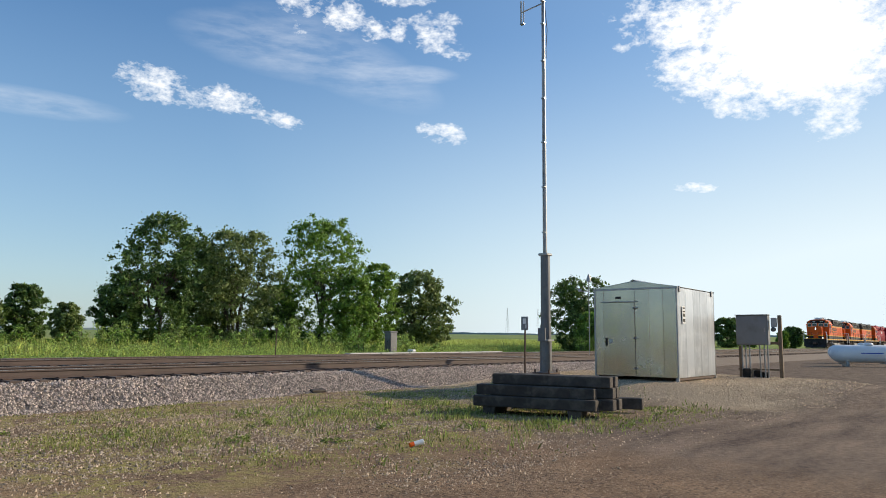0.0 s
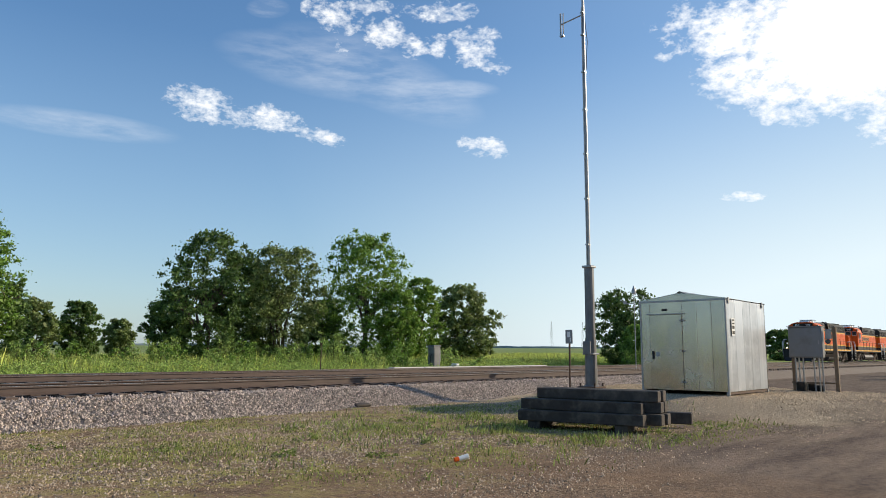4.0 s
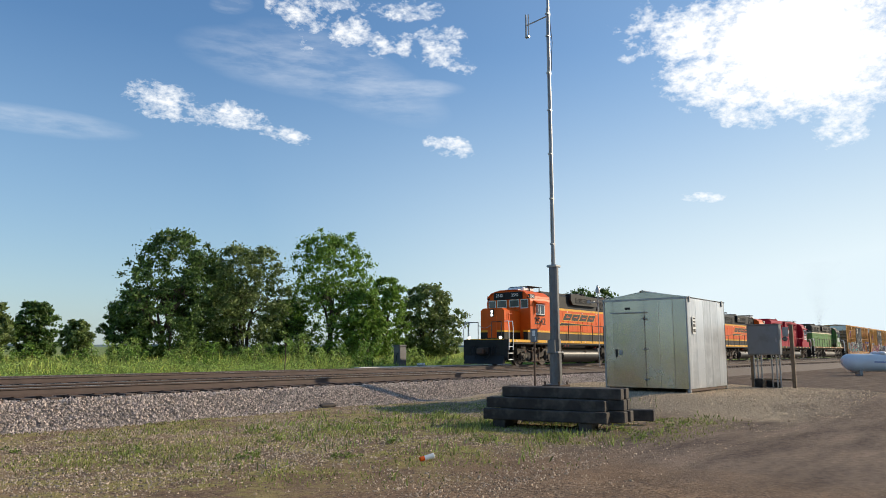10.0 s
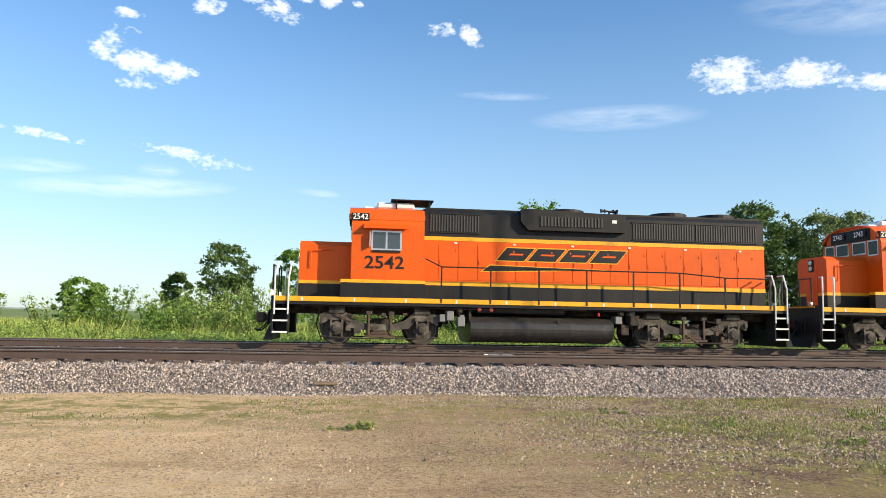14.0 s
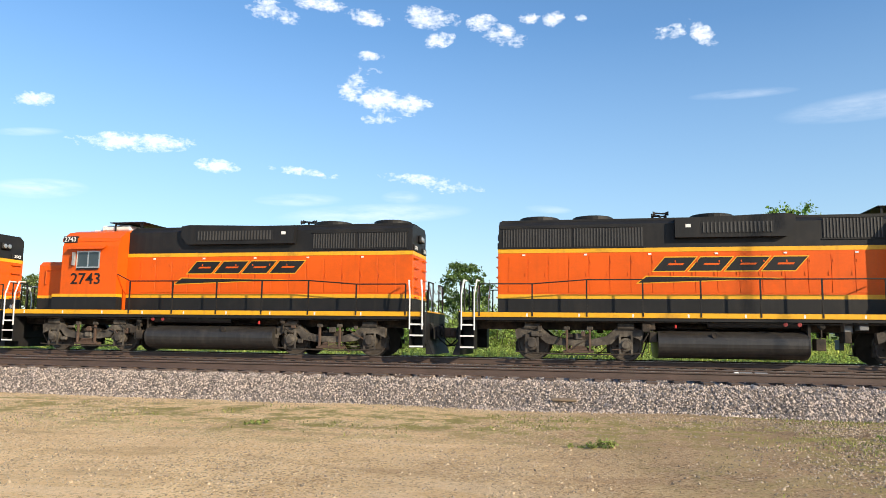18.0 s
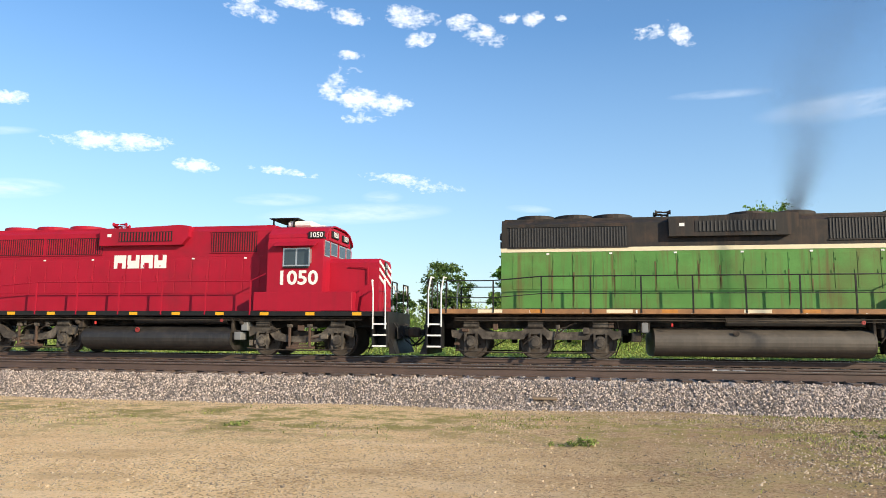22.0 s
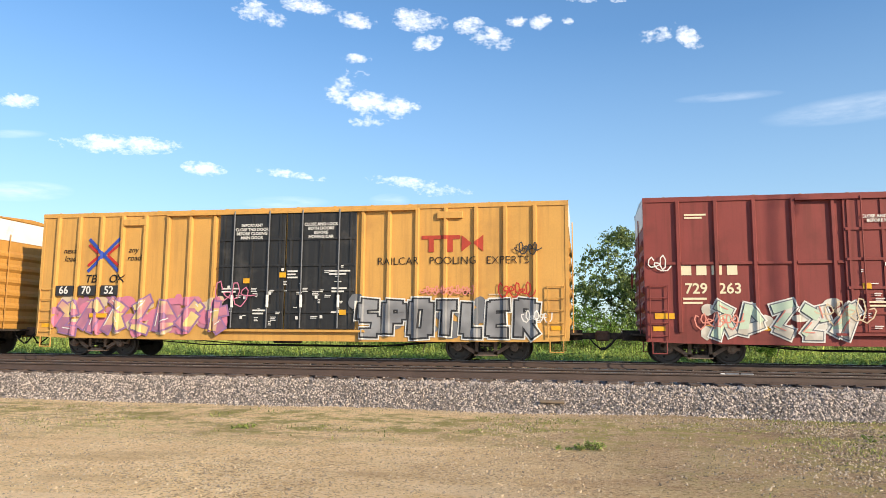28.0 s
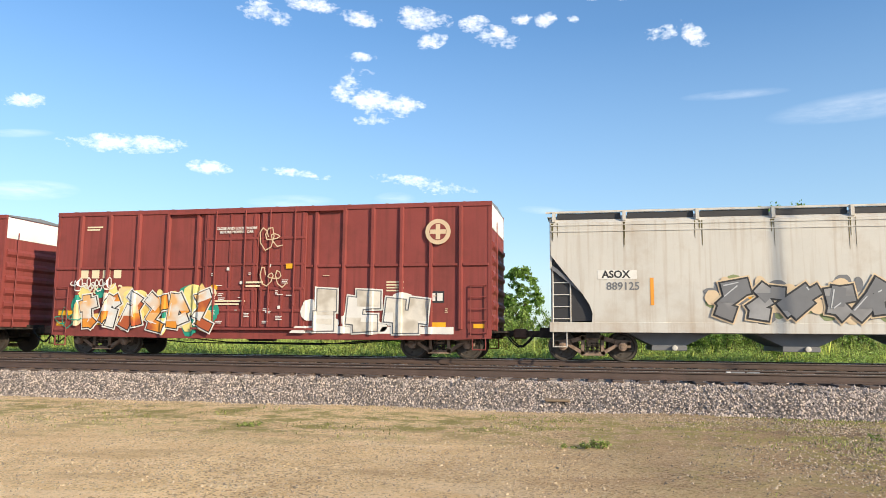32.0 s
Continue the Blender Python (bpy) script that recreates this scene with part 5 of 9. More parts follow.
def loco_truck(e, xs, r, rev, six=False):
    """A cast side-frame truck with journal boxes, springs, brake gear; xs: the axles along the vehicle."""
    c = sum(xs) / len(xs)
    t = part("truck", bx(c - 0.35, c + 0.35, -0.95, 0.95, 0.45, 0.80, bevel=0.03), UNDER, e, "dusty grey-brown cast truck")
    for x in xs:
        wheelset(t, x, r, rev)
    a, b = min(xs), max(xs)
    for s in (-1, 1):
        y0, y1 = s * 0.98, s * 1.16
        lo, hi = min(y0, y1), max(y0, y1)
        if six:
            pts = [(a - 0.62, 0.86)]
            for i, x in enumerate(xs):
                pts += [(x - 0.42, 0.84), (x - 0.20, 1.0), (x + 0.20, 1.0), (x + 0.42, 0.84)]
                if i < len(xs) - 1:
                    pts += [((x + xs[i + 1]) / 2, 0.80)]
            pts += [(b + 0.62, 0.86), (b + 0.60, 0.64)]
            for i, x in reversed(list(enumerate(xs))):
                pts += [(x + 0.36, 0.58), (x + 0.24, 0.74), (x - 0.24, 0.74), (x - 0.36, 0.58)]
            pts += [(a - 0.60, 0.64)]
            part("side_frame", pr(pts, "y", lo, hi), TRUCKG, t, "dusty brown cast side frame")
        else:
            pts = [(a - 0.52, 0.90), (a - 0.22, 1.0), (a + 0.25, 1.0), (a + 0.55, 0.74), (c - 0.35, 0.62), (c + 0.35, 0.62), (b - 0.55, 0.74), (b - 0.25, 1.0), (b + 0.22, 1.0), (b + 0.52, 0.90),
                   (b + 0.48, 0.60), (b + 0.22, 0.72), (b - 0.22, 0.72), (b - 0.42, 0.50), (c + 0.5, 0.44), (c - 0.5, 0.44), (a + 0.42, 0.50), (a + 0.22, 0.72), (a - 0.22, 0.72), (a - 0.48, 0.60)]
            part("side_frame", pr(pts, "y", lo, hi), TRUCKG, t)
        o = s * 1.18
        for x in xs:
            j = part("journal_box", lathe(bmesh.new(), (x, s * 1.02, r), (0, s, 0), [(0, 0.21), (0.20, 0.20), (0.22, 0.13), (0.28, 0.12), (0.29, 0.03)], 12), TRUCKG, t)
            part("pedestal", bx(x - 0.20, x - 0.14, min(o - 0.02, o + 0.05 * s), max(o - 0.02, o + 0.05 * s), 0.20, 0.78), TRUCKG, j)
            part("pedestal", bx(x + 0.14, x + 0.20, min(o - 0.02, o + 0.05 * s), max(o - 0.02, o + 0.05 * s), 0.20, 0.78), TRUCKG, j)
            part("brake_cylinder", tube(bmesh.new(), (x - 0.24, s * 1.14, 1.02), (x + 0.22, s * 1.14, 1.02), 0.11, 10), TRUCKG, t)
        if not six:
            for x in (c - 0.34, c + 0.34):
                part("swing_hanger", bx(x - 0.035, x + 0.035, min(s * 1.16, s * 1.24), max(s * 1.16, s * 1.24), 0.28, 0.98, bevel=0.01), RUSTY, t)
                part("hanger_cap", bx(x - 0.09, x + 0.09, min(s * 1.15, s * 1.25), max(s * 1.15, s * 1.25), 0.90, 1.02, bevel=0.02), TRUCKG, t)
            part("spring_plank", bx(c - 0.45, c + 0.45, min(s * 0.98, s * 1.22), max(s * 0.98, s * 1.22), 0.22, 0.30, bevel=0.01), RUSTY, t)
            for k in range(3):
                part("leaf_spring", bx(c - 0.30 + 0.05 * k, c + 0.30 - 0.05 * k, min(s * 1.0, s * 1.2), max(s * 1.0, s * 1.2), 0.31 + 0.045 * k, 0.345 + 0.045 * k), RUSTY, t)
        part("brake_rod", pipe(bmesh.new(), [(a - 0.5, s * 1.2, 0.24), (a + 0.1, s * 1.22, 0.20), (c, s * 1.22, 0.18), (b - 0.1, s * 1.22, 0.20), (b + 0.5, s * 1.2, 0.24)], 0.022, 6), UNDER, t)
        for x in xs:
            part("brake_shoe", bx(x + r * 0.9, x + r * 0.9 + 0.09, min(s * 0.7, s * 0.84), max(s * 0.7, s * 0.84), 0.22, 0.56, bevel=0.02), UNDER, t)
        rg = random.Random(int(c * 100) + s)
        for _ in range(7):
            x, z, d, hgt = rg.uniform(a - 0.5, b + 0.5), rg.uniform(0.30, 1.05), rg.uniform(0.04, 0.12), rg.uniform(0.03, 0.10)
            part("brake_gear", bx(x - d, x + d, *sorted((s * 1.15, s * rg.uniform(1.19, 1.27))), z - hgt, z + hgt, bevel=0.012), rg.choice((TRUCKG, RUSTY, TRUCKG)), t)
        for _ in range(3):
            x, z = rg.uniform(a - 0.3, b - 0.1), rg.uniform(0.35, 1.1)
            part("brake_pipe", pipe(bmesh.new(), [(x, s * 1.2, z), (x + rg.uniform(0.1, 0.3), s * 1.24, z - rg.uniform(0.0, 0.1)), (x + rg.uniform(0.35, 0.7), s * 1.2, z - rg.uniform(0.1, 0.35))], 0.018, 6), rg.choice((UNDER, RUSTY)), t)
        part("sand_pipe", pipe(bmesh.new(), [(a - 0.5, s * 1.1, 1.1), (a - 0.62, s * 1.0, 0.6), (a - 0.46, s * 0.8, 0.12)], 0.02, 6), UNDER, t)
    return t


def rail_run(e, pts, r=0.021, mat=BLACK, name="handrail"):
    return part(name, pipe(bmesh.new(), pts, r, 6), mat, e)


def coupler(e, x, s, z=0.78):
    c = part("coupler", bx(min(x, x + s * 0.75), max(x, x + s * 0.75), -0.10, 0.10, z - 0.1, z + 0.1, bevel=0.02), UNDER, e)
    part("knuckle", bx(min(x - s * 0.05, x + s * 0.22), max(x - s * 0.05, x + s * 0.22), -0.19, 0.17, z - 0.16, z + 0.16, bevel=0.05), RUSTY, c)
    part("air_hose", pipe(bmesh.new(), [(x + s * 0.45, 0.35, z - 0.02), (x + s * 0.25, 0.36, z - 0.25), (x + s * 0.05, 0.30, z - 0.42), (x - s * 0.05, 0.2, z - 0.40)], 0.025, 6), BLACK, c)
    part("air_hose", pipe(bmesh.new(), [(x + s * 0.45, -0.45, z - 0.02), (x + s * 0.25, -0.46, z - 0.25), (x + s * 0.05, -0.40, z - 0.42), (x - s * 0.05, -0.3, z - 0.36)], 0.025, 6), BLACK, c)


def steps(e, x0, x1, s, rail_mat, deck):
    """A corner step well with three treads and two grab rails."""
    ya, yb = s * 1.02, s * 1.50
    lo, hi = min(ya, yb), max(ya, yb)
    w = part("step_well", bx(x0 - 0.02, x0 + 0.02, lo, hi, 0.30, deck, bevel=0.004), BLACK, e)
    part("step_side", bx(x1 - 0.02, x1 + 0.02, lo, hi, 0.30, deck), BLACK, w)
    part("step_back", bx(x0, x1, min(ya, ya - 0.03 * s), max(ya, ya - 0.03 * s), 0.30, deck), BLACK, w)
    for z in (0.34, 0.68, 1.02):
        t = part("tread", bx(x0, x1, lo, hi, z - 0.02, z + 0.015), UNDER, w)
        part("tread_edge", bx(x0, x1, min(yb, yb + 0.015 * s), max(yb, yb + 0.015 * s), z - 0.02, z + 0.03), WHITE, t, "white painted step edge")


def vehicle(name, label, category, u0, u1, rev):
    e = thing(name, pose(0, 0, 0), label, category, "vehicles of the train")
    VEHICLES.append((e, u1 if rev else u0, rev))
    return e


def locomotive(u0, u1, rev, nose, cab0, cab1, hood1, axles, r, tank, paint, number, label, fans, grille, blister, six=False, logo=None, deck=1.42, white_face=False):
    L = u1 - u0
    e = vehicle("locomotive", label, "locomotive", u0, u1, rev)
    main, band, stripe, roof, num_mat, rail_mat = (paint[k] for k in ("main", "band", "stripe", "roof", "num", "rail"))
    sill_mat = paint["sill"]
    slat_mat = roof if paint is RED else SLATG
    end = 0.62 if not six else 0.75
    HW, CW, NW = 0.93, 1.50, 0.80
    top, eave = 4.31, 4.02
    # frame and deck
    f = part("frame", bx(end, L - end, -1.50, 1.50, deck - 0.15, deck, bevel=0.01), sill_mat, e, paint["sill_label"])
    part("centre_sill", bx(end + 0.1, L - end - 0.1, -0.55, 0.55, 0.92, deck - 0.15), UNDER, e)
    for x in np.arange(1.4, L - 1.2, 1.55):
        for s in (-1, 1):
            part("reflector", bx(x, x + 0.30 if paint["reflect"] else x + 0.05, min(s * 1.503, s * 1.497), max(s * 1.503, s * 1.497), deck - 0.13, deck - 0.03), YELLOW if paint["reflect"] else WHITE, f)
    if six:
        for i in range(14):
            xa = end + 0.4 + i * (L - 2 * end - 1.4) / 14
            for s in (-1, 1):
                part("worn_patch", bx(xa, xa + 0.45 + 0.3 * (i % 3), *sorted((s * 1.504, s * 1.49)), deck - 0.12, deck - 0.02), (AMBER2, CREAM, OLDSILL)[i % 3], f)
    if paint["sill2"] is not None:
        for s in (-1, 1):
            part("side_skirt", bx(end + 0.02, L - end - 0.02, min(s * 1.47, s * 1.43), max(s * 1.47, s * 1.43), deck - 0.24, deck - 0.15), BLACK, f)
    # ends: pilot plates, plough, steps, grab rails
    for x, s in ((end - 0.10, 1), (L - end + 0.10, -1)):
        p = part("pilot", bx(min(x, x + s * 0.08), max(x, x + s * 0.08), -1.48, 1.48, 0.42, deck, bevel=0.01), paint["pilot"], e)
        part("snow_plough", pr([(x - s * 0.22, 0.10), (x + s * 0.02, 0.10), (x + s * 0.02, 0.55), (x - s * 0.04, 0.55)], "y", -1.30, 1.30), BLACK, p)
        if band is not None:
            part("end_plate", bx(*sorted((x - s * 0.03, x)), -1.25, 1.25, deck - 0.015, deck + 0.03, bevel=0.006), YELLOW, p, "yellow end plate")
        part("draft_pocket", bx(min(x - s * 0.2, x), max(x - s * 0.2, x), -0.35, 0.35, 0.60, 1.0, bevel=0.03), UNDER, p)
        coupler(e, x - s * (end - 0.08), s)
        for k in (-1, 1):
            steps(e, min(x + s * 0.06, x + s * 0.50), max(x + s * 0.06, x + s * 0.50), k, rail_mat, deck)
            for q in (x + s * 0.10, x + s * 0.50):
                rail_run(e, [(q, k * 1.52, deck - 0.55), (q, k * 1.54, deck + 0.55), (q + s * 0.06, k * 1.45, deck + 0.98), (q + s * 0.10, k * 1.20, deck + 0.98)], 0.024, rail_mat, "grab_rail")
            rail_run(e, [(x, k * 0.45, deck), (x, k * 0.45, deck + 0.95), (x, k * 1.10, deck + 0.95), (x, k * 1.10, deck)], 0.02, BLACK, "end_railing")
            for j, yy in enumerate((0.55, 0.72, 0.90)):
                part("hose", pipe(bmesh.new(), [(x - s * 0.02, k * yy, deck - 0.35), (x - s * 0.14, k * yy, deck - 0.5), (x - s * 0.16, k * yy, deck - 0.85)], 0.02, 6), BLACK, p)
        part("chain", pipe(bmesh.new(), [(x, -0.45, deck + 0.8), (x, -0.2, deck + 0.66), (x, 0.0, deck + 0.62), (x, 0.2, deck + 0.66), (x, 0.45, deck + 0.8)], 0.012, 5), GALV, e)
    # short nose
    nz = 3.17
    n = part("nose", pr([(-NW, deck), (NW, deck), (NW, nz - 0.14), (NW - 0.16, nz), (-NW + 0.16, nz), (-NW, nz - 0.14)], "x", nose, cab0), main, e)
    if band is not None:
        part("nose_band", bx(nose - 0.006, cab0, -NW - 0.006, NW + 0.006, deck + 0.02, deck + 0.42), band, n)
        part("nose_stripe", bx(nose - 0.008, cab0, -NW - 0.008, NW + 0.008, deck + 0.42, deck + 0.52), stripe, n)
    part("nose_door", bx(nose - 0.02, nose, -0.30, 0.32, deck + 0.1, nz - 0.35, bevel=0.006), main, n)
    if white_face:
        for k in range(3):
            z = 2.28 + 0.25 * k
            for yy, sg in ((-0.4, 1), (0.4, 1)):
                part("nose_chevron", pr([(yy - 0.36, z), (yy - 0.36, z + 0.11), (yy + 0.36, z + 0.11 + 0.22 * sg), (yy + 0.36, z + 0.22 * sg)], "x", nose - 0.028, nose - 0.004), WHITE, n)
    for k in (-1, 1):
        part("grab_iron", pipe(bmesh.new(), [(nose + 0.35, k * (NW + 0.005), 2.35), (nose + 0.35, k * (NW + 0.06), 2.35), (nose + 0.35, k * (NW + 0.06), 2.85), (nose + 0.95, k * (NW + 0.06), 2.90), (nose + 0.95, k * (NW + 0.005), 2.90)], 0.016, 6), main, n)
        # bracket lamps low on the deck, and a lamp pair in the nose
        part("ditch_light", lathe(bmesh.new(), (end - 0.08, k * 1.05, deck + 0.10), (-1, 0, 0), [(0, 0.085), (0.07, 0.09), (0.08, 0.065)], 14), LAMP if u0 == 0 else ALUM, e, "lit front lamp" if u0 == 0 else "")
    hl = part("headlight", bx(nose - 0.05, nose, -0.13, 0.13, nz - 0.50, nz - 0.06, bevel=0.02), BLACK, n)
    for k in (-0.1, 0.1):
        part("lens", lathe(bmesh.new(), (nose - 0.05, 0, nz - 0.28 + k), (-1, 0, 0), [(0, 0.085), (0.015, 0.08), (0.02, 0.05)], 14), LAMP if u0 == 0 else ALUM, hl)
    # cab
    c = part("cab", pr([(-CW, deck), (CW, deck), (CW, 3.62), (CW - 0.10, 3.86), (CW - 0.42, 4.13), (CW - 0.95, 4.26), (-CW + 0.95, 4.26), (-CW + 0.42, 4.13), (-CW + 0.10, 3.86), (-CW, 3.62)], "x", cab0, cab1), paint["cab"], e)
    part("cab_roof", pr([(CW - 0.06, 3.80), (CW - 0.08, 3.92), (CW - 0.40, 4.16), (CW - 0.95, 4.29), (-CW + 0.95, 4.29), (-CW + 0.40, 4.16), (-CW + 0.08, 3.92), (-CW + 0.06, 3.80), (-CW + 0.42, 4.12), (-CW + 0.95, 4.25), (CW - 0.95, 4.25), (CW - 0.42, 4.12)], "x", cab0 - 0.08, cab1 + 0.02), paint["cab_roof"], c)
    part("roof_hatch", bx(cab0 + 0.35, cab1 - 0.35, -0.45, 0.45, 4.27, 4.36, bevel=0.03), WHITE if paint["white_roof"] else paint["cab_roof"], c)
    for k in (-1, 1):
        lo, hi = sorted((k * (CW + 0.012), k * (CW - 0.002)))
        xm, hwin = (cab0 + cab1) / 2 - 0.05, 0.46
        w = part("side_window", bx(xm - hwin, xm + hwin, lo, hi, 2.86, 3.46), MESHG if paint.get("face") is not None else ALUM, c, "sliding side window in a metal frame")
        lo2, hi2 = sorted((k * (CW + 0.018), k * (CW + 0.010)))
        part("pane", bx(xm - hwin + 0.05, xm - 0.03, lo2, hi2, 2.91, 3.41), GLASS, w)
        part("pane", bx(xm + 0.03, xm + hwin - 0.05, lo2, hi2, 2.91, 3.41), GLASS, w)
        part("sunshade", pr([(k * CW, 3.62), (k * (CW + 0.24), 3.50), (k * (CW + 0.24), 3.52), (k * CW, 3.66)], "x", xm - 0.7, xm + 0.7), SOOT if paint.get("face") is not None else paint["cab"], c)
        part("arm_rest", bx(xm - 0.42, xm + 0.42, lo, k * (CW + 0.05) if k > 0 else hi, 2.80, 2.86) if k > 0 else bx(xm - 0.42, xm + 0.42, k * (CW + 0.05), hi, 2.80, 2.86), BLACK, c)
        part("mirror", bx(xm - hwin - 0.06, xm - hwin - 0.03, *sorted((k * (CW + 0.02), k * (CW + 0.17))), 2.95, 3.4), ALUM, c)
        if band is not None:
            part("cab_band", bx(cab0 - 0.3, cab1 + 0.04, *sorted((k * (CW + 0.006), k * (CW - 0.3))), deck + 0.005, deck + 0.44), band, c)
            part("cab_stripe", bx(cab0 - 0.3, cab1 + 0.04, *sorted((k * (CW + 0.009), k * (CW - 0.3))), deck + 0.44, deck + 0.54), stripe, c)
        elif paint["base"] is not None:
            part("cab_base", bx(cab0 - 1.0, cab1 + 0.45, *sorted((k * (CW + 0.004), k * (CW - 0.45))), deck + 0.005, deck + 0.62, bevel=0.02), paint["base"], c)
            if paint.get("face") is not None:
                part("bronze_panel", bx(cab0 - 1.0, cab0 + 0.05, *sorted((k * (CW + 0.008), k * (CW - 0.4))), deck + 0.01, deck + 0.60), BRONZE, c, "greenish brown repainted panel")
                part("bronze_panel", bx(cab1 + 0.05, cab1 + 0.45, *sorted((k * (CW + 0.008), k * (CW - 0.4))), deck + 0.01, deck + 0.60), BRONZE, c, "greenish brown repainted panel")
                part("pale_edge", bx(cab0 + 0.06, cab1, *sorted((k * (CW + 0.010), k * (CW - 0.02))), 3.365, 3.40), CREAM, c)
        lettering("road_number", number, 0.60 * paint["numsize"], side((cab0 + cab1) / 2 - 0.1, k * (CW + 0.012), 2.47), num_mat, c, bold=paint["numbold"], wide=1.13)
        fw = part("front_window", bx(cab0 - 0.014, cab0 + 0.002, *sorted((k * 0.86, k * 1.36)), 3.20, 3.72), ALUM, c)
        part("pane", bx(cab0 - 0.02, cab0 - 0.012, *sorted((k * 0.90, k * 1.32)), 3.24, 3.68), GLASS, fw)
        fc = part("front_window", bx(cab0 - 0.014, cab0 + 0.002, *sorted((k * 0.10, k * 0.76)), 3.28, 3.72), ALUM, c)
        part("pane", bx(cab0 - 0.02, cab0 - 0.012, *sorted((k * 0.14, k * 0.72)), 3.32, 3.68), GLASS, fc)
        nb = part("number_board", bx(cab0 - 0.10, cab0, *sorted((k * 0.20, k * 0.88)), 3.86, 4.08, bevel=0.01), BLACK, c)
        lettering("board_number", number, 0.24, pose(cab0 - 0.104, k * 0.54, 3.97, 90, 0, -90), WHITE, nb, bold=0.004)
        sb = part("number_board", bx(cab0 - 0.02, cab0 + 0.52, *sorted((k * (CW - 0.20), k * (CW - 0.03))), 3.76, 3.99, bevel=0.005), WHITE if six else BLACK, c)
        lettering("board_number", number, 0.235, side(cab0 + 0.25, k * (CW - 0.026), 3.875), BLACK if six else WHITE, sb, bold=0.003)
        if six:
            part("roof_strip", bx(cab0 + 0.35, cab1 - 0.25, *sorted((k * (CW - 0.52), k * (CW - 0.36))), 4.115, 4.19), CREAM, c, "pale strip along the cab roof")
    part("front_face", bx(cab0 - 0.05, cab0, -1.0, 1.0, 3.74, 4.16, bevel=0.02), paint["cab_front"], c)
    if paint.get("face") is not None:
        for k in (-1, 1):
            part("face_panel", bx(cab0 - 0.012, cab0 + 0.04, *sorted((k * (CW - 0.04), k * 0.06)), 2.3, 3.86), paint["face"], c)
            part("cab_upper", pr([(k * a, b) for a, b in ((CW + 0.008, 3.40), (CW + 0.008, 3.625), (CW - 0.088, 3.868), (CW - 0.412, 4.145), (CW - 0.43, 4.10), (CW - 0.12, 3.84), (CW - 0.02, 3.62), (CW - 0.02, 3.40))], "x", cab0 + 0.05, cab1 + 0.01), SOOT, c, "sooty black upper cab side")
            part("nose_patch", pr([(k * (NW + 0.006), 2.80), (k * (NW + 0.006), 2.35), (k * (NW - 0.02), 2.2), (k * (NW - 0.02), 2.80)], "x", nose - 0.01, nose + 0.16), paint["face"], n)
    # air conditioner and aerials on the roof
    ac = part("roof_unit", bx(cab0 + 0.75, cab1 - 0.25, -0.55, 0.55, 4.28, 4.50, bevel=0.06), paint["acmat"], e, "rooftop cooling unit")
    tr = part("aerial_tray", bx(cab0 + 1.2, cab1 + 0.35, -0.7, 0.7, 4.56, 4.585), BLACK, e)
    for yy in (-0.6, 0.6):
        part("tray_leg", bx(cab0 + 1.35, cab0 + 1.40, yy - 0.02, yy + 0.02, 4.2, 4.57), BLACK, tr)
        part("tray_leg", bx(cab1 + 0.2, cab1 + 0.25, yy - 0.02, yy + 0.02, 4.2, 4.57), BLACK, tr)
    # long hood
    hz = 3.28
    h = part("long_hood", bx(cab1, hood1, -HW, HW, deck + (0.54 if band is not None else 0.0), hz, bevel=0.01), main, e)
    if band is not None:
        part("hood_base", bx(cab1, hood1 + 0.004, -HW - 0.004, HW + 0.004, deck, deck + 0.44), band, h)
        part("hood_pinstripe", bx(cab1, hood1 + 0.006, -HW - 0.006, HW + 0.006, deck + 0.44, deck + 0.57), stripe, h)
    if stripe is not None:
        part("hood_stripe", bx(cab1, hood1 + 0.005, -HW - 0.005, HW + 0.005, hz, hz + 0.125), stripe, h)
    part("hood_roof", pr([(-HW, hz + (0.125 if stripe is not None else 0)), (HW, hz + (0.125 if stripe is not None else 0)), (HW, top - 0.16), (HW - 0.2, top), (-HW + 0.2, top), (-HW, top - 0.16)], "x", cab1 + 0.02, hood1 - 0.02), roof, h)
    part("rear_headlight", bx(hood1 - 0.02, hood1 + 0.10, -0.22, 0.22, 3.75, 4.0, bevel=0.03), BLACK, h)
    for k in (-1, 1):
        part("lens", lathe(bmesh.new(), (hood1 + 0.10, k * 0.1, 3.87), (1, 0, 0), [(0, 0.085), (0.015, 0.08), (0.02, 0.05)], 14), ALUM, h)
        part("rear_number_board", bx(hood1 - 0.02, hood1 + 0.03, *sorted((k * 0.35, k * 0.86)), 3.42, 3.62, bevel=0.01), BLACK, h)
        lettering("board_number", number, 0.16, pose(hood1 + 0.034, k * 0.60, 3.52, 90, 0, 90), WHITE, h, bold=0.003)
        for z in np.arange(1.9, 3.2, 0.32):
            part("rung", pipe(bmesh.new(), [(hood1, k * 0.35, z), (hood1 + 0.07, k * 0.35, z), (hood1 + 0.07, k * 0.75, z), (hood1, k * 0.75, z)], 0.014, 6), main, h)
        # service doors down the side
        x = cab1 + 0.5
        nd = int((hood1 - 0.25 - x) / 0.62)
        y0, y1 = sorted((k * (HW + 0.012), k * HW))
        for i in range(nd):
            xa = x + i * 0.62
            d = part("hood_door", bx(xa + 0.012, xa + 0.608, y0, y1, deck + 0.62, hz - 0.10, bevel=0.004), main, h)
            q0, q1 = sorted((k * (HW + 0.03), k * HW))
            part("latch", bx(xa + 0.05, xa + 0.08, q0, q1, 2.55, 2.66), main, d)
            part("latch", bx(xa + 0.54, xa + 0.57, q0, q1, 2.95, 3.01), main, d)
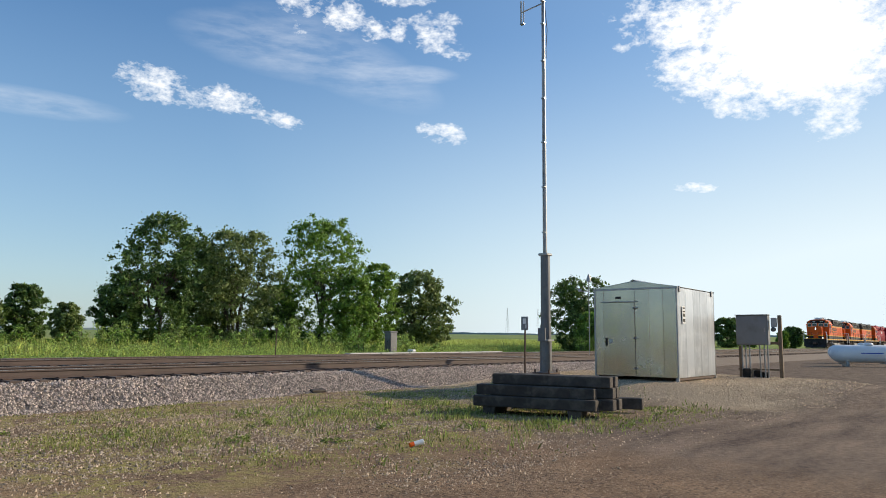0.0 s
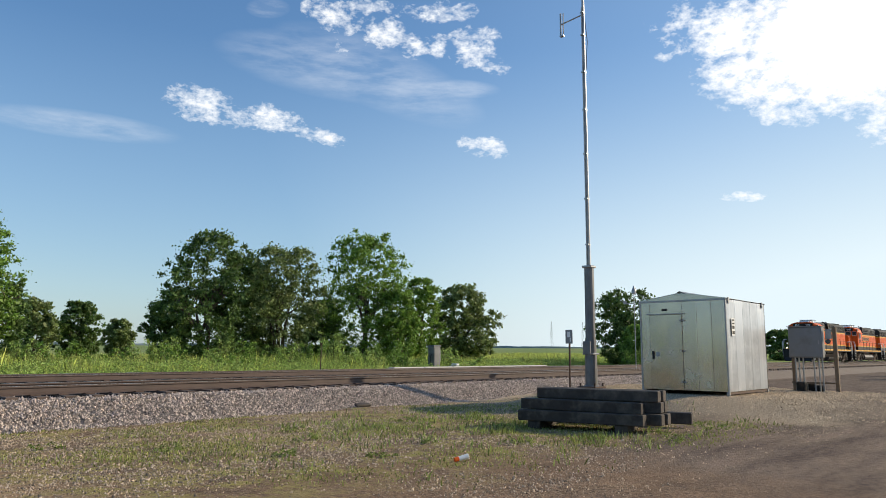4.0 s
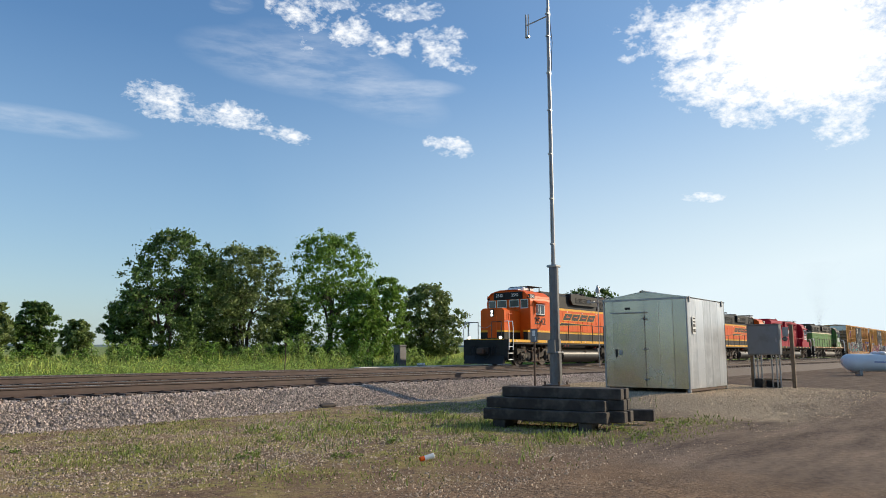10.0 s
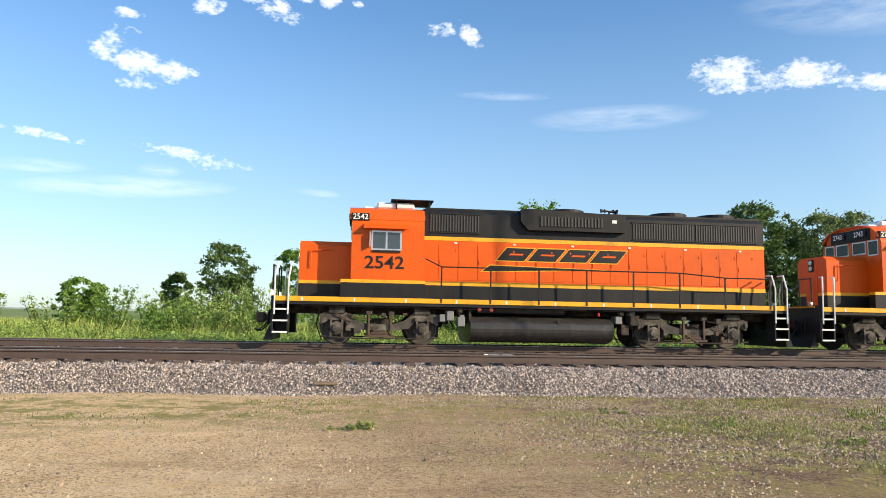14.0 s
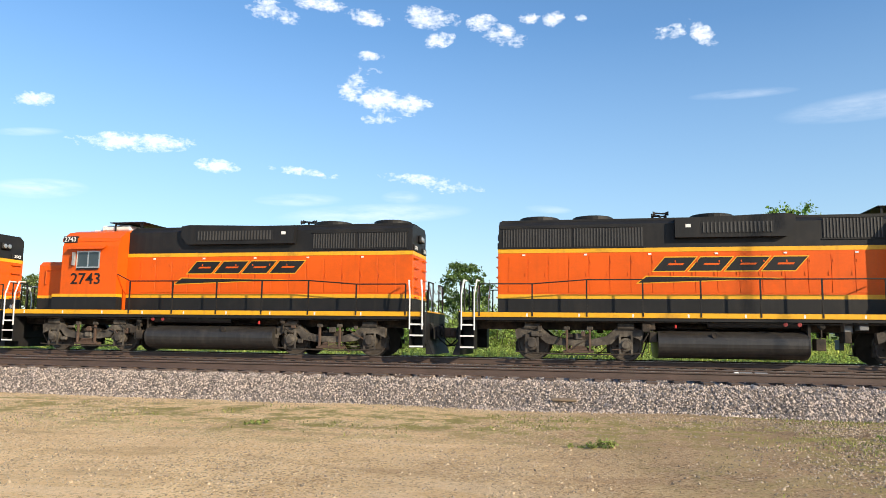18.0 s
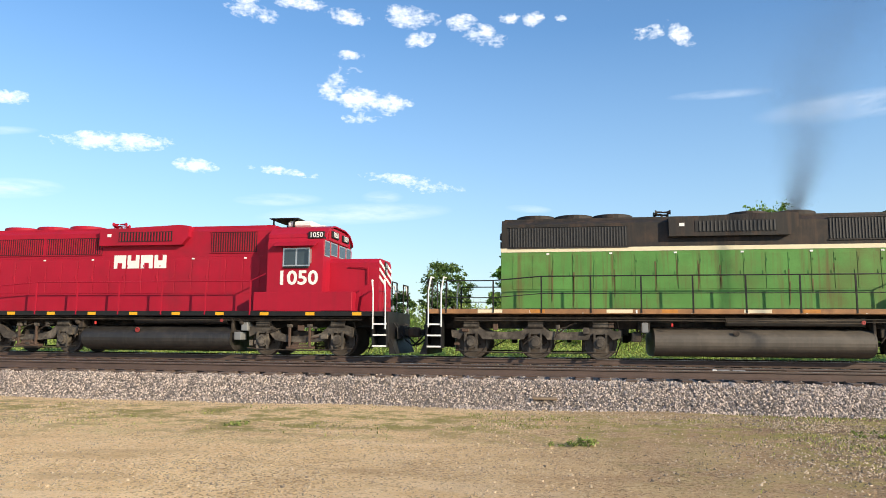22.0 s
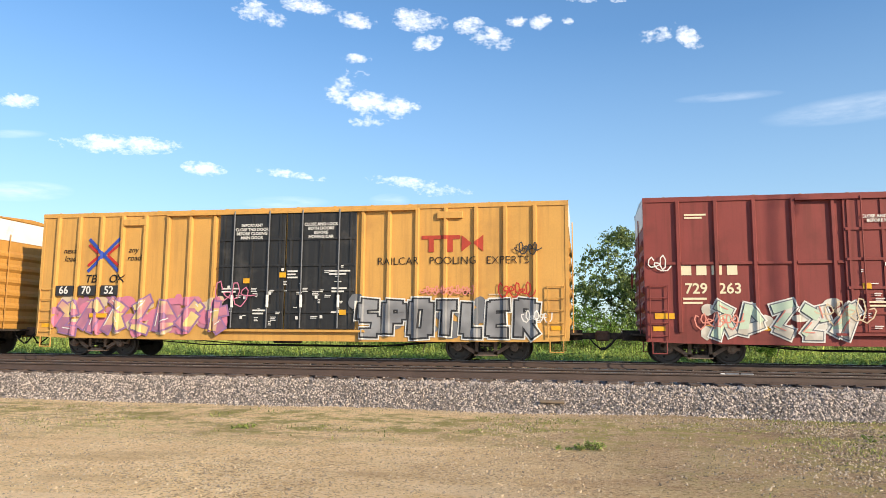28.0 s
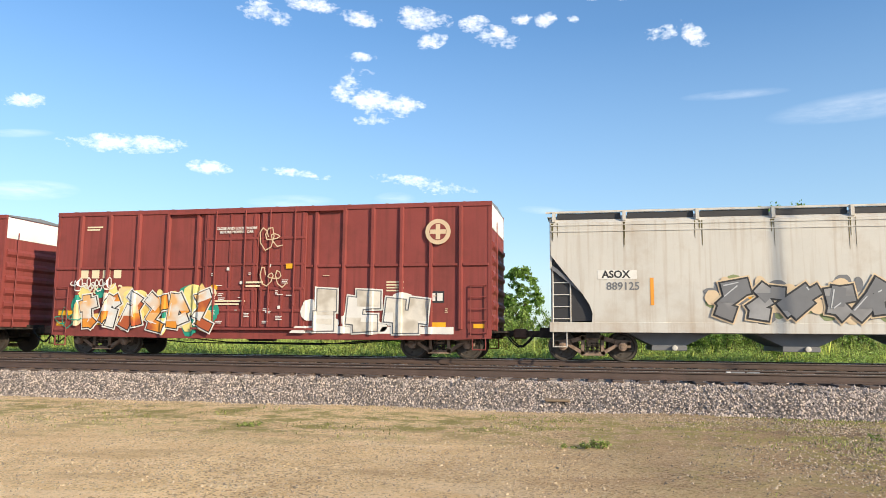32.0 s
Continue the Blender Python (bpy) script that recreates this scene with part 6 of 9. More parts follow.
        if six:
            rr = random.Random(60 + k)
            for i in range(20):
                xa, zz, ln = x + rr.randint(0, nd) * 0.62 + rr.uniform(-0.04, 0.04), rr.uniform(2.3, 3.2), rr.uniform(0.25, 1.1)
                wd = rr.uniform(0.008, 0.026)
                part("rust_run", pr([(xa - wd, zz), (xa + wd, zz), (xa + wd * 0.4, max(deck + 0.05, zz - ln)), (xa - wd * 0.5, max(deck + 0.03, zz - ln * 0.9))], "y", *sorted((k * (HW + 0.018), k * (HW + 0.010)))), RUNRUST, h)
        for i, xx in enumerate(np.arange(cab1 + 1.0, hood1 - 0.6, 1.9)):
            part("lift_dot", bx(xx, xx + 0.09, *sorted((k * (HW + 0.016), k * HW)), hz - 0.09, hz - 0.04), WHITE, h)
    # intake behind the cab, radiator grilles at the rear
    for xa, xb, za, zb in grille:
        for k in (-1, 1):
            y0, y1 = sorted((k * (HW + 0.012), k * (HW - 0.02)))
            g = part("grille", bx(xa, xb, y0, y1, za, zb), MESHG, h, "dark slatted grille")
            nsl = int((xb - xa) / 0.085)
            sl = bmesh.new()
            for i in range(nsl):
                xx = xa + (i + 0.5) * (xb - xa) / nsl
                box(sl, xx - 0.016, xx + 0.016, *sorted((k * (HW + 0.03), k * (HW + 0.008))), za + 0.02, zb - 0.02)
            part("slats", sl, slat_mat, g)
            part("grille_frame", bx(xa - 0.03, xb + 0.03, *sorted((k * (HW + 0.034), k * HW)), za - 0.03, za), roof, g)
            part("grille_frame", bx(xa - 0.03, xb + 0.03, *sorted((k * (HW + 0.034), k * HW)), zb, zb + 0.03), roof, g)
    for xc in fans:
        fan = part("roof_fan", lathe(bmesh.new(), (xc, 0, top - 0.02), (0, 0, 1), [(0, 0.64), (0.18, 0.64), (0.20, 0.60), (0.20, 0.56), (0.10, 0.55), (0.10, 0.03)], 24), roof, e)
        for i in range(4):
            a = i * math.pi / 4
            part("fan_guard", tube(bmesh.new(), (xc - math.cos(a) * 0.58, -math.sin(a) * 0.58, top + 0.17), (xc + math.cos(a) * 0.58, math.sin(a) * 0.58, top + 0.17), 0.014, 5), roof, fan)
    if blister:
        xa, xb = blister
        b = part("brake_blister", pr([(xa - 0.25, 3.95), (xa, 3.68), (xb, 3.68), (xb, 4.25), (xa + 0.05, 4.36), (xa - 0.25, 4.32)], "y", -HW - 0.20, HW + 0.20), roof, e)
        for k in (-1, 1):
            g = part("blister_grille", bx(xa + 0.35, xb - 0.75, *sorted((k * (HW + 0.215), k * (HW + 0.19))), 3.80, 4.14), MESHG, b)
            sl = bmesh.new()
            for i in range(int((xb - xa - 1.1) / 0.11)):
                box(sl, xa + 0.4 + i * 0.11, xa + 0.44 + i * 0.11, *sorted((k * (HW + 0.235), k * (HW + 0.21))), 3.82, 4.12)
            part("slats", sl, slat_mat, g)
            part("blister_plate", bx(xb - 0.45, xb - 0.3, *sorted((k * (HW + 0.21), k * (HW + 0.195))), 3.98, 4.08), WHITE, b)
    part("exhaust_stack", bx(cab1 + 3.0, cab1 + 3.5, -0.25, 0.25, top - 0.01, top + 0.12, bevel=0.03), SOOT, e)
    hx = hood1 - (5.0 if len(fans) > 2 else 4.0)
    hn = part("horn", tube(bmesh.new(), (hx, 0, top), (hx, 0, top + 0.22), 0.035, 8), roof, e)
    for dx, yy in ((-0.3, 0.1), (0.3, -0.1), (-0.26, -0.15), (0.26, 0.16), (0.3, 0.02)):
        part("horn_bell", lathe(bmesh.new(), (hx, yy, top + 0.22 + 0.05 * (yy > 0.05)), (1 if dx > 0 else -1, 0, 0), [(0, 0.022), (0.15, 0.032), (abs(dx) * 0.85, 0.075)], 10), roof, hn)
    for k in (-1, 1):
        part("roof_ridge", bx(cab1 + 0.1, hood1 - 0.1, *sorted((k * (HW - 0.22), k * (HW - 0.16))), top - 0.03, top + 0.03), roof, e)
    # walkway railings
    for k in (-1, 1):
        x = cab1 + 0.55
        xa, xb = x, L - end - 0.55
        n_st = int((xb - xa) / 1.42)
        pts = []
        for i in range(n_st + 1):
            xx = xa + i * (xb - xa) / n_st
            hgt = 0.98 if i < n_st - 1 else 0.86
            part("stanchion", bx(xx - 0.022, xx + 0.022, *sorted((k * 1.515, k * 1.48))[0:2], deck - 0.12, deck + hgt), paint.get("walk_rail", BLACK), e)
            pts.append((xx, k * 1.50, deck + hgt))
        rail_run(e, [(cab1 + 0.04, k * 1.50, deck + 1.22), *pts], 0.02, paint.get("walk_rail", BLACK))
        if paint["midrail"]:
            rail_run(e, [(p[0], p[1], p[2] - 0.52) for p in pts], 0.014, BLACK, "lower_handrail")
        part("chequer_tread", bx(cab1, L - end, *sorted((k * HW, k * 1.50)), deck + 0.0, deck + 0.008), UNDER, e)
    # fuel tank, air reservoirs, brackets
    ta, tb = tank
    prof = []
    for q in range(36):
        a = q * math.pi / 18
        prof.append((1.45 * math.copysign(abs(math.cos(a)) ** 0.55, math.cos(a)), 0.54 + 0.44 * math.copysign(abs(math.sin(a)) ** 0.85, math.sin(a))))
    tank_mat = TANKG if six else TANKB
    t = part("fuel_tank", pr(prof, "x", ta, tb), tank_mat, e, smooth=False)
    for xx in (ta, tb):
        part("tank_end_weld", pr([(a * 1.006, 0.54 + (b - 0.54) * 1.02) for a, b in prof], "x", xx - 0.02, xx + 0.02), tank_mat, t)
    for k in (-1, 1):
        part("filler", lathe(bmesh.new(), (ta + 0.62 * (tb - ta), k * 1.40, 0.80), (0, k, 0), [(0, 0.085), (0.03, 0.085), (0.032, 0.055), (0.015, 0.05), (0.02, 0.0)], 14), UNDER if paint is not RED else CAPRED, t)
        part("air_reservoir", tube(bmesh.new(), (ta + 0.2, k * 1.18, 1.14), (ta + 0.66 * (tb - ta), k * 1.18, 1.14), 0.125, 14), tank_mat, e)
        for dx in (0.25, 0.62) if band is not None else (0.3,):
            part("cutoff_handle", lathe(bmesh.new(), (ta + dx, k * 1.40, 1.12), (0, k, 0), [(0, 0.035), (0.02, 0.06), (0.035, 0.06), (0.038, 0.025), (0.03, 0.0)], 12), CAPRED, e, "red emergency cut-off handle")
        part("fuel_cutoff", bx(tb - 0.5, tb - 0.44, *sorted((k * 1.46, k * 1.40)), 0.98, 1.08, bevel=0.01), REDP, e)
        part("end_bracket", bx(ta - 0.06, ta + 0.02, *sorted((k * 0.8, k * 1.30)), 0.7, 1.2, bevel=0.01), UNDER, t)
        for xx in (ta - 0.35, tb + 0.3):
            part("valve", lathe(bmesh.new(), (xx, k * 1.2, 1.08), (0, k, 0), [(0, 0.10), (0.12, 0.10), (0.16, 0.05)], 10), UNDER, e)
            part("drain_pipe", pipe(bmesh.new(), [(xx, k * 1.2, 1.2), (xx, k * 1.24, 0.8), (xx + 0.15, k * 1.2, 0.55)], 0.02, 6), UNDER, e)
    rg = random.Random(int(L * 10))
    for k in (-1, 1):
        for z in (1.22, 1.15):
            part("air_pipe", pipe(bmesh.new(), [(end + 0.8, k * 1.36, z), (ta - 0.3, k * 1.38, z - 0.02), (tb + 0.3, k * 1.38, z + 0.01), (L - end - 0.8, k * 1.36, z)], 0.02, 6), UNDER, e)
        for xa, xb in ((max(axles[:len(axles) // 2]) + 0.55, ta - 0.1), (tb + 0.15, min(axles[len(axles) // 2:]) - 0.6)):
            for _ in range(4):
                if xb > xa:
                    x, z = rg.uniform(xa, xb), rg.uniform(0.55, 1.1)
                    part("hanging_box", bx(x - rg.uniform(0.06, 0.16), x + rg.uniform(0.06, 0.16), *sorted((k * 0.9, k * rg.uniform(1.15, 1.38))), z - rg.uniform(0.06, 0.18), z + 0.16, bevel=0.015), rg.choice((UNDER, UNDER, GREYBOX)), e)
    half = len(axles) // 2
    loco_truck(e, axles[:half], r, rev, six)
    loco_truck(e, axles[half:], r, rev, six)
    # slanted emblem slabs on the hood
    if logo == "slant":
        x0 = cab1 + 2.35
        for k in (-1, 1):
            xs0 = x0
            yo = sorted((k * (HW + 0.018), k * (HW + 0.013)))
            yi = sorted((k * (HW + 0.022), k * (HW + 0.017)))
            yc = sorted((k * (HW + 0.026), k * (HW + 0.021)))

            def slanted(u0_, u1_, z0_, z1_):
                """A bar leaning forward as seen from either side, measured from the emblem's reading start."""
                pts = [(u0_ + (z0_ - 2.70) * 0.85, z0_), (u1_ + (z0_ - 2.70) * 0.85, z0_), (u1_ + (z1_ - 2.70) * 0.85, z1_), (u0_ + (z1_ - 2.70) * 0.85, z1_)]
                return [(xs0 + q, zq) for q, zq in pts] if k < 0 else [(xs0 + 4.3 - q, zq) for q, zq in pts]

            for i in range(4):
                ua = i * 1.02
                part("emblem_edge", pr(slanted(ua - 0.03, ua + 0.93, 2.67, 3.13), "y", *yo), YELLOW, h, "yellow edge of the emblem")
                part("emblem_slab", pr(slanted(ua, ua + 0.90, 2.70, 3.10), "y", *yi), BLACK, h, "slanted black emblem slab")
                part("emblem_slit", pr(slanted(ua + 0.26, ua + 0.70, 2.872, 2.926), "y", *yc), main, h)
            wedge = [(-0.45, 2.34), (-0.20, 2.53), (3.45, 2.47), (1.3, 2.40)]
            rim = [(-0.52, 2.315), (-0.22, 2.56), (3.75, 2.475), (1.4, 2.375)]
            for name, shape, yy, mt in (("emblem_edge", rim, yo, YELLOW), ("emblem_wedge", wedge, yi, BLACK)):
                part(name, pr([(xs0 + q, zq) if k < 0 else (xs0 + 4.3 - q, zq) for q, zq in shape], "y", *yy), mt, h)
    elif logo == "blocks":
        xm = 9.53
        for k in (-1, 1):
            for i in range(4):
                xa = xm - 1.0 + i * 0.51
                y0, y1 = sorted((k * (HW + 0.020), k * (HW + 0.014)))
                part("emblem_block", bx(xa, xa + 0.45, y0, y1, 2.90, 3.36), WHITE, h, "white emblem block")
                part("emblem_cut", bx(xa + 0.14, xa + 0.31, *sorted((k * (HW + 0.023), k * (HW + 0.019))), *((3.17, 3.362) if i % 2 == 0 else (2.898, 3.09))), main, h)
    elif logo == "small":
        for k in (-1, 1):
            y0, y1 = sorted((k * (CW + 0.016), k * (CW + 0.010)))
            for i in range(4):
                part("emblem_block", bx((cab0 + cab1) / 2 - 0.32 + i * 0.17, (cab0 + cab1) / 2 - 0.20 + i * 0.17, y0, y1, 1.72, 1.84), WHITE, c)
            part("primer_patch", bx(cab0 - 0.6, cab0 - 0.2, *sorted((k * (CW + 0.012), k * (CW - 0.01))), 1.6, 1.95), CREAM, c)
    return e


LAMP = bpy.data.materials.new("lit_lamp")
LAMP.use_nodes = True
LAMP.node_tree.nodes["Principled BSDF"].inputs["Emission Color"].default_value = (1.0, 0.93, 0.78, 1)
LAMP.node_tree.nodes["Principled BSDF"].inputs["Emission Strength"].default_value = 1.6
AMBER2 = material("worn_orange_paint", (0.50, 0.20, 0.03), 0.6, vary=0.3, scale=4, bump=0.05, dirt=GRIME, dirt_amount=0.3)
OLDSILL = material("worn_orange_sill", (0.34, 0.17, 0.07), 0.7, vary=0.35, scale=3, bump=0.1, dirt=(0.10, 0.06, 0.04), dirt_amount=0.55)
BRONZE = material("greenish_brown_paint", (0.085, 0.095, 0.030), 0.6, vary=0.3, scale=2, bump=0.05, dirt=(0.16, 0.10, 0.05), dirt_amount=0.4)
OR = dict(main=ORANGE, band=BLACK, stripe=YELLOW, roof=BLACK, num=BLACK, rail=WHITE, sill=YELLOW, sill_label="yellow-edged walkway sill", reflect=False, sill2=True, pilot=BLACK,
          cab=ORANGE, cab_roof=ORANGE, white_roof=True, numsize=0.9, numbold=0.006, cab_front=BLACK, acmat=WHITE, rails_same=False, midrail=False, base=None)
RED = dict(main=CRIMSON, band=None, stripe=None, roof=CRIMSON, num=WHITE, rail=WHITE, sill=BLACK, sill_label="black walkway sill", reflect=True, sill2=None, pilot=BLACK, walk_rail=CRIMSON,
           cab=CRIMSON, cab_roof=CRIMSON, white_roof=True, numsize=1.04, numbold=0.016, cab_front=CRIMSON, acmat=WHITE, rails_same=False, midrail=False, base=CRIMSON)
GRN = dict(main=GREEN, band=None, stripe=CREAM, roof=SOOT, num=WHITE, rail=WHITE, sill=OLDSILL, sill_label="worn orange walkway sill", reflect=False, sill2=None, pilot=BLACK,
           cab=GREEN, cab_roof=SOOT, white_roof=False, numsize=1.16, numbold=0.02, cab_front=WHITE, acmat=BLACK, rails_same=False, midrail=True, base=GREEN, face=WHITE)

A, B, C, D, E_, F, G, M, N, P = 0.0, 17.45, 33.90, 51.90, 69.25, 90.05, 109.55, 130.0, 147.30, 164.50
locomotive(A, B, False, 1.25, 2.84, 5.05, 16.45, [2.46, 5.07, 12.46, 15.15], 0.49, (6.55, 11.05), OR, "2542", "orange and black diesel locomotive leading the train", [9.9, 13.5, 15.2], [(5.25, 6.85, 3.55, 4.12), (11.9, 14.0, 3.50, 4.05), (14.05, 16.2, 3.50, 4.05)], (8.4, 11.6), logo="slant")
locomotive(B, C, False, 1.30, 2.80, 5.00, 15.35, [2.45, 5.05, 11.35, 14.05], 0.49, (6.2, 10.8), OR, "2743", "orange and black diesel locomotive second in the train", [12.3, 14.4], [(11.9, 13.4, 3.50, 4.02), (13.5, 15.15, 3.50, 4.02)], (7.4, 11.3), logo="slant")
locomotive(C, D, True, 1.10, 3.00, 4.98, 16.33, [2.44, 5.20, 12.48, 15.25], 0.49, (7.5, 11.55), OR, "2772", "orange and black diesel locomotive running backwards", [9.8, 13.4, 15.1], [(5.30, 6.90, 3.62, 4.22), (11.9, 14.0, 3.45, 4.05), (14.05, 16.2, 3.45, 4.05)], (7.9, 11.0), logo="slant")
locomotive(D, E_, True, 1.05, 2.72, 4.60, 15.96, [2.27, 4.81, 12.11, 14.88], 0.49, (5.85, 11.2), RED, "1050", "crimson leased diesel locomotive with white stripes on its nose", [12.25, 13.6, 14.95], [(5.25, 6.9, 3.42, 4.10), (11.0, 13.2, 3.40, 3.98), (13.35, 15.6, 3.40, 3.98)], (7.9, 11.0), logo="blocks", white_face=True)
locomotive(E_, F, True, 2.18, 3.94, 5.86, 17.86, [1.96, 3.94, 5.95, 14.87, 16.80, 18.77], 0.49, (7.40, 13.30), GRN, "1706", "weathered green six-axle diesel locomotive with a sooty roof", [9.0, 10.3, 14.4, 15.6, 16.8], [(6.4, 8.3, 3.55, 4.18), (14.0, 17.6, 3.42, 4.05)], (9.4, 12.8), six=True, logo="small", deck=1.50)


def freight_truck(e, c, r, rev):
    t = part("truck", bx(c - 0.18, c + 0.18, -1.05, 1.05, 0.42, 0.66, bevel=0.03), TRUCKB, e, "brown rusty two-axle truck")
    for x in (c - 0.88, c + 0.88):
        wheelset(t, x, r, rev)
    for s in (-1, 1):
        y0, y1 = sorted((s * 0.93, s * 1.08))
        cast = bmesh.new()
        for ax, az, bx2, bz, wa, wb in ((-1.12, 0.54, -0.62, 0.58, 0.13, 0.14), (1.12, 0.54, 0.62, 0.58, 0.13, 0.14), (-0.64, 0.58, 0.64, 0.70, 0.0, 0.0), (-0.66, 0.585, -0.28, 0.69, 0.13, 0.13), (0.66, 0.585, 0.28, 0.69, 0.13, 0.13), (-0.34, 0.70, 0.34, 0.70, 0.13, 0.13),
                                        (-0.74, 0.50, -0.28, 0.22, 0.10, 0.11), (0.74, 0.50, 0.28, 0.22, 0.10, 0.11), (-0.36, 0.22, 0.36, 0.22, 0.12, 0.12), (-0.29, 0.20, -0.29, 0.72, 0.10, 0.10), (0.29, 0.20, 0.29, 0.72, 0.10, 0.10), (-1.06, 0.40, -1.06, 0.58, 0.10, 0.10), (1.06, 0.40, 1.06, 0.58, 0.10, 0.10)):
            if wa:
                prism(cast, limb_quad(c + ax, az, c + bx2, bz, wa, wb), "y", y0, y1)
        f = part("side_frame", cast, TRUCKB, t)
        for k in range(3):
            sp = bmesh.new()
            for j in range(4):
                tube(sp, (c - 0.15 + k * 0.15, s * 1.09, 0.27 + 0.08 * j), (c - 0.15 + k * 0.15, s * 1.09, 0.31 + 0.08 * j), 0.055, 8)
            part("spring", sp, UNDER, f)
        for x in (c - 0.88, c + 0.88):
            part("bearing_cap", lathe(bmesh.new(), (x, s * 1.04, r), (0, s, 0), [(0, 0.13), (0.12, 0.12), (0.13, 0.07), (0.15, 0.06)], 12), TRUCKB, f)
    return t


ENDDIRT = material("grimy_brown_end_paint", (0.27, 0.165, 0.095), 0.75, vary=0.25, scale=2, bump=0.05, dirt=(0.12, 0.085, 0.06), dirt_amount=0.4, streak=0.5)
RIB = 0.092   # how far the side ribs of the boxcars stand out


def clipped(pts, lo, hi, axis=0):
    """The part of a convex outline between two limits along one axis."""
    for lim, sg in ((lo, 1), (hi, -1)):
        res = []
        for a, b in zip(pts, pts[1:] + pts[:1]):
            da, db = (a[axis] - lim) * sg, (b[axis] - lim) * sg
            if da >= 0:
                res.append(a)
            if (da > 0 > db) or (da < 0 < db):
                k = da / (da - db)
                res.append((a[0] + (b[0] - a[0]) * k, a[1] + (b[1] - a[1]) * k))
        pts = res
        if len(pts) < 3:
            return []
    return pts


def car_skin(x0, x1, w, ribs, doors):
    """How far the side stands out along the car: over flat sheets, up and down each rib, over the doors."""
    rows = [(x0, w + 0.020)]
    for x in ribs:
        rows += [(x - 0.076, w + 0.020), (x - 0.041, w + RIB + 0.004), (x + 0.041, w + RIB + 0.004), (x + 0.076, w + 0.020)]
    rows += [(doors[0] - 0.02, w + 0.020), (doors[0] - 0.01, w + 0.130), (doors[-1] + 0.01, w + 0.130), (doors[-1] + 0.02, w + 0.020), (x1, w + 0.020)]
    return sorted(rows)


def paint_on(e, polys, skin, d, mat):
    """Thin sprayed paint that follows the ribs of the side."""
    v, f = [], []
    for i, pts in enumerate(polys):
        for (xa, ya), (xb, yb) in zip(skin, skin[1:]):
            if xb - xa < 0.002:
                continue
            q = clipped(list(pts), xa, xb)
            if len(q) >= 3:
                f.append(tuple(range(len(v), len(v) + len(q))))
                v += [(a, -(ya + (yb - ya) * (a - xa) / (xb - xa) + d + 0.00012 * i), b) for a, b in q]
    if f:
        tagged(raw("sprayed_paint", v, f, mat, e), kind="stuff")


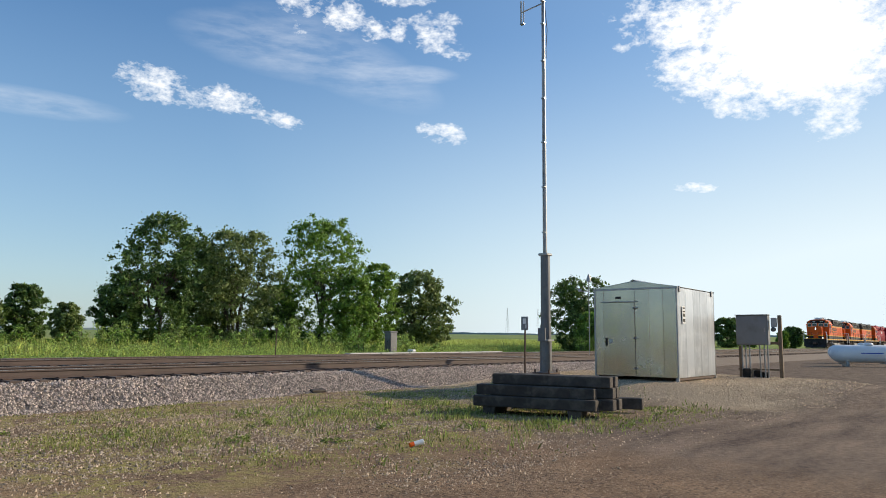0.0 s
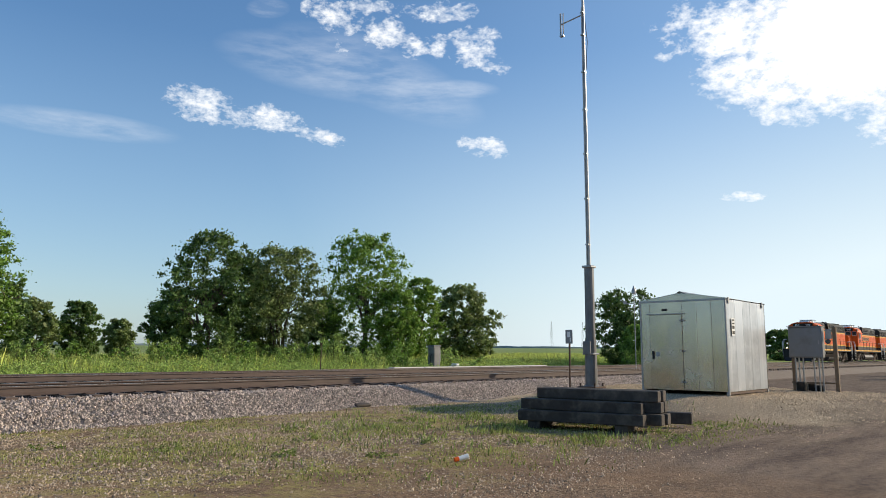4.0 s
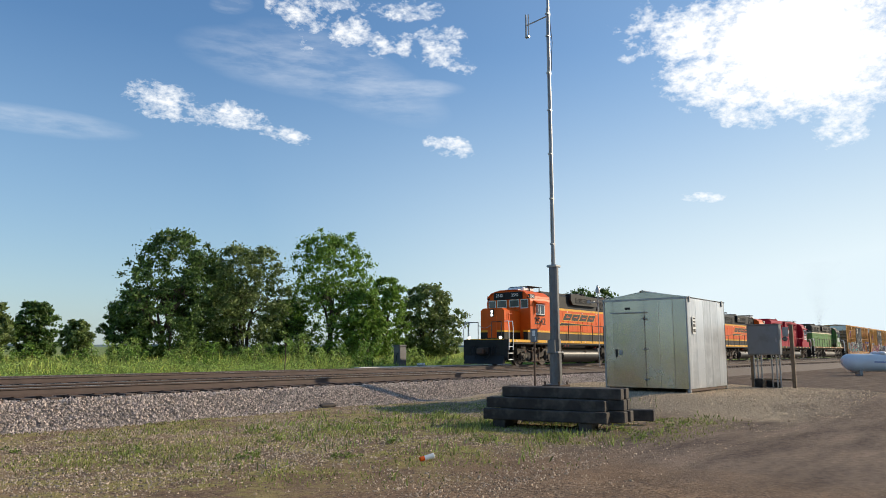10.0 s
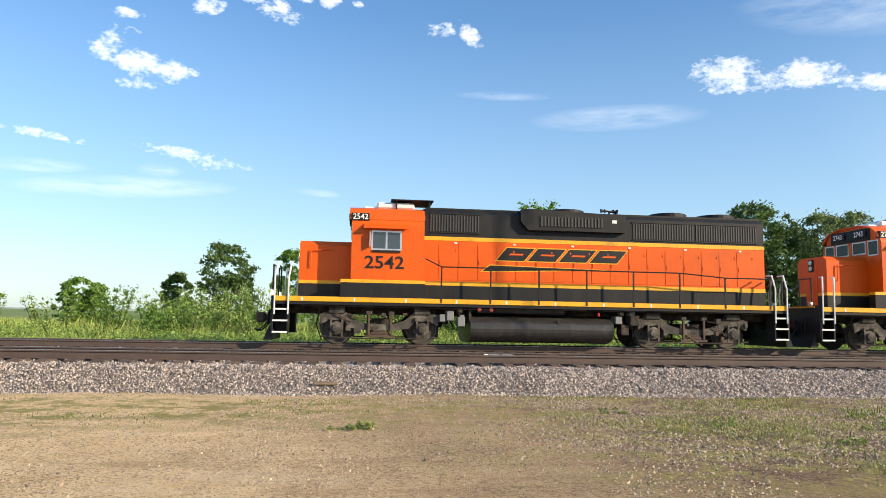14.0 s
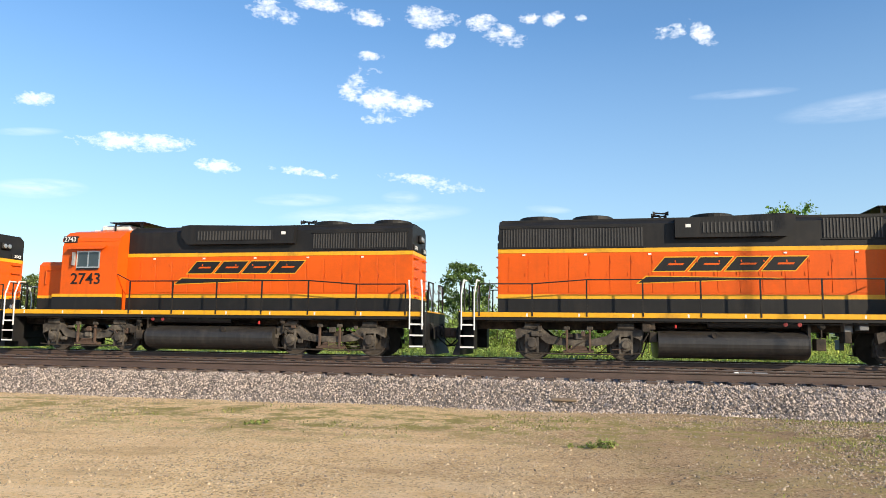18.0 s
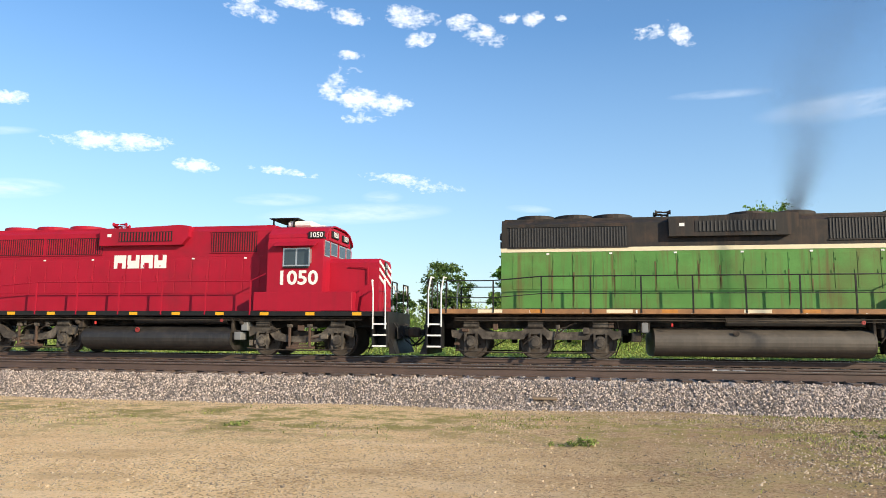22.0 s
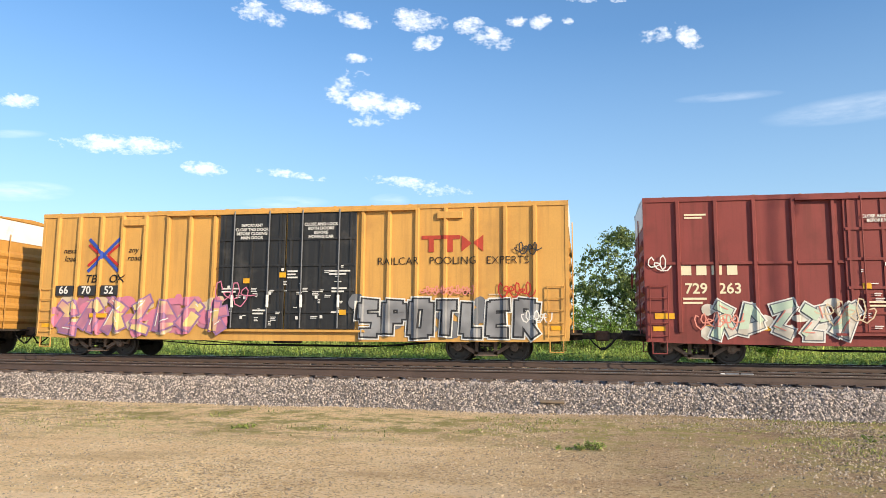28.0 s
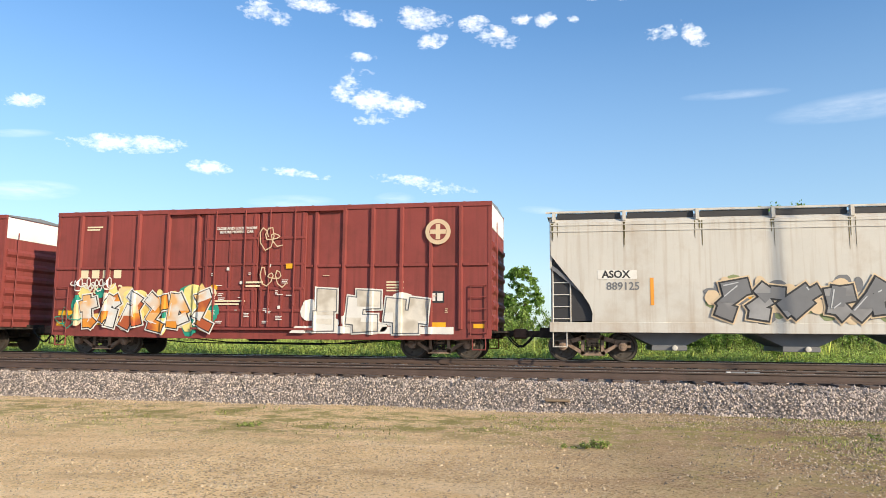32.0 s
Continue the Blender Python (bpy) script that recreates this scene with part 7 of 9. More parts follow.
GLYPHS = {
    "E": ((-0.75, -1, -0.75, 1), (-0.8, 0.85, 0.8, 0.9), (-0.8, 0, 0.5, 0.05), (-0.8, -0.85, 0.8, -0.85)), "F": ((-0.75, -1, -0.7, 1), (-0.8, 0.85, 0.85, 0.9), (-0.8, 0.05, 0.5, 0.1)),
    "H": ((-0.7, -1, -0.7, 1), (0.7, -1, 0.7, 1), (-0.7, 0, 0.7, 0.05)), "A": ((-0.75, -1, -0.2, 1), (0.75, -1, 0.2, 1), (-0.45, -0.25, 0.45, -0.2)),
    "S": ((0.75, 0.85, -0.7, 0.85), (-0.75, 0.9, -0.7, 0.0), (-0.75, 0.05, 0.75, 0.0), (0.75, 0.05, 0.7, -0.9), (0.75, -0.85, -0.75, -0.85)), "P": ((-0.7, -1, -0.7, 1), (-0.7, 0.85, 0.7, 0.85), (0.7, 0.9, 0.7, 0.0), (0.7, 0.05, -0.7, 0.0)),
    "O": ((-0.7, -0.9, -0.7, 0.9), (0.7, -0.9, 0.7, 0.9), (-0.75, 0.85, 0.75, 0.85), (-0.75, -0.85, 0.75, -0.85)), "T": ((-0.9, 0.85, 0.9, 0.85), (0, 0.9, 0, -1)), "I": ((0, -1, 0, 1), (-0.6, 0.88, 0.6, 0.88), (-0.6, -0.88, 0.6, -0.88)),
    "L": ((-0.6, 1, -0.6, -0.9), (-0.7, -0.85, 0.8, -0.85)), "R": ((-0.7, -1, -0.7, 1), (-0.7, 0.85, 0.7, 0.8), (0.7, 0.85, 0.6, 0.1), (0.65, 0.1, -0.6, 0.0), (-0.3, 0.0, 0.8, -1)),
    "C": ((0.8, 0.85, -0.6, 0.85), (-0.7, 0.95, -0.7, -0.95), (-0.7, -0.85, 0.8, -0.85)), "U": ((-0.7, 1, -0.7, -0.9), (0.7, 1, 0.7, -0.9), (-0.75, -0.85, 0.75, -0.85)),
    "N": ((-0.7, -1, -0.7, 1), (0.7, -1, 0.7, 1), (-0.65, 0.9, 0.65, -0.9)), "K": ((-0.7, -1, -0.7, 1), (-0.5, 0, 0.75, 1), (-0.4, 0.1, 0.8, -1)), "V": ((-0.75, 1, 0.0, -1), (0.75, 1, 0.0, -1)),
    "1": ((-0.9, -0.7, 0.2, 0.8), (0.2, 0.8, 0.9, 0.3), (0.0, -0.9, 0.5, 0.2)), "2": ((-0.8, 0.6, 0.8, 1.0), (0.6, 0.9, -0.5, -0.4), (-0.6, -0.5, 0.9, -0.9)), "3": ((-0.8, -1, 0.0, 0.3), (0.0, 0.3, 0.8, -0.8), (-0.6, 1.0, 0.7, 0.5), (0.7, 0.5, 0.1, 0.1)),
    "4": ((-0.9, 0.2, 0.9, 0.5), (-0.3, 1.0, 0.3, -1.0), (0.3, -0.9, 0.9, -0.4)), "5": ((-0.7, -0.9, -0.4, 0.9), (-0.4, 0.9, 0.8, -0.2), (0.8, -0.2, -0.3, -0.6)), "6": ((-0.9, 0.9, 0.3, 0.2), (0.3, 0.2, -0.6, -0.7), (-0.6, -0.7, 0.9, -1.0), (0.5, 0.9, 0.9, 0.1)),
    "W": ((-0.85, 1, -0.45, -1), (-0.45, -1, 0, 0.5), (0, 0.5, 0.45, -1), (0.45, -1, 0.85, 1)),
}


def limb_quad(ax, az, bx_, bz, wa, wb, grow=0.0):
    dx, dz = bx_ - ax, bz - az
    l = math.hypot(dx, dz) or 1
    ux, uz = dx / l, dz / l
    ax, az, bx_, bz = ax - ux * grow, az - uz * grow, bx_ + ux * grow, bz + uz * grow
    wa, wb = wa / 2 + grow, wb / 2 + grow
    return [(ax - uz * wa, az + ux * wa), (bx_ - uz * wb, bz + ux * wb), (bx_ + uz * wb, bz - ux * wb), (ax + uz * wa, az - ux * wa)]


def bubble(cx, cz, rx, rz, rng, n=12):
    return [(cx + math.cos(k * 6.283 / n) * rx * rng.uniform(0.9, 1.08), cz + math.sin(k * 6.283 / n) * rz * rng.uniform(0.9, 1.08)) for k in range(n)]


def spray(e, skin, word, x0, x1, z0, z1, low, high, line, halo=None, cloud=(), seed=1, heavy=0.40, lean=0.05, wild=0.0, gleam=None, edge=0.055):
    """A sprayed piece in layers: a cloud behind, a pale halo, the outline, two-tone letter strokes and thin gleams."""
    rng = random.Random(seed)
    n = len(word)
    step = (x1 - x0) / n
    zm, hh = (z0 + z1) / 2, (z1 - z0) / 2
    for q, mat in enumerate(cloud):
        paint_on(e, [bubble(x0 + rng.uniform(-0.02, 1.0) * (x1 - x0), zm + rng.uniform(-0.75, 0.85) * hh, rng.uniform(0.10, 0.34) * hh * 1.5, rng.uniform(0.10, 0.3) * hh * 1.5, rng) for _ in range(n * 4)], skin, 0.002 + 0.012 * q, mat)
    base = 0.004 + 0.012 * len(cloud)
    strokes = []
    for i, ch in enumerate(word):
        cx = x0 + (i + 0.5) * step
        ln = lean + wild * rng.uniform(-0.5, 0.5)
        sc = rng.uniform(0.88, 1.0)
        for a, b, c, d in GLYPHS[ch]:
            w = heavy * step * rng.uniform(0.85, 1.15)
            j = lambda: wild * rng.uniform(-0.3, 0.3)
            strokes.append((cx + (a * 0.80 + ln * b + j()) * step * 0.5, zm + (b * sc + j()) * (hh - w * 0.45), cx + (c * 0.80 + ln * d + j()) * step * 0.5, zm + (d * sc + j()) * (hh - w * 0.45), w * rng.uniform(0.8, 1.0 + wild), w * rng.uniform(0.8, 1.0 + wild)))
    if halo is not None:
        paint_on(e, [limb_quad(*q, edge + 0.04) for q in strokes], skin, base, halo)
    paint_on(e, [limb_quad(*q, edge) for q in strokes], skin, base + 0.012, line)
    fills = [limb_quad(*q) for q in strokes]
    lows, highs = [], []
    for q in fills:
        cut = zm + hh * rng.uniform(-0.5, 0.45)
        a, b = clipped(q, z0 - 2, cut, 1), clipped(q, cut, z1 + 2, 1)
        if rng.random() < 0.25:
            a, b = b, a
        if a:
            lows.append(a)
        if b:
            highs.append(b)
    paint_on(e, lows, skin, base + 0.024, low)
    paint_on(e, highs, skin, base + 0.031, high)
    if gleam is not None:
        g = []
        for ax, az, bx_, bz, wa, wb in strokes:
            if rng.random() < 0.7:
                k, m = rng.uniform(0.05, 0.4), rng.uniform(0.5, 0.95)
                o = wa * 0.28
                g.append(limb_quad(ax + (bx_ - ax) * k - o, az + (bz - az) * k + o, ax + (bx_ - ax) * m - o, az + (bz - az) * m + o, 0.035, 0.03))
        paint_on(e, g, skin, base + 0.040, gleam)


def curl(cx, cz, pts, w, skin, e, mats):
    """A curling sprayed ornament, mirrored about its middle: pale bands with a darker core."""
    for d, (mat, ww) in enumerate(mats):
        polys = []
        for sg in (-1, 1):
            for (a, b), (c, f) in zip(pts, pts[1:]):
                polys.append(limb_quad(cx + sg * a, cz + b, cx + sg * c, cz + f, w * ww, w * ww, 0.01))
        paint_on(e, polys, skin, 0.003 + 0.012 * d, mat)


def boxcar(u0, u1, x0, x1, trucks, paint, doors, ribs, label, top=4.86, w=1.60, style="ochre", floor=0.92, belts=()):
    L = u1 - u0
    e = vehicle("boxcar", label, "boxcar", u0, u1, False)
    zb, zt = 0.66, top
    t = 0.06
    for s in (-1, 1):
        part("side_wall", bx(x0, x1, *sorted((s * (w - t), s * w)), floor - 0.05, zt - 0.10), paint, e)
        part("side_sill", pr([(x0, floor), (x1, floor), (x1, floor - 0.28), (x1 - 1.0, floor - 0.32), (doors[-1] + 0.4, zb - 0.10), (doors[0] - 0.4, zb - 0.10), (x0 + 1.0, floor - 0.32), (x0, floor - 0.28)], "y", *sorted((s * (w + 0.012), s * (w - 0.05)))), paint, e)
        part("top_chord", bx(x0 - 0.02, x1 + 0.02, *sorted((s * (w + 0.035), s * (w - 0.06))), zt - 0.14, zt), paint, e)
        part("corner_post", bx(x0 - 0.015, x0 + 0.09, *sorted((s * (w + 0.018), s * (w - 0.06))), floor - 0.2, zt - 0.12), paint, e)
        part("corner_post", bx(x1 - 0.09, x1 + 0.015, *sorted((s * (w + 0.018), s * (w - 0.06))), floor - 0.2, zt - 0.12), paint, e)
        for x in ribs:
            y0, y1 = s * w, s * (w + RIB)
            part("side_rib", pr([(x - 0.075, y0), (x - 0.04, y1), (x + 0.04, y1), (x + 0.075, y0)], "z", floor, zt - 0.13), paint, e)
        spans = sorted([x0, *ribs, x1])
        for zz in belts:
            for xa, xb in zip(spans, spans[1:]):
                if not (xa >= doors[0] - 0.15 and xb <= doors[-1] + 0.15):
                    part("belt_rail", bx(xa + 0.07, xb - 0.07, *sorted((s * w, s * (w + 0.06))), zz - 0.04, zz + 0.04, bevel=0.008), paint, e)
        # doors: panels with bars, tracks above and below
        dm = DOORB if style == "ochre" else paint
        for xa, xb in zip(doors, doors[1:]):
            d = part("door", bx(xa + 0.03, xb - 0.03, *sorted((s * (w + 0.012), s * (w + 0.085))), floor + 0.02, zt - 0.20, bevel=0.008), dm, e, "black sliding door with lock bars" if style == "ochre" else "wide ribbed sliding door")
            for z in (floor + 0.55, floor + 1.25, floor + 2.05, floor + 2.9):
                part("door_rib", bx(xa + 0.06, xb - 0.06, *sorted((s * (w + 0.085), s * (w + 0.125))), z - 0.04, z + 0.04, bevel=0.008), dm, d)
            for k in (0.08, 0.5, 0.92):
                xx = xa + (xb - xa) * k
                part("door_post", bx(xx - 0.035, xx + 0.035, *sorted((s * (w + 0.085), s * (w + 0.12))), floor + 0.04, zt - 0.22), dm, d)
            for k in (0.24, 0.76):
                xx = xa + (xb - xa) * k
                part("lock_bar", tube(bmesh.new(), (xx, s * (w + 0.15), floor + 0.05), (xx, s * (w + 0.15), zt - 0.1), 0.022, 8), SLATE if style == "ochre" else paint, d)
                part("lock_handle", bx(xx - 0.02, xx + 0.05, *sorted((s * (w + 0.12), s * (w + 0.19))), floor + 0.7, floor + 1.1, bevel=0.008), WHITE if style == "ochre" else paint, d)
                part("lock_plate", bx(xx - 0.12, xx + 0.12, *sorted((s * (w + 0.085), s * (w + 0.10))), floor + 0.82, floor + 1.18), BLACK if style == "ochre" else dm, d)
        part("door_track", bx(doors[0] - (1.9 if style == "ochre" else 1.2), doors[-1] + (1.9 if style == "ochre" else 1.2), *sorted((s * w, s * (w + 0.14))), zt - 0.19, zt - 0.13), paint, e)
        part("door_track", bx(doors[0] - 0.3, doors[-1] + 0.3, *sorted((s * w, s * (w + 0.14))), floor - 0.07, floor), paint, e)
        # ladders and grab irons at the corners
        for xa in (x0 + 0.12, x1 - 0.62):
            ld = part("ladder", tube(bmesh.new(), (xa, s * (w + 0.09), floor - 0.2), (xa, s * (w + 0.09), floor + 1.35), 0.016, 6), paint, e)
            part("ladder_rail", tube(bmesh.new(), (xa + 0.5, s * (w + 0.09), floor - 0.2), (xa + 0.5, s * (w + 0.09), floor + 1.35), 0.016, 6), paint, ld)
            for z in np.arange(floor - 0.1, floor + 1.36, 0.36):
                part("rung", pipe(bmesh.new(), [(xa, s * (w + 0.02), z), (xa, s * (w + 0.09), z), (xa + 0.5, s * (w + 0.09), z), (xa + 0.5, s * (w + 0.02), z)], 0.013, 6), paint, ld)
            part("stirrup", pipe(bmesh.new(), [(xa + 0.05, s * w, floor - 0.25), (xa + 0.05, s * w, floor - 0.62), (xa + 0.45, s * w, floor - 0.62), (xa + 0.45, s * w, floor - 0.25)], 0.018, 6), paint, e)
            part("reflector", bx(xa + 0.08, xa + 0.42, *sorted((s * (w + 0.012), s * (w + 0.018))), floor + 0.03, floor + 0.16), YELLOW, e)
        part("brake_rigging", pipe(bmesh.new(), [(trucks[0] + 1.2, s * 1.3, 0.62), (doors[0] - 0.6, s * 1.3, 0.42), (doors[0] - 0.4, s * 1.3, 0.42), (doors[-1] + 0.4, s * 1.3, 0.40), (trucks[1] - 1.2, s * 1.3, 0.62)], 0.02, 6), BLACK, e)
    # ends with horizontal corrugations, roof with seams
    for xa, s in ((x0, -1), (x1, 1)):
        end_mat = ENDDIRT if style == "ochre" and s < 0 else paint
        en = part("end_wall", bx(*sorted((xa, xa - s * t)), -w + t, w - t, floor - 0.05, zt - 0.06), end_mat, e)
        k = 0
        z = floor + 0.30
        while z < zt - (0.98 if style != "ochre2" else 0.3):
            prof = [(z - 0.15, xa), (z - 0.05, xa + s * 0.075), (z + 0.05, xa + s * 0.075), (z + 0.15, xa)]
            part("end_rib", pr([(q, zz) for zz, q in prof], "y", -w + 0.12, w - 0.12), end_mat, en)
            z += 0.46
        part("end_top", bx(*sorted((xa, xa + s * 0.02)), -w + 0.06, w - 0.06, zt - 0.82, zt - 0.08), WHITE if style != "ochre2" else paint, en, "white upper end panel")
        if s < 0:
            ring = [(xa - 0.2, 0.9 + math.cos(q * 0.5236) * 0.26, 2.6 + math.sin(q * 0.5236) * 0.26) for q in range(13)]
            part("brake_wheel", pipe(bmesh.new(), [*ring, (xa - 0.2, 0.64, 2.6), (xa - 0.2, 0.9, 2.34)], 0.018, 6), paint, en)
        part("end_ladder", pipe(bmesh.new(), [(xa + s * 0.12, -1.1, floor - 0.1), (xa + s * 0.12, -1.1, zt - 0.6)], 0.018, 6), paint, en)
        part("end_platform", bx(*sorted((xa + s * 0.05, xa + s * 0.40)), -1.3, 1.3, floor - 0.10, floor - 0.05), UNDER, en)
        coupler(e, 0.0 if s < 0 else L, -s, 0.80)
        part("draft_sill", bx(*sorted((xa - s * 0.3, 0.62 if s < 0 else L - 0.62)), -0.28, 0.28, 0.66, 0.98), UNDER, e)
    part("roof", pr([(-w, zt - 0.04), (w, zt - 0.04), (w, zt), (0, zt + 0.10), (-w, zt)], "x", x0, x1), paint if style == "ochre" else GALV, e)
    for x in np.arange(x0 + 0.6, x1, 1.25):
        part("roof_seam", pr([(-w + 0.02, zt + 0.005), (0, zt + 0.102), (w - 0.02, zt + 0.005), (w - 0.02, zt + 0.03), (0, zt + 0.13), (-w + 0.02, zt + 0.03)], "x", x - 0.03, x + 0.03), paint if style == "ochre" else GALV, e)
    part("floor", bx(x0, x1, -w + t, w - t, floor - 0.12, floor - 0.02), UNDER, e)
    part("centre_sill", bx(x0 + 0.3, x1 - 0.3, -0.25, 0.25, 0.55, floor - 0.12), UNDER, e)
    part("brake_tank", tube(bmesh.new(), ((x0 + x1) / 2 - 0.6, -0.85, 0.68), ((x0 + x1) / 2 + 0.3, -0.85, 0.68), 0.2, 14), UNDER, e)
    for xx in (doors[0] + 0.4, doors[-1] - 0.2):
        part("cross_bearer", bx(xx - 0.08, xx + 0.08, -1.4, 1.4, 0.55, floor - 0.1), UNDER, e)
    for c in trucks:
        part("bolster", bx(c - 0.2, c + 0.2, -1.3, 1.3, 0.68, floor - 0.1), UNDER, e)
        freight_truck(e, c, 0.43, False)
    return e


def print_lines(e, x, z, w, n, y, mat, h=0.055, gap=0.10):
    for i in range(n):
        part("print_bar", bx(x, x + w * (1.0 if i % 2 == 0 else 0.82), *sorted((y, y * 1.004)), z - i * gap, z - i * gap + h), mat, e)


def small_labels(e, xa, xb, za, zb, y, n, mat, seed):
    """Small stencilled notes and stickers as plain bars, and a few yellow plates among them."""
    rng = random.Random(seed)
    for i in range(n):
        x, z = rng.uniform(xa, xb), rng.uniform(za, zb)
        if i % 12 == 11:
            part("sticker", bx(x, x + 0.22, y - 0.004, y, z, z + 0.16), YELLOW, e, "small yellow plate")
        elif i % 5 == 4:
            part("sticker", bx(x, x + 0.09, y - 0.004, y, z, z + 0.10), mat, e)
        else:
            print_lines(e, x, z, rng.uniform(0.07, 0.24), rng.randint(1, 3), y, mat, 0.024, 0.05)


PINK = material("pink_spray", (0.62, 0.20, 0.30), 0.6, vary=0.1, bump=0)
LILAC = material("lilac_spray", (0.30, 0.16, 0.32), 0.6, vary=0.1, bump=0)
LEMON = material("pale_yellow_spray", (0.78, 0.66, 0.24), 0.6, vary=0.1, bump=0)
SILVER = material("silver_spray", (0.50, 0.51, 0.53), 0.45, metal=0.3, vary=0.1, bump=0)
CHALK = material("white_spray", (0.72, 0.70, 0.66), 0.6, vary=0.08, bump=0)
AQUA = material("turquoise_spray", (0.12, 0.46, 0.46), 0.6, vary=0.1, bump=0)
SALMON = material("salmon_spray", (0.70, 0.26, 0.20), 0.6, vary=0.1, bump=0)
AMBER = material("amber_spray", (0.72, 0.30, 0.03), 0.6, vary=0.1, bump=0)
# black of the sprayed letters, also paints shade on the hopper
INK = material("black_spray_and_shade", (0.03, 0.03, 0.034), 0.6, vary=0.1, bump=0)
SAND = material("sand_spray", (0.62, 0.48, 0.32), 0.6, vary=0.1, bump=0)
MOSS = material("moss_green_spray", (0.22, 0.26, 0.12), 0.6, vary=0.1, bump=0)


def faded(name, a, b, scale=1.1):
    """Two spray colours that fade into one another in soft clouds."""
    m = material(name, a, 0.6, vary=0.12, scale=3, bump=0)
    nt = m.node_tree
    bs = nt.nodes["Principled BSDF"]
    col = bs.inputs["Base Color"].links[0].from_socket
    nz = nt.nodes.new("ShaderNodeTexNoise")
    nt.links.new(nt.nodes.new("ShaderNodeTexCoord").outputs["Object"], nz.inputs["Vector"])
    nz.inputs["Scale"].default_value = scale
    mr = nt.nodes.new("ShaderNodeMapRange")
    nt.links.new(nz.outputs[0], mr.inputs[0])
    mr.inputs[1].default_value, mr.inputs[2].default_value = 0.42, 0.60
    mx = nt.nodes.new("ShaderNodeMix")
    mx.data_type = "RGBA"
    nt.links.new(mr.outputs[0], mx.inputs[0])
    nt.links.new(col, mx.inputs[6])
    mx.inputs[7].default_value = (*b, 1)
    nt.links.new(mx.outputs[2], bs.inputs["Base Color"])
    return m


FADE_A = faded("turquoise_to_salmon_spray", (0.13, 0.42, 0.41), (0.60, 0.30, 0.24))
FADE_B = faded("salmon_to_pale_spray", (0.62, 0.27, 0.21), (0.30, 0.50, 0.47))
FADE_C = faded("pink_to_lilac_spray", (0.58, 0.22, 0.30), (0.34, 0.15, 0.24))
FADE_D = faded("yellow_to_pink_spray", (0.70, 0.54, 0.22), (0.60, 0.26, 0.28))
FADE_E = faded("grey_to_slate_spray", (0.30, 0.30, 0.31), (0.17, 0.17, 0.18))
FADE_F = faded("off_white_to_sand_spray", (0.66, 0.62, 0.55), (0.48, 0.43, 0.36), 2.0)
FADE_G = faded("yellow_to_white_spray", (0.72, 0.50, 0.14), (0.66, 0.60, 0.46))
FADE_H = faded("amber_to_rust_spray", (0.70, 0.27, 0.03), (0.40, 0.09, 0.03), 1.6)
FADE_SKY = faded("white_to_pale_blue_spray", (0.66, 0.66, 0.64), (0.70, 0.40, 0.16), 1.4)
MAUVE = material("mauve_spray", (0.26, 0.19, 0.30), 0.6, vary=0.15, bump=0)
MINT = material("pale_mint_spray", (0.50, 0.60, 0.46), 0.6, vary=0.1, bump=0)
TEAL = material("green_spray", (0.02, 0.28, 0.20), 0.6, vary=0.1, bump=0)
SLATE = material("slate_grey_spray", (0.16, 0.165, 0.18), 0.6, vary=0.1, bump=0)


def wrap(ob, skin):
    """Lays painted lettering on the ribs and sheets of a car side."""
    bm = bmesh.new()
    bm.from_mesh(ob.data)
    xs = [v.co.x for v in bm.verts]
    mid = sum(v.co.y for v in bm.verts) / len(bm.verts)
    for x, _ in skin:
        if min(xs) < x < max(xs):
            bmesh.ops.bisect_plane(bm, geom=list(bm.verts) + list(bm.edges) + list(bm.faces), plane_co=(x, 0, 0), plane_no=(1, 0, 0))
    px, py = zip(*skin)
    for v in bm.verts:
        v.co.y += -mid - float(np.interp(v.co.x, px, py)) - 0.006
    bm.to_mesh(ob.data)
    bm.free()


def cross_emblem(e, x, z, skin):
    """A blue cross with red arrows in its notches, as plain bars."""
    for sg in (1, -1):
        paint_on(e, [limb_quad(x - 0.58, z + sg * 0.56, x + 0.58, z - sg * 0.56, 0.11, 0.11)], skin, 0.004 + 0.002 * sg, BLUEP)
        for q in (1, -1):
            paint_on(e, [limb_quad(x - q * 0.58, z + sg * 0.36, x - q * 0.16, z + sg * 0.02, 0.09, 0.09)], skin, 0.010 + 0.001 * (sg + q), REDP)


FADERED = material("faded_red_print", (0.42, 0.05, 0.025), 0.6, vary=0.2, scale=3, bump=0)


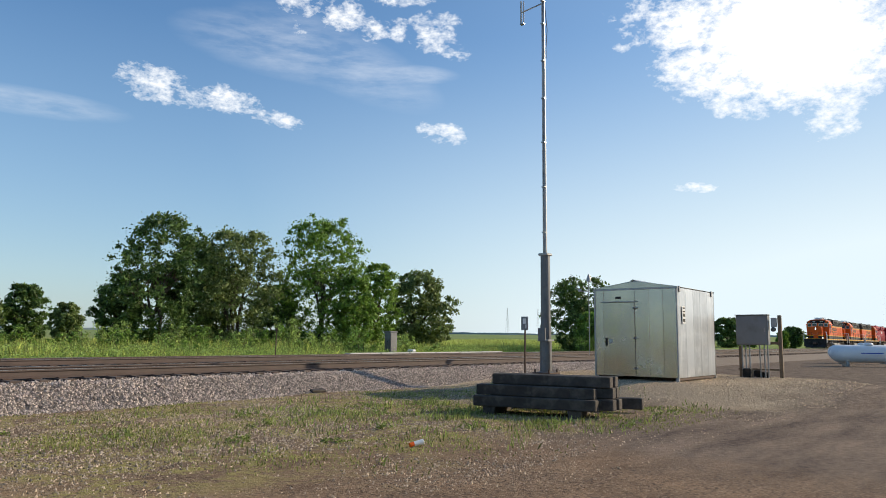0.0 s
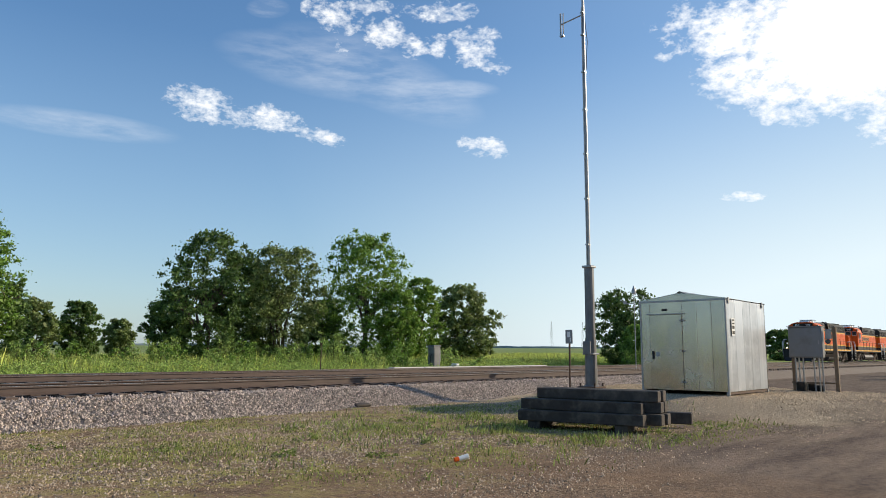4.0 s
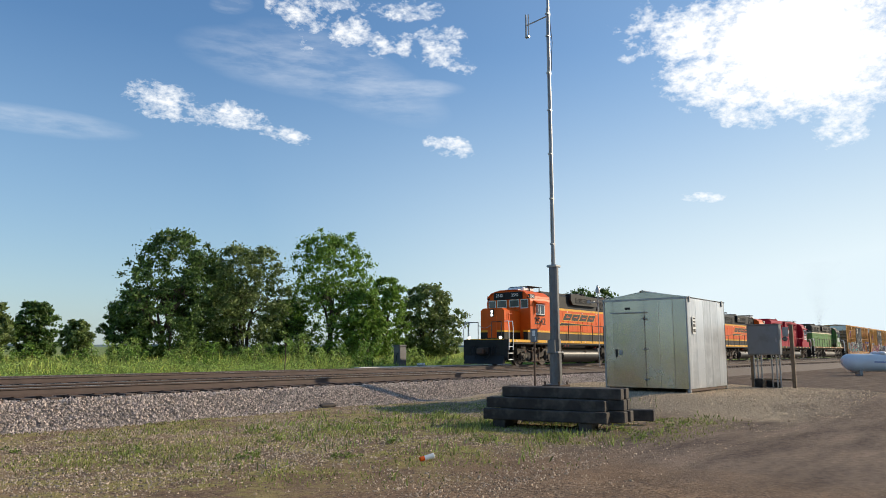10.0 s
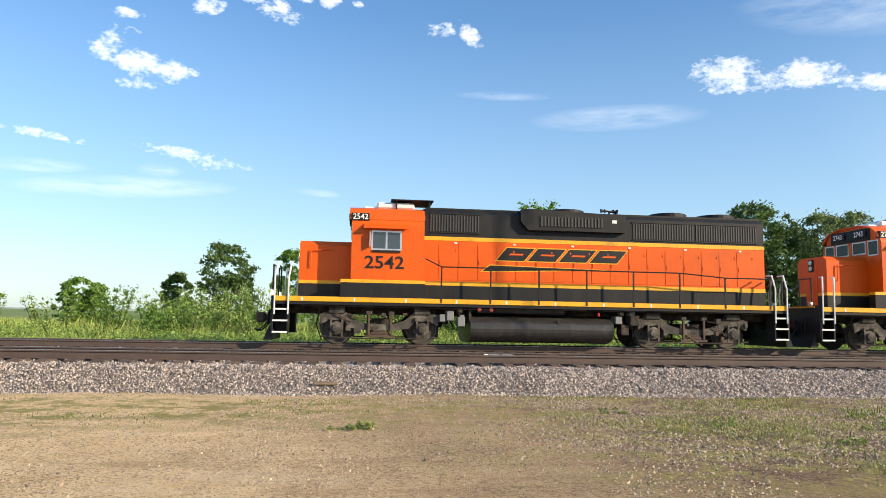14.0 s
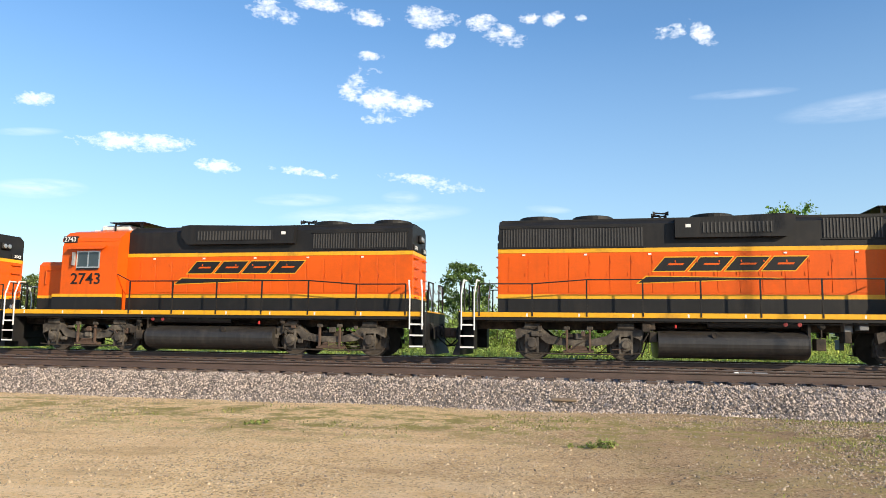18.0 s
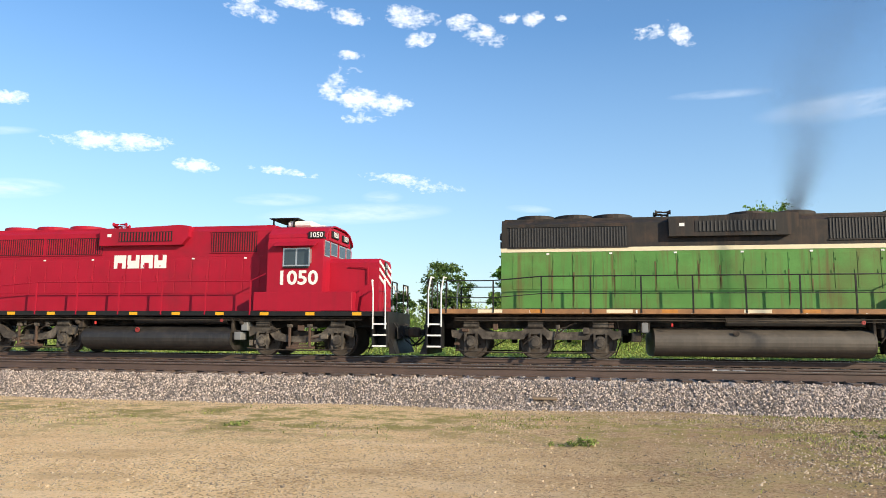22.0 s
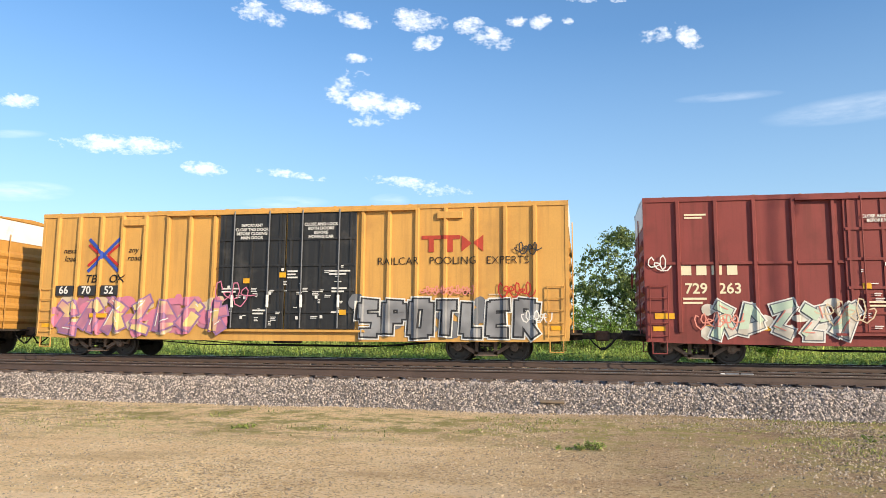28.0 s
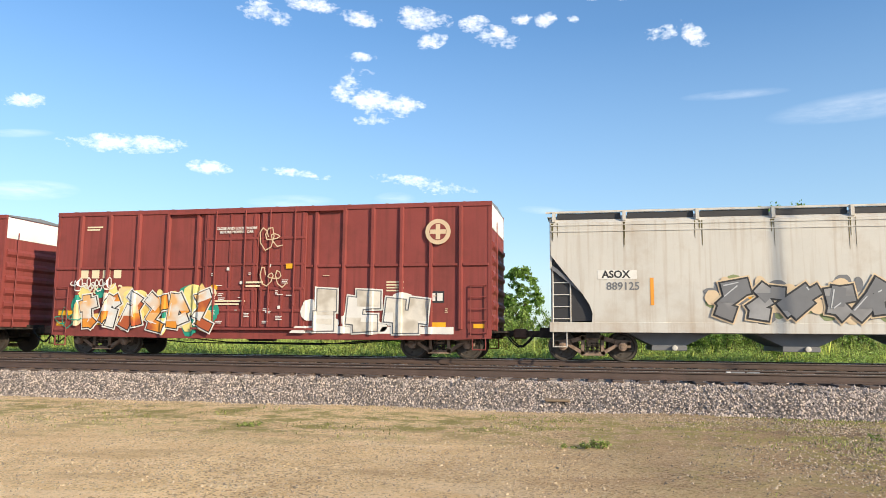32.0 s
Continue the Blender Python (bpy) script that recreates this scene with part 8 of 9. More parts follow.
def ochre_car(u0, u1, x0, trucks, number, label, notices, plain):
    w = 1.6
    coat = MAIZE if plain else MAIZE2
    doors = [x0 + 6.68, x0 + 9.03, x0 + 11.42]
    ribs = [x0 + v for v in (0.62, 1.45, 2.30, 3.1, 3.95, 4.8, 5.62, 6.5, 11.6, 12.45, 13.35, 14.25, 15.2, 16.1, 17.0)]
    e = boxcar(u0, u1, x0, x0 + 18.0, trucks, coat, doors, ribs, label, belts=(4.11, 2.86) if plain else ())
    skin = car_skin(x0, x0 + 18.0, w, ribs, doors)
    y = -(w + 0.066)
    part("roller_box", bx(x0 + 3.15, x0 + 4.0, -(w + 0.105), -w, 4.38, 4.60, bevel=0.01), coat, e)
    part("roller_box", bx(x0 + 14.0, x0 + 14.8, -(w + 0.105), -w, 4.38, 4.60, bevel=0.01), coat, e)
    cross_emblem(e, x0 + 2.42, 3.40, skin)
    for words, size, xx, zz, bold, shear in (("next", 0.27, 1.10, 3.555, 0.0, 0.25), ("load", 0.27, 1.14, 3.285, 0.0, 0.25), ("any", 0.27, 3.53, 3.555, 0.0, 0.25), ("road", 0.27, 3.57, 3.285, 0.0, 0.25),
                                              ("RAILCAR", 0.34, 12.75, 3.06, -0.004, 0.0), ("POOLING", 0.34, 14.49, 3.06, -0.004, 0.0), ("EXPERTS", 0.34, 16.18, 3.06, -0.004, 0.0)):
        wrap(lettering("slogan", words, size, side(x0 + xx, -(w + 0.008), zz), BLACK, e, bold=bold, shear=shear), skin)
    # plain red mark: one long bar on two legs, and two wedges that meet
    xa = x0 + 13.5
    paint_on(e, [[(xa, 3.74), (xa + 1.22, 3.74), (xa + 1.22, 3.86), (xa, 3.86)]] + [[(xa + q, 3.34), (xa + q + 0.17, 3.34), (xa + q + 0.17, 3.74), (xa + q, 3.74)] for q in (0.22, 0.82)], skin, 0.004, FADERED)
    paint_on(e, [[(xa + 1.26, 3.34), (xa + 1.58, 3.60), (xa + 1.26, 3.86)], [(xa + 1.94, 3.34), (xa + 1.94, 3.86), (xa + 1.62, 3.60)]], skin, 0.005, FADERED)
    for words, xx in (("TB", 1.98), ("OX", 2.95)):
        wrap(lettering("reporting_mark", words, 0.38, side(x0 + xx, -(w + 0.02), 2.58), BLACK, e, bold=0.002, shear=0.0 if plain else 0.2), skin)
    for i, s in enumerate((number[:2], number[2:4], number[4:])):
        pl = e
        if not plain:
            pl = part("number_plate", bx(x0 + 0.72 + i * 0.86, x0 + 1.36 + i * 0.86, -(w + 0.100), -(w + 0.008), 2.02, 2.36), INK, e)
        lettering("car_number", s, 0.36, side(x0 + (1.95 if plain else 1.04) + i * (0.9 if plain else 0.86), -(w + 0.13), 2.19), BLACK if plain else CHALK, pl, bold=0.002 if plain else 0.008)
    yd = -(w + 0.128)
    for i, words in enumerate(notices):
        lettering("door_notice", words, 0.135, side((doors[i] + doors[i + 1]) / 2, yd, 4.08), CHALK, e, bold=0.004)
    for xx, zz, ww, nn in ((doors[0] + 0.2, 2.2, 0.6, 2), (doors[1] + 0.1, 2.75, 0.35, 3), (doors[1] + 1.5, 2.75, 0.7, 2), (doors[1] + 1.6, 2.2, 0.5, 2), (doors[0] + 1.3, 1.5, 0.45, 2), (doors[1] + 1.6, 1.45, 0.45, 1)):
        print_lines(e, xx, zz, ww, nn, yd, CHALK, 0.05, 0.1)
    print_lines(e, x0 + 15.6, 2.0, 0.5, 5, -(w + 0.01), SAND, 0.04, 0.09)
    small_labels(e, doors[0] + 0.1, doors[-1] - 0.4, 1.15, 2.95, yd - 0.004, 40, CHALK, 71 + len(notices))
    small_labels(e, x0 + 12.0, x0 + 17.6, 1.0, 2.5, -(w + 0.026), 8, REDP if plain else INK, 72)
    part("warning_label", bx(x0 + 2.1, x0 + 2.75, -(w + 0.140), -(w + 0.136), 1.28, 1.42), YELLOW, e, "small yellow warning label")
    return e, skin


b1, sk = ochre_car(F, G, 1.06, (3.25, 16.75), "671433", "ochre double-door boxcar with turquoise and salmon graffiti", [
    "CERRAR Y BLOQUEAR\nAMBAS PUERTAS ANTES\nDE MOVER EL CARRO\nCLOSE AND LOCK\nBOTH DOORS BEFORE\nMOVING CAR"], True)
S1 = sk
spray(b1, sk, "EHAFA", 1.25, 7.7, 0.68, 2.32, FADE_A, FADE_B, INK, CHALK, (MAUVE, FADE_A), 11, 0.40, 0.0, 0.08, CHALK, 0.045)
paint_on(b1, [bubble(8.5, 1.40, 0.95, 0.80, random.Random(4), 20)], sk, 0.004, MAUVE)
paint_on(b1, [bubble(8.6, 1.45, 0.82, 0.74, random.Random(5), 20)], sk, 0.007, INK)
for k, (r0, mt) in enumerate(((0.74, AQUA), (0.62, INK), (0.50, CHALK), (0.42, SLATE), (0.26, AQUA))):
    paint_on(b1, [limb_quad(8.6 + math.cos(q * 0.42) * r0, 1.45 + math.sin(q * 0.42) * r0 * 0.9, 8.6 + math.cos(q * 0.42 + 0.45) * r0, 1.45 + math.sin(q * 0.42 + 0.45) * r0 * 0.9, 0.055, 0.055) for q in range(14 - k)], sk, 0.010 + 0.008 * k, mt)
spray(b1, sk, "SES", 12.65, 15.0, 0.78, 2.0, SILVER, SILVER, SLATE, SALMON, (SALMON,), 13, 0.25, 0.05, 0.15, CHALK, 0.02)
spray(b1, sk, "NL", 16.5, 18.6, 0.80, 2.1, INK, INK, CHALK, INK, (), 14, 0.38, 0.1, 0.15, None, 0.07)
b2, sk = ochre_car(G, M, 1.45, (3.45, 16.9), "667052", "ochre double-door boxcar with pink and silver graffiti", [
    "IMPORTANT\nCLOSE THIS DOOR\nBEFORE CLOSING\nMAIN DOOR", "CLOSE AND LOCK\nBOTH DOORS\nBEFORE\nMOVING CAR"], False)
S2 = sk
spray(b2, sk, "6132514", 2.2, 8.6, 0.66, 2.0, FADE_C, FADE_D, LILAC, None, (FADE_C, SAND, PINK), 21, 0.27, 0.2, 0.4, CHALK)
spray(b2, sk, "SPOTLER", 12.9, 18.6, 0.62, 1.95, FADE_E, FADE_E, INK, CHALK, (SLATE,), 22, 0.36, 0.06, 0.08, None)


def oxide_car(u0, u1, x0, doors, trucks, number, label, mark):
    w = 1.6
    x1 = x0 + 15.2
    ribs = [x0 + v for v in np.linspace(0.95, doors[0] - x0 - 0.22, 5)] + [x0 + v for v in np.linspace(doors[-1] - x0 + 0.30, 14.25, 6)]
    e = boxcar(u0, u1, x0, x1, trucks, OXIDE, doors, ribs, label, style="oxide", belts=(2.90,))
    skin = car_skin(x0, x1, w, ribs, doors)
    for i in range(4):
        part("mark_bar", bx(x0 + 1.02 + i * 0.42, x0 + 1.30 + i * 0.42, -(w + 0.012), -(w + 0.007), 2.56, 2.84), CREAM, e)
    lettering("car_number", number[:3], 0.42, side(x0 + 1.42, -(w + 0.010), 2.16), CREAM, e, bold=0.008)
    lettering("car_number", number[3:], 0.42, side(x0 + 2.35, -(w + 0.010), 2.16), CREAM, e, bold=0.008)
    print_lines(e, x0 + 1.05, 1.85, 0.65, 2, -(w + 0.01), CREAM, 0.06, 0.12)
    print_lines(e, x0 + 1.15, 4.30, 0.6, 2, -(w + 0.01), CREAM, 0.05, 0.09)
    yd = -(w + 0.128)
    lettering("door_notice", "CLOSE AND LOCK DOORS\nBEFORE MOVING CAR", 0.12, side((doors[0] + doors[1]) / 2 + 0.2, yd, 4.10), CHALK, e, bold=0.004)
    print_lines(e, doors[0] + 0.4, 1.75, 1.2, 2, yd, CREAM, 0.05, 0.1)
    print_lines(e, doors[0] + 1.6, 2.35, 0.6, 2, yd, CREAM, 0.06, 0.12)
    print_lines(e, x0 + 11.9, 2.35, 0.55, 4, -(w + 0.01), CREAM, 0.04, 0.09)
    if mark == "slant":
        for i in range(4):
            xa = x0 + 10.05 + i * 1.02
            part("emblem_slab", pr([(xa, 3.55), (xa + 0.60, 3.55), (xa + 0.78, 3.90), (xa + 0.22, 3.90)], "y", -(w + 0.014), -(w + 0.008)), CHALK, e)
            part("emblem_cut", pr([(xa + 0.20, 3.64), (xa + 0.56, 3.64), (xa + 0.66, 3.80), (xa + 0.32, 3.80)], "y", -(w + 0.017), -(w + 0.013)), OXIDE, e)
    else:
        part("round_emblem", lathe(bmesh.new(), (x0 + 13.55, -(w + RIB + 0.002), 3.92), (0, -1, 0), [(0, 0.40), (0.006, 0.40)], 28), SAND, e, "round pale emblem")
        part("emblem_disc", lathe(bmesh.new(), (x0 + 13.55, -(w + RIB + 0.010), 3.92), (0, -1, 0), [(0, 0.27), (0.003, 0.27)], 28), OXIDE, e)
        for q in (0, 1):
            part("emblem_cross", bx(*((x0 + 13.55 - 0.25, x0 + 13.55 + 0.25, -(w + RIB + 0.017), -(w + RIB + 0.014), 3.85, 3.99) if q else (x0 + 13.55 - 0.07, x0 + 13.55 + 0.07, -(w + RIB + 0.019), -(w + RIB + 0.0145), 3.68, 4.16))), SAND, e)
    part("consolidated_stencil", bx(x0 + 13.25, x0 + 13.75, -(w + 0.014), -(w + 0.008), 1.72, 2.08), INK, e)
    for a in (0.05, 0.28):
        part("stencil_pane", bx(x0 + 13.25 + a, x0 + 13.25 + a + 0.17, -(w + 0.018), -(w + 0.013), 1.78, 2.02), CHALK, e)
    for xx in (1.6, 3.0, 6.8, 9.6, 11.4, 13.3):
        part("reflector", bx(x0 + xx, x0 + xx + 0.5, -(w + 0.014), -(w + 0.008), 0.98, 1.12), YELLOW, e)
    small_labels(e, doors[0] + 0.1, doors[-1] - 0.4, 1.1, 2.9, yd - 0.004, 24, CHALK, 73 + len(mark))
    small_labels(e, x0 + 9.8, x0 + 14.0, 1.2, 2.6, -(w + 0.026), 10, SAND, 74)
    part("warning_label", bx(x0 + 0.25, x0 + 0.8, -(w + 0.024), -(w + 0.018), 1.30, 1.46), YELLOW, e, "small yellow warning label")
    return e, skin


m1, sk = oxide_car(M, N, 1.20, [1.20 + 5.36, 1.20 + 7.4, 1.20 + 9.4], (2.75, 14.75), "729263", "oxide-red boxcar with pale graffiti along the bottom", "slant")
S3 = sk
spray(m1, sk, "35261", 2.9, 6.9, 0.66, 1.85, FADE_F, MINT, SLATE, CHALK, (FADE_F,), 31, 0.26, 0.15, 0.4, SALMON, 0.03)
LOTUS = ((0.10, -0.65), (0.14, -0.2), (0.34, 0.12), (0.62, 0.22), (0.95, 0.14), (1.25, 0.02), (1.48, 0.12), (1.50, 0.34), (1.36, 0.40))
curl(12.6, 1.42, LOTUS, 0.20, sk, m1, ((SAND, 1.0), (OXIDE, 0.45), (SAND, 0.2)))
curl(12.6, 1.42, [(a * 0.95, 0.42 + b * 0.75) for a, b in LOTUS[1:]], 0.11, sk, m1, ((SAND, 1.0), (MOSS, 0.4)))
curl(12.6, 1.42, [(0.10, -0.66), (0.5, -0.48), (0.9, -0.36), (1.2, -0.42), (1.38, -0.62)], 0.13, sk, m1, ((SAND, 1.0), (MOSS, 0.4)))
curl(12.6, 1.42, [(0.0, 0.82), (0.22, 0.5), (0.30, 0.28), (0.0, -0.02)], 0.09, sk, m1, ((CHALK, 1.0), (SALMON, 0.4)))
m2, sk = oxide_car(N, P, 1.25, [1.25 + 5.6, 1.25 + 7.6, 1.25 + 9.25], (2.85, 14.75), "728723", "oxide-red boxcar with orange and white graffiti", "round")
S4 = sk
spray(m2, sk, "413652", 2.2, 7.4, 0.70, 2.20, FADE_H, FADE_SKY, INK, CHALK, (TEAL, FADE_G, LEMON), 41, 0.36, 0.05, 0.25, CHALK, 0.03)
spray(m2, sk, "ICU", 10.5, 14.5, 0.76, 2.15, CHALK, FADE_F, SLATE, CHALK, (CHALK,), 42, 0.46, 0.08, 0.12, None, 0.035)
paint_on(m2, [[(10.0, 0.76), (15.3, 0.76), (15.3, 0.98), (10.2, 0.98)]], sk, 0.002, CHALK)


def hopper(u0, label):
    L = 18.9
    e = vehicle("covered_hopper", label, "hopper car", u0, u0 + L, False)
    x0, x1, w = 1.0, L - 1.0, 1.56
    floor, top = 1.15, 4.38
    # slab sides with slope sheets cut away at both ends
    for s in (-1, 1):
        cut = [(0.05, 3.15), (0.20, 2.95), (0.55, 2.50), (0.95, 2.02), (1.18, 1.66), (1.26, 1.40), (1.24, floor)]
        pts = [(x0 + 0.05, top - 0.25)] + [(x0 + q, zq) for q, zq in cut] + [(x1 - q, zq) for q, zq in reversed(cut)] + [(x1 - 0.05, top - 0.25)]
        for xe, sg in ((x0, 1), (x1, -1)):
            # shear plates, black to paint the shade in the end hollows
            part("shear_plate", pr([(xe + sg * 0.10, floor)] + [(xe + sg * (q + 0.05), zq + 0.05) for q, zq in cut], "y", *sorted((s * (w - 0.14), s * (w - 0.18)))), INK, e, "shear plate painted black for the shade under the sloping end")
        part("side_sheet", pr(pts, "y", *sorted((s * w, s * (w - 0.05)))), PALE, e)
        part("upper_bevel", pr([(s * w, top - 0.25), (s * (w - 0.05), top - 0.25), (s * (w - 0.45), top), (s * (w - 0.35), top)], "x", x0 + 0.05, x1 - 0.05), PALE, e)
        part("side_sill", bx(x0, x1, *sorted((s * (w + 0.02), s * (w - 0.12))), floor - 0.30, floor, bevel=0.01), PALE, e)
        for z in (4.05, 3.86):
            part("side_ridge", bx(x0 + 0.06, x1 - 0.06, *sorted((s * w, s * (w + 0.02))), z - 0.015, z + 0.015), PALE, e)
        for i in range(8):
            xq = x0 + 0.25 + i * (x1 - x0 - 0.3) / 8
            # shade under the roof rail, put in as black strips between the posts
            part("hatch_shadow_strip", bx(xq, xq + (x1 - x0 - 0.3) / 8 - 0.2, *sorted((s * (w - 0.14), s * (w - 0.30))), top - 0.13, top + 0.05), INK, e, "black strip painting the shade under the roof rail")
        rl = part("roof_rail", bx(x0 - 0.1, x1 + 0.1, *sorted((s * (w - 0.10), s * (w - 0.18))), top + 0.06, top + 0.12), PALE, e)
        for i in range(9):
            xx = x0 + 0.15 + i * (x1 - x0 - 0.3) / 8
            rr = random.Random(80 + i)
            for q in range(3):
                xr, ln, wd = xx + rr.uniform(-0.12, 0.12), rr.uniform(0.15, 0.9), rr.uniform(0.008, 0.022)
                part("rust_run", pr([(xr - wd, top - 0.26), (xr + wd, top - 0.26), (xr + wd * 0.4, top - 0.26 - ln), (xr - wd * 0.4, top - 0.26 - ln * 0.9)], "y", *sorted((s * (w + 0.003), s * (w + 0.008)))), RUNRUST, e)
            part("rail_post", bx(xx - 0.05, xx + 0.05, *sorted((s * (w + 0.01), s * (w - 0.16))), top - 0.22, top + 0.10), PALE, e)
        for i in range(7):
            part("yellow_strip", bx(x0 + 5.60 + 1.75 * i, x0 + 5.70 + 1.75 * i, *sorted((s * w, s * (w + 0.008))), 1.45, 1.95), YELLOW, e)
        part("end_ladder", pipe(bmesh.new(), [(x0 + 0.1, s * 1.45, floor - 0.1), (x0 + 0.1, s * 1.45, 2.8)], 0.022, 6), PALE, e)
        part("end_ladder", pipe(bmesh.new(), [(x0 + 0.62, s * 1.45, floor), (x0 + 0.62, s * 1.45, 2.42)], 0.022, 6), PALE, e)
        for z in np.arange(floor + 0.1, 2.5, 0.36):
            part("rung", tube(bmesh.new(), (x0 + 0.1, s * 1.45, z), (x0 + 0.62, s * 1.45, z), 0.016, 6), PALE, e)
        part("stirrup", pipe(bmesh.new(), [(x0 + 0.1, s * 1.5, floor - 0.25), (x0 + 0.1, s * 1.5, 0.42), (x0 + 0.5, s * 1.5, 0.42), (x0 + 0.5, s * 1.5, floor - 0.25)], 0.02, 6), PALE, e)
    part("running_board", bx(x0 - 0.1, x1 + 0.1, -0.45, 0.45, top + 0.10, top + 0.13), GALV, e)
    part("roof", bx(x0 + 0.05, x1 - 0.05, -w + 0.40, w - 0.40, top - 0.04, top), PALE, e)
    for i in range(6):
        xx = x0 + 1.8 + i * 2.6
        part("roof_hatch", bx(xx, xx + 1.6, -0.4, 0.4, top, top + 0.09, bevel=0.02), PALE, e)
    for xa, s in ((x0, 1), (x1, -1)):
        part("slope_sheet", pr([(xa + s * 0.05, 2.75), (xa + s * 1.45, 1.6), (xa + s * 1.5, 1.5), (xa + s * 1.55, 1.62), (xa + s * 0.1, 2.85)], "y", -w + 0.05, w - 0.05), SLATE, e)
        part("end_sheet", bx(*sorted((xa + s * 0.02, xa + s * 0.08)), -w + 0.06, w - 0.06, 2.75, top - 0.1), PALE, e)
        part("end_post", bx(*sorted((xa, xa + s * 0.12)), -0.5, -0.38, floor, 2.8), PALE, e)
        part("end_post", bx(*sorted((xa, xa + s * 0.12)), 0.38, 0.5, floor, 2.8), PALE, e)
        part("deck", bx(*sorted((xa, xa + s * 1.5)), -1.4, 1.4, floor - 0.12, floor - 0.06), UNDER, e)
        coupler(e, 0.0 if s > 0 else L, s, 0.80)
        part("draft_sill", bx(*sorted((xa + s * 1.5, 0.62 if s > 0 else L - 0.62)), -0.28, 0.28, 0.68, 1.0), UNDER, e)
        part("brake_cylinder", tube(bmesh.new(), (xa + s * 0.7, -0.6, 1.3), (xa + s * 1.3, -0.6, 1.3), 0.16, 12), UNDER, e)
    for i in range(4):
        xc = x0 + 3.45 + i * 3.6
        part("discharge_bay", pr([(xc - 1.25, floor - 0.28), (xc + 1.25, floor - 0.28), (xc + 0.45, 0.48), (xc - 0.45, 0.48)], "y", -1.1, 1.1), SLATE, e)
        part("outlet_gate", bx(xc - 0.5, xc + 0.5, -1.15, 1.15, 0.34, 0.48, bevel=0.01), SLATE, e)
        part("gate_capstan", lathe(bmesh.new(), (xc + 0.15, -1.15, 0.42), (0, -1, 0), [(0, 0.08), (0.12, 0.08), (0.13, 0.03)], 10), PALE, e)
    lettering("reporting_mark", "ASOX", 0.30, side(x0 + 1.95, -(w + 0.014), 2.55), INK, part("mark_panel", bx(x0 + 1.42, x0 + 2.55, -(w + 0.010), -(w + 0.002), 2.42, 2.68), CHALK, e), bold=0.008)
    lettering("car_number", "889125", 0.32, side(x0 + 2.15, -(w + 0.008), 2.20), SLATE, e, bold=0.004)
    part("orange_strip", bx(x0 + 2.92, x0 + 3.02, -(w + 0.010), -(w + 0.002), 1.65, 2.45), AMBER, e)
    flat = [(x0, w + 0.004), (x1, w + 0.004)]
    spray(e, flat, "26143", x0 + 4.6, x0 + 9.3, 1.15, 2.40, FADE_E, SLATE, INK, SAND, (MOSS, SLATE, SAND), 52, 0.44, 0.45, 0.20, SILVER, 0.05)
    spray(e, flat, "51624", x0 + 9.2, x0 + 14.0, 1.15, 2.40, FADE_E, SLATE, INK, SAND, (MOSS, SLATE, SAND), 53, 0.44, 0.45, 0.20, SILVER, 0.05)
    for c in (2.25, L - 2.25):
        part("bolster", bx(c - 0.2, c + 0.2, -1.3, 1.3, 0.68, floor - 0.12), UNDER, e)
        freight_truck(e, c, 0.43, False)
    return e


def scrawl(e, skin, x0, z0, w, h, mat, seed, d=0.05, wide=0.020):
    """A thin sprayed scribble: one looping line with no letters in it."""
    rg = random.Random(seed)
    k, a0 = max(3, int(w / h * 3.2)), rg.uniform(0, 3)
    pts = [(x0 + w * i / (k * 7) + 0.22 * h * math.cos(a0 + i * 0.9), z0 + h * (0.5 + (0.28 + 0.22 * math.sin(i * 0.37 + seed)) * math.sin(a0 + i * 0.9))) for i in range(k * 7)]
    paint_on(e, [limb_quad(*p, *q, wide, wide * 0.8, 0.008) for p, q in zip(pts, pts[1:])], skin, d, mat)


for e, q, rows in (
    (b1, S1, ((15.4, 2.15, 1.9, 0.40, BLUEP, 1), (17.4, 2.2, 0.9, 0.35, BLUEP, 2), (16.0, 1.55, 0.7, 0.30, REDP, 3), (16.0, 0.85, 0.75, 0.5, REDP, 4), (17.9, 2.0, 0.8, 0.35, CHALK, 5), (12.4, 2.0, 1.8, 0.3, MAUVE, 6), (1.3, 1.4, 0.5, 1.1, INK, 7))),
    (b2, S2, ((17.9, 3.2, 0.7, 0.42, INK, 11), (18.1, 1.15, 0.8, 0.4, CHALK, 12), (17.4, 1.9, 1.0, 0.5, REDP, 13), (8.2, 1.6, 1.2, 0.9, PINK, 14), (15.0, 2.0, 1.6, 0.3, SALMON, 15))),
    (m1, S3, ((1.35, 2.6, 0.5, 0.55, CHALK, 21), (5.9, 1.1, 1.3, 0.8, SAND, 23), (2.6, 1.0, 1.2, 0.5, SALMON, 25))),
    (m2, S4, ((9.0, 3.4, 0.6, 0.9, SAND, 31), (9.0, 2.2, 0.8, 0.7, SAND, 32), (2.0, 2.1, 1.6, 0.5, CHALK, 35), (1.5, 0.8, 0.8, 0.8, TEAL, 36)))):
    for x, z, wd, ht, mt, sd in rows:
        scrawl(e, q, x, z, wd, ht, mt, sd)
hopper(P, "pale grey covered hopper with dark graffiti and rust streaks")


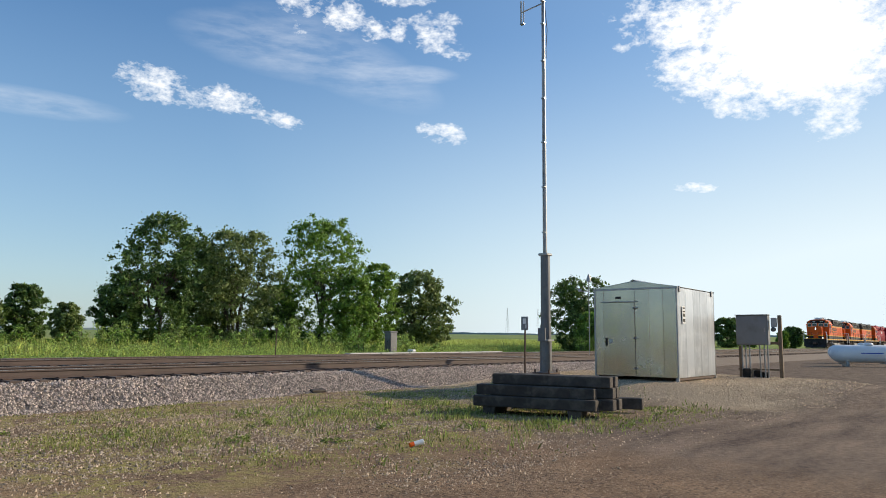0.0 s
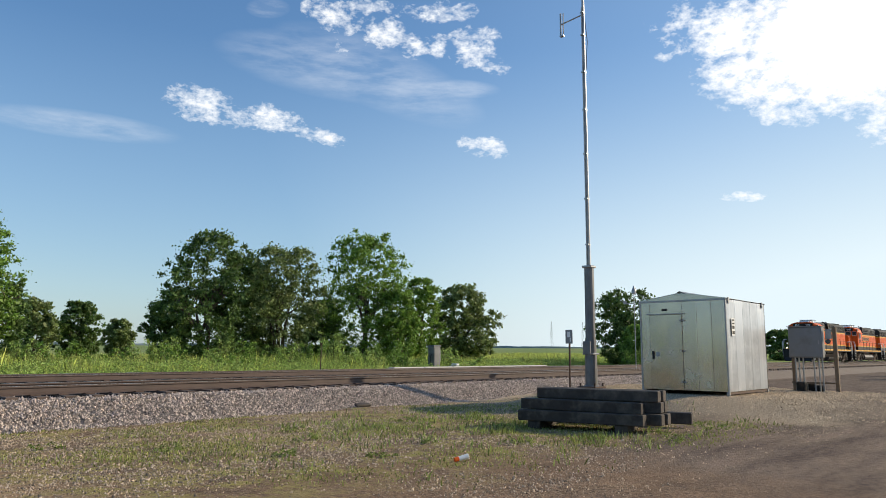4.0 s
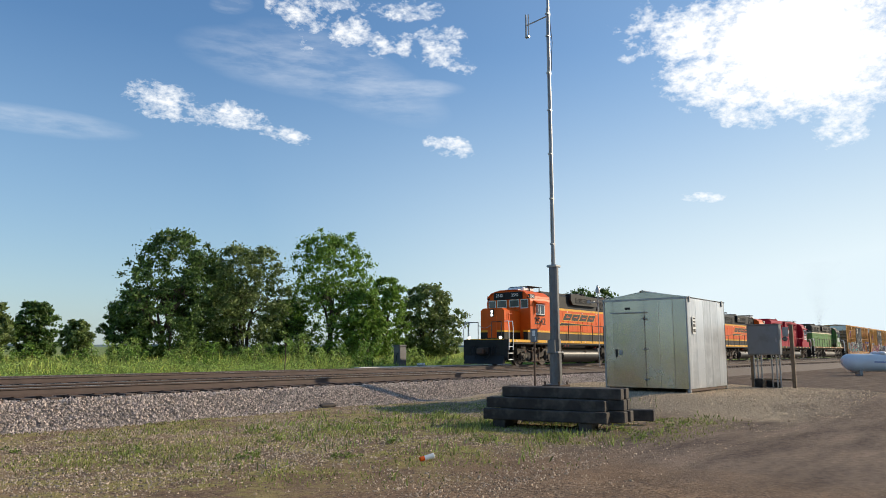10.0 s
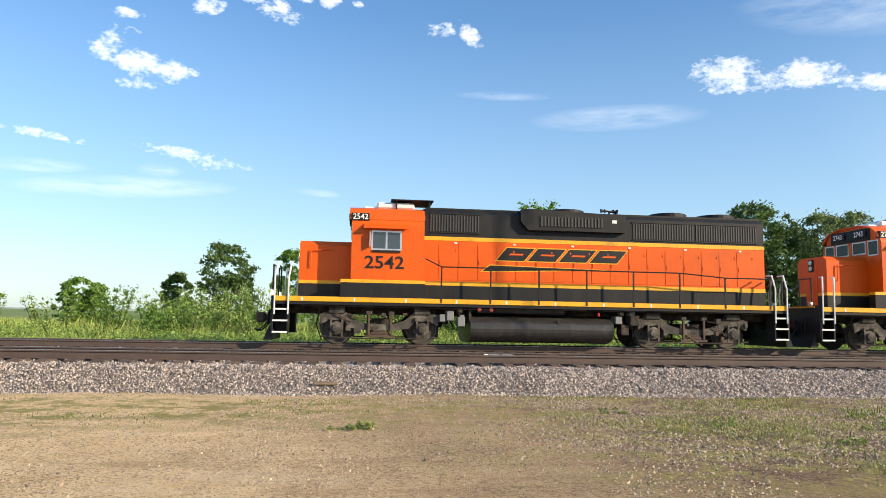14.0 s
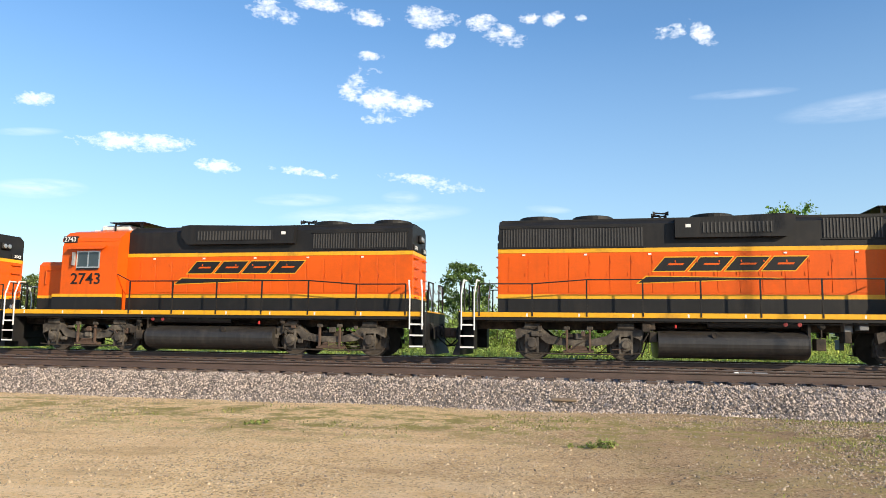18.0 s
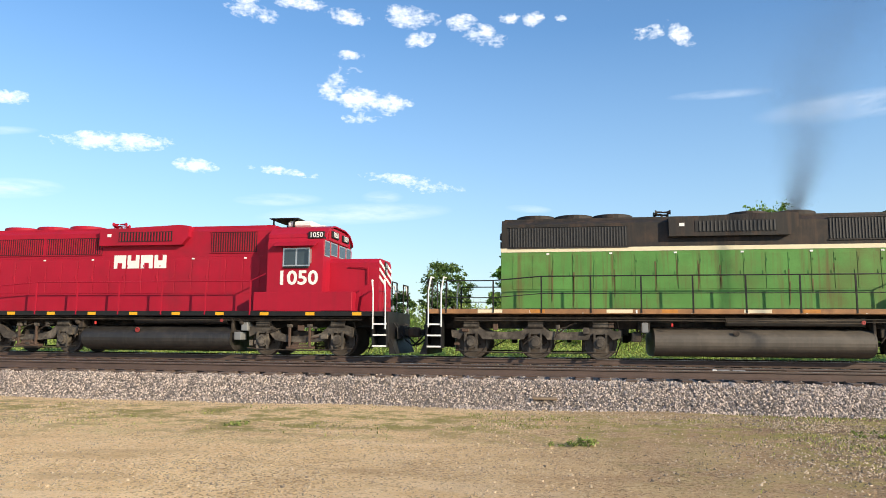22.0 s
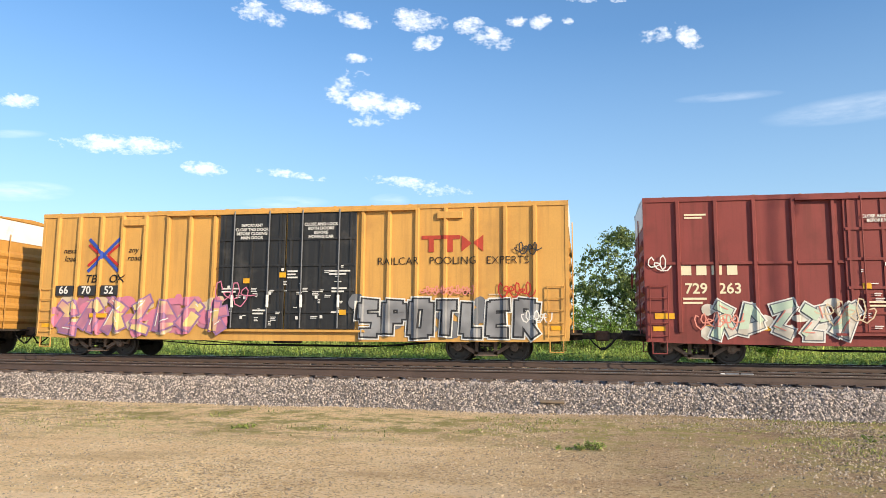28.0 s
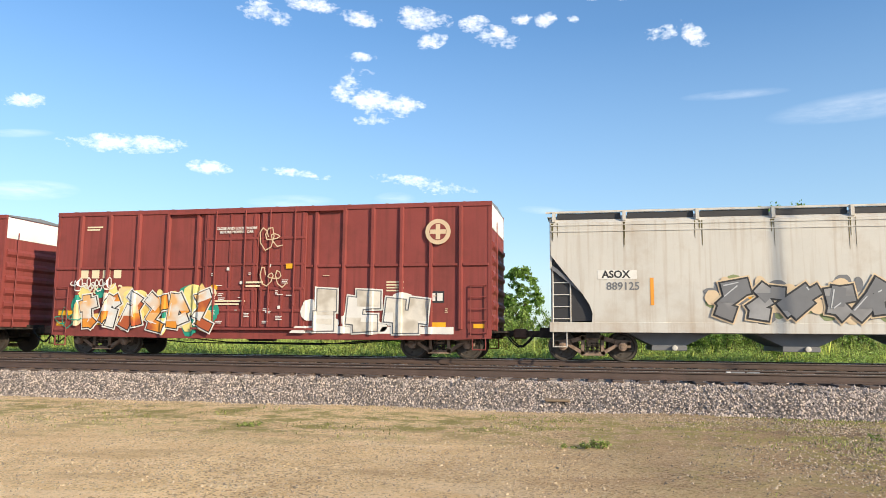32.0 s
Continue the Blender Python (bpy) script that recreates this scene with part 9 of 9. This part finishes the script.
def smoke_plume(u, lean, n, seed):
    """Thin diesel smoke as a drift of tiny soot flakes that goes along with its locomotive."""
    rs = np.random.RandomState(seed)
    h = rs.rand(n) ** 1.2 * 9.5
    spread = 0.14 + 0.14 * h
    x = u + lean * h + 0.042 * h ** 2 + 0.25 * np.sin(h * 0.9) + rs.normal(0, 1, n) * spread
    yy = rs.normal(0, 1, n) * spread
    s = 0.0027 + 0.0018 * rs.rand(n)
    a = rs.rand(n) * 6.28
    z = h + 4.4
    v = np.stack([np.stack([x + np.cos(a + q) * s, yy, z + np.sin(a + q) * s], 1) for q in (0.0, 2.094, 4.189)], 1).reshape(-1, 3)
    me = bpy.data.meshes.new("diesel_smoke")
    me.vertices.add(n * 3)
    me.vertices.foreach_set("co", v.reshape(-1))
    me.loops.add(n * 3)
    me.loops.foreach_set("vertex_index", np.arange(n * 3))
    me.polygons.add(n)
    me.polygons.foreach_set("loop_start", np.arange(n) * 3)
    me.update(calc_edges=True)
    me.materials.append(SMOKE)
    ob = tagged(new("diesel_smoke", me), "thin dark diesel smoke rising from a locomotive stack", "smoke", kind="stuff")
    VEHICLES.append((ob, 0.0, False))


smoke_plume(F - 9.0, 0.04, 290000, 4)
# seconds and the place of the leading coupler along the track
TRAIN = [
    (0.0, 116.30),
    (1.0, 107.60),
    (2.0, 98.95),
    (3.0, 90.25),
    (4.0, 81.55),
    (5.0, 72.90),
    (6.0, 64.65),
    (7.0, 56.45),
    (8.0, 48.25),
    (9.0, 40.04),
    (10.0, 31.63),
    (11.0, 23.06),
    (12.0, 14.38),
    (13.0, 5.66),
    (14.0, -3.10),
    (15.0, -11.88),
    (16.0, -20.71),
    (17.0, -29.59),
    (18.0, -38.51),
    (19.0, -47.47),
    (20.0, -56.44),
    (21.0, -65.41),
    (22.0, -74.43),
    (23.0, -83.52),
    (24.0, -92.63),
    (25.0, -101.78),
    (26.0, -110.95),
    (27.0, -120.15),
    (28.0, -129.37),
    (29.0, -138.63),
    (30.0, -147.93),
    (31.0, -157.26),
    (32.0, -166.60),
]


def motions():
    """The whole train rolls along the far track; every wheelset turns on its truck."""
    tt, ss = zip(*TRAIN)

    def place(t):
        return float(np.interp(t, tt, ss))

    for e, u, rev in VEHICLES:
        walk(e, [(t, pose(s + u, FAR, RAIL, 0, 0, 180 if rev else 0)) for t, s in TRAIN])
    ticks = [k / 15 for k in range(481)]
    for ob, (x, y, z), r, rev in WHEELS:
        rows = []
        for t in ticks:
            turn = math.degrees((place(t) - ss[0]) / r) * (-1 if rev else 1)
            rows.append((t, pose(x, y, z, 0, turn % 360, 0)))
        walk(ob, rows)


motions()
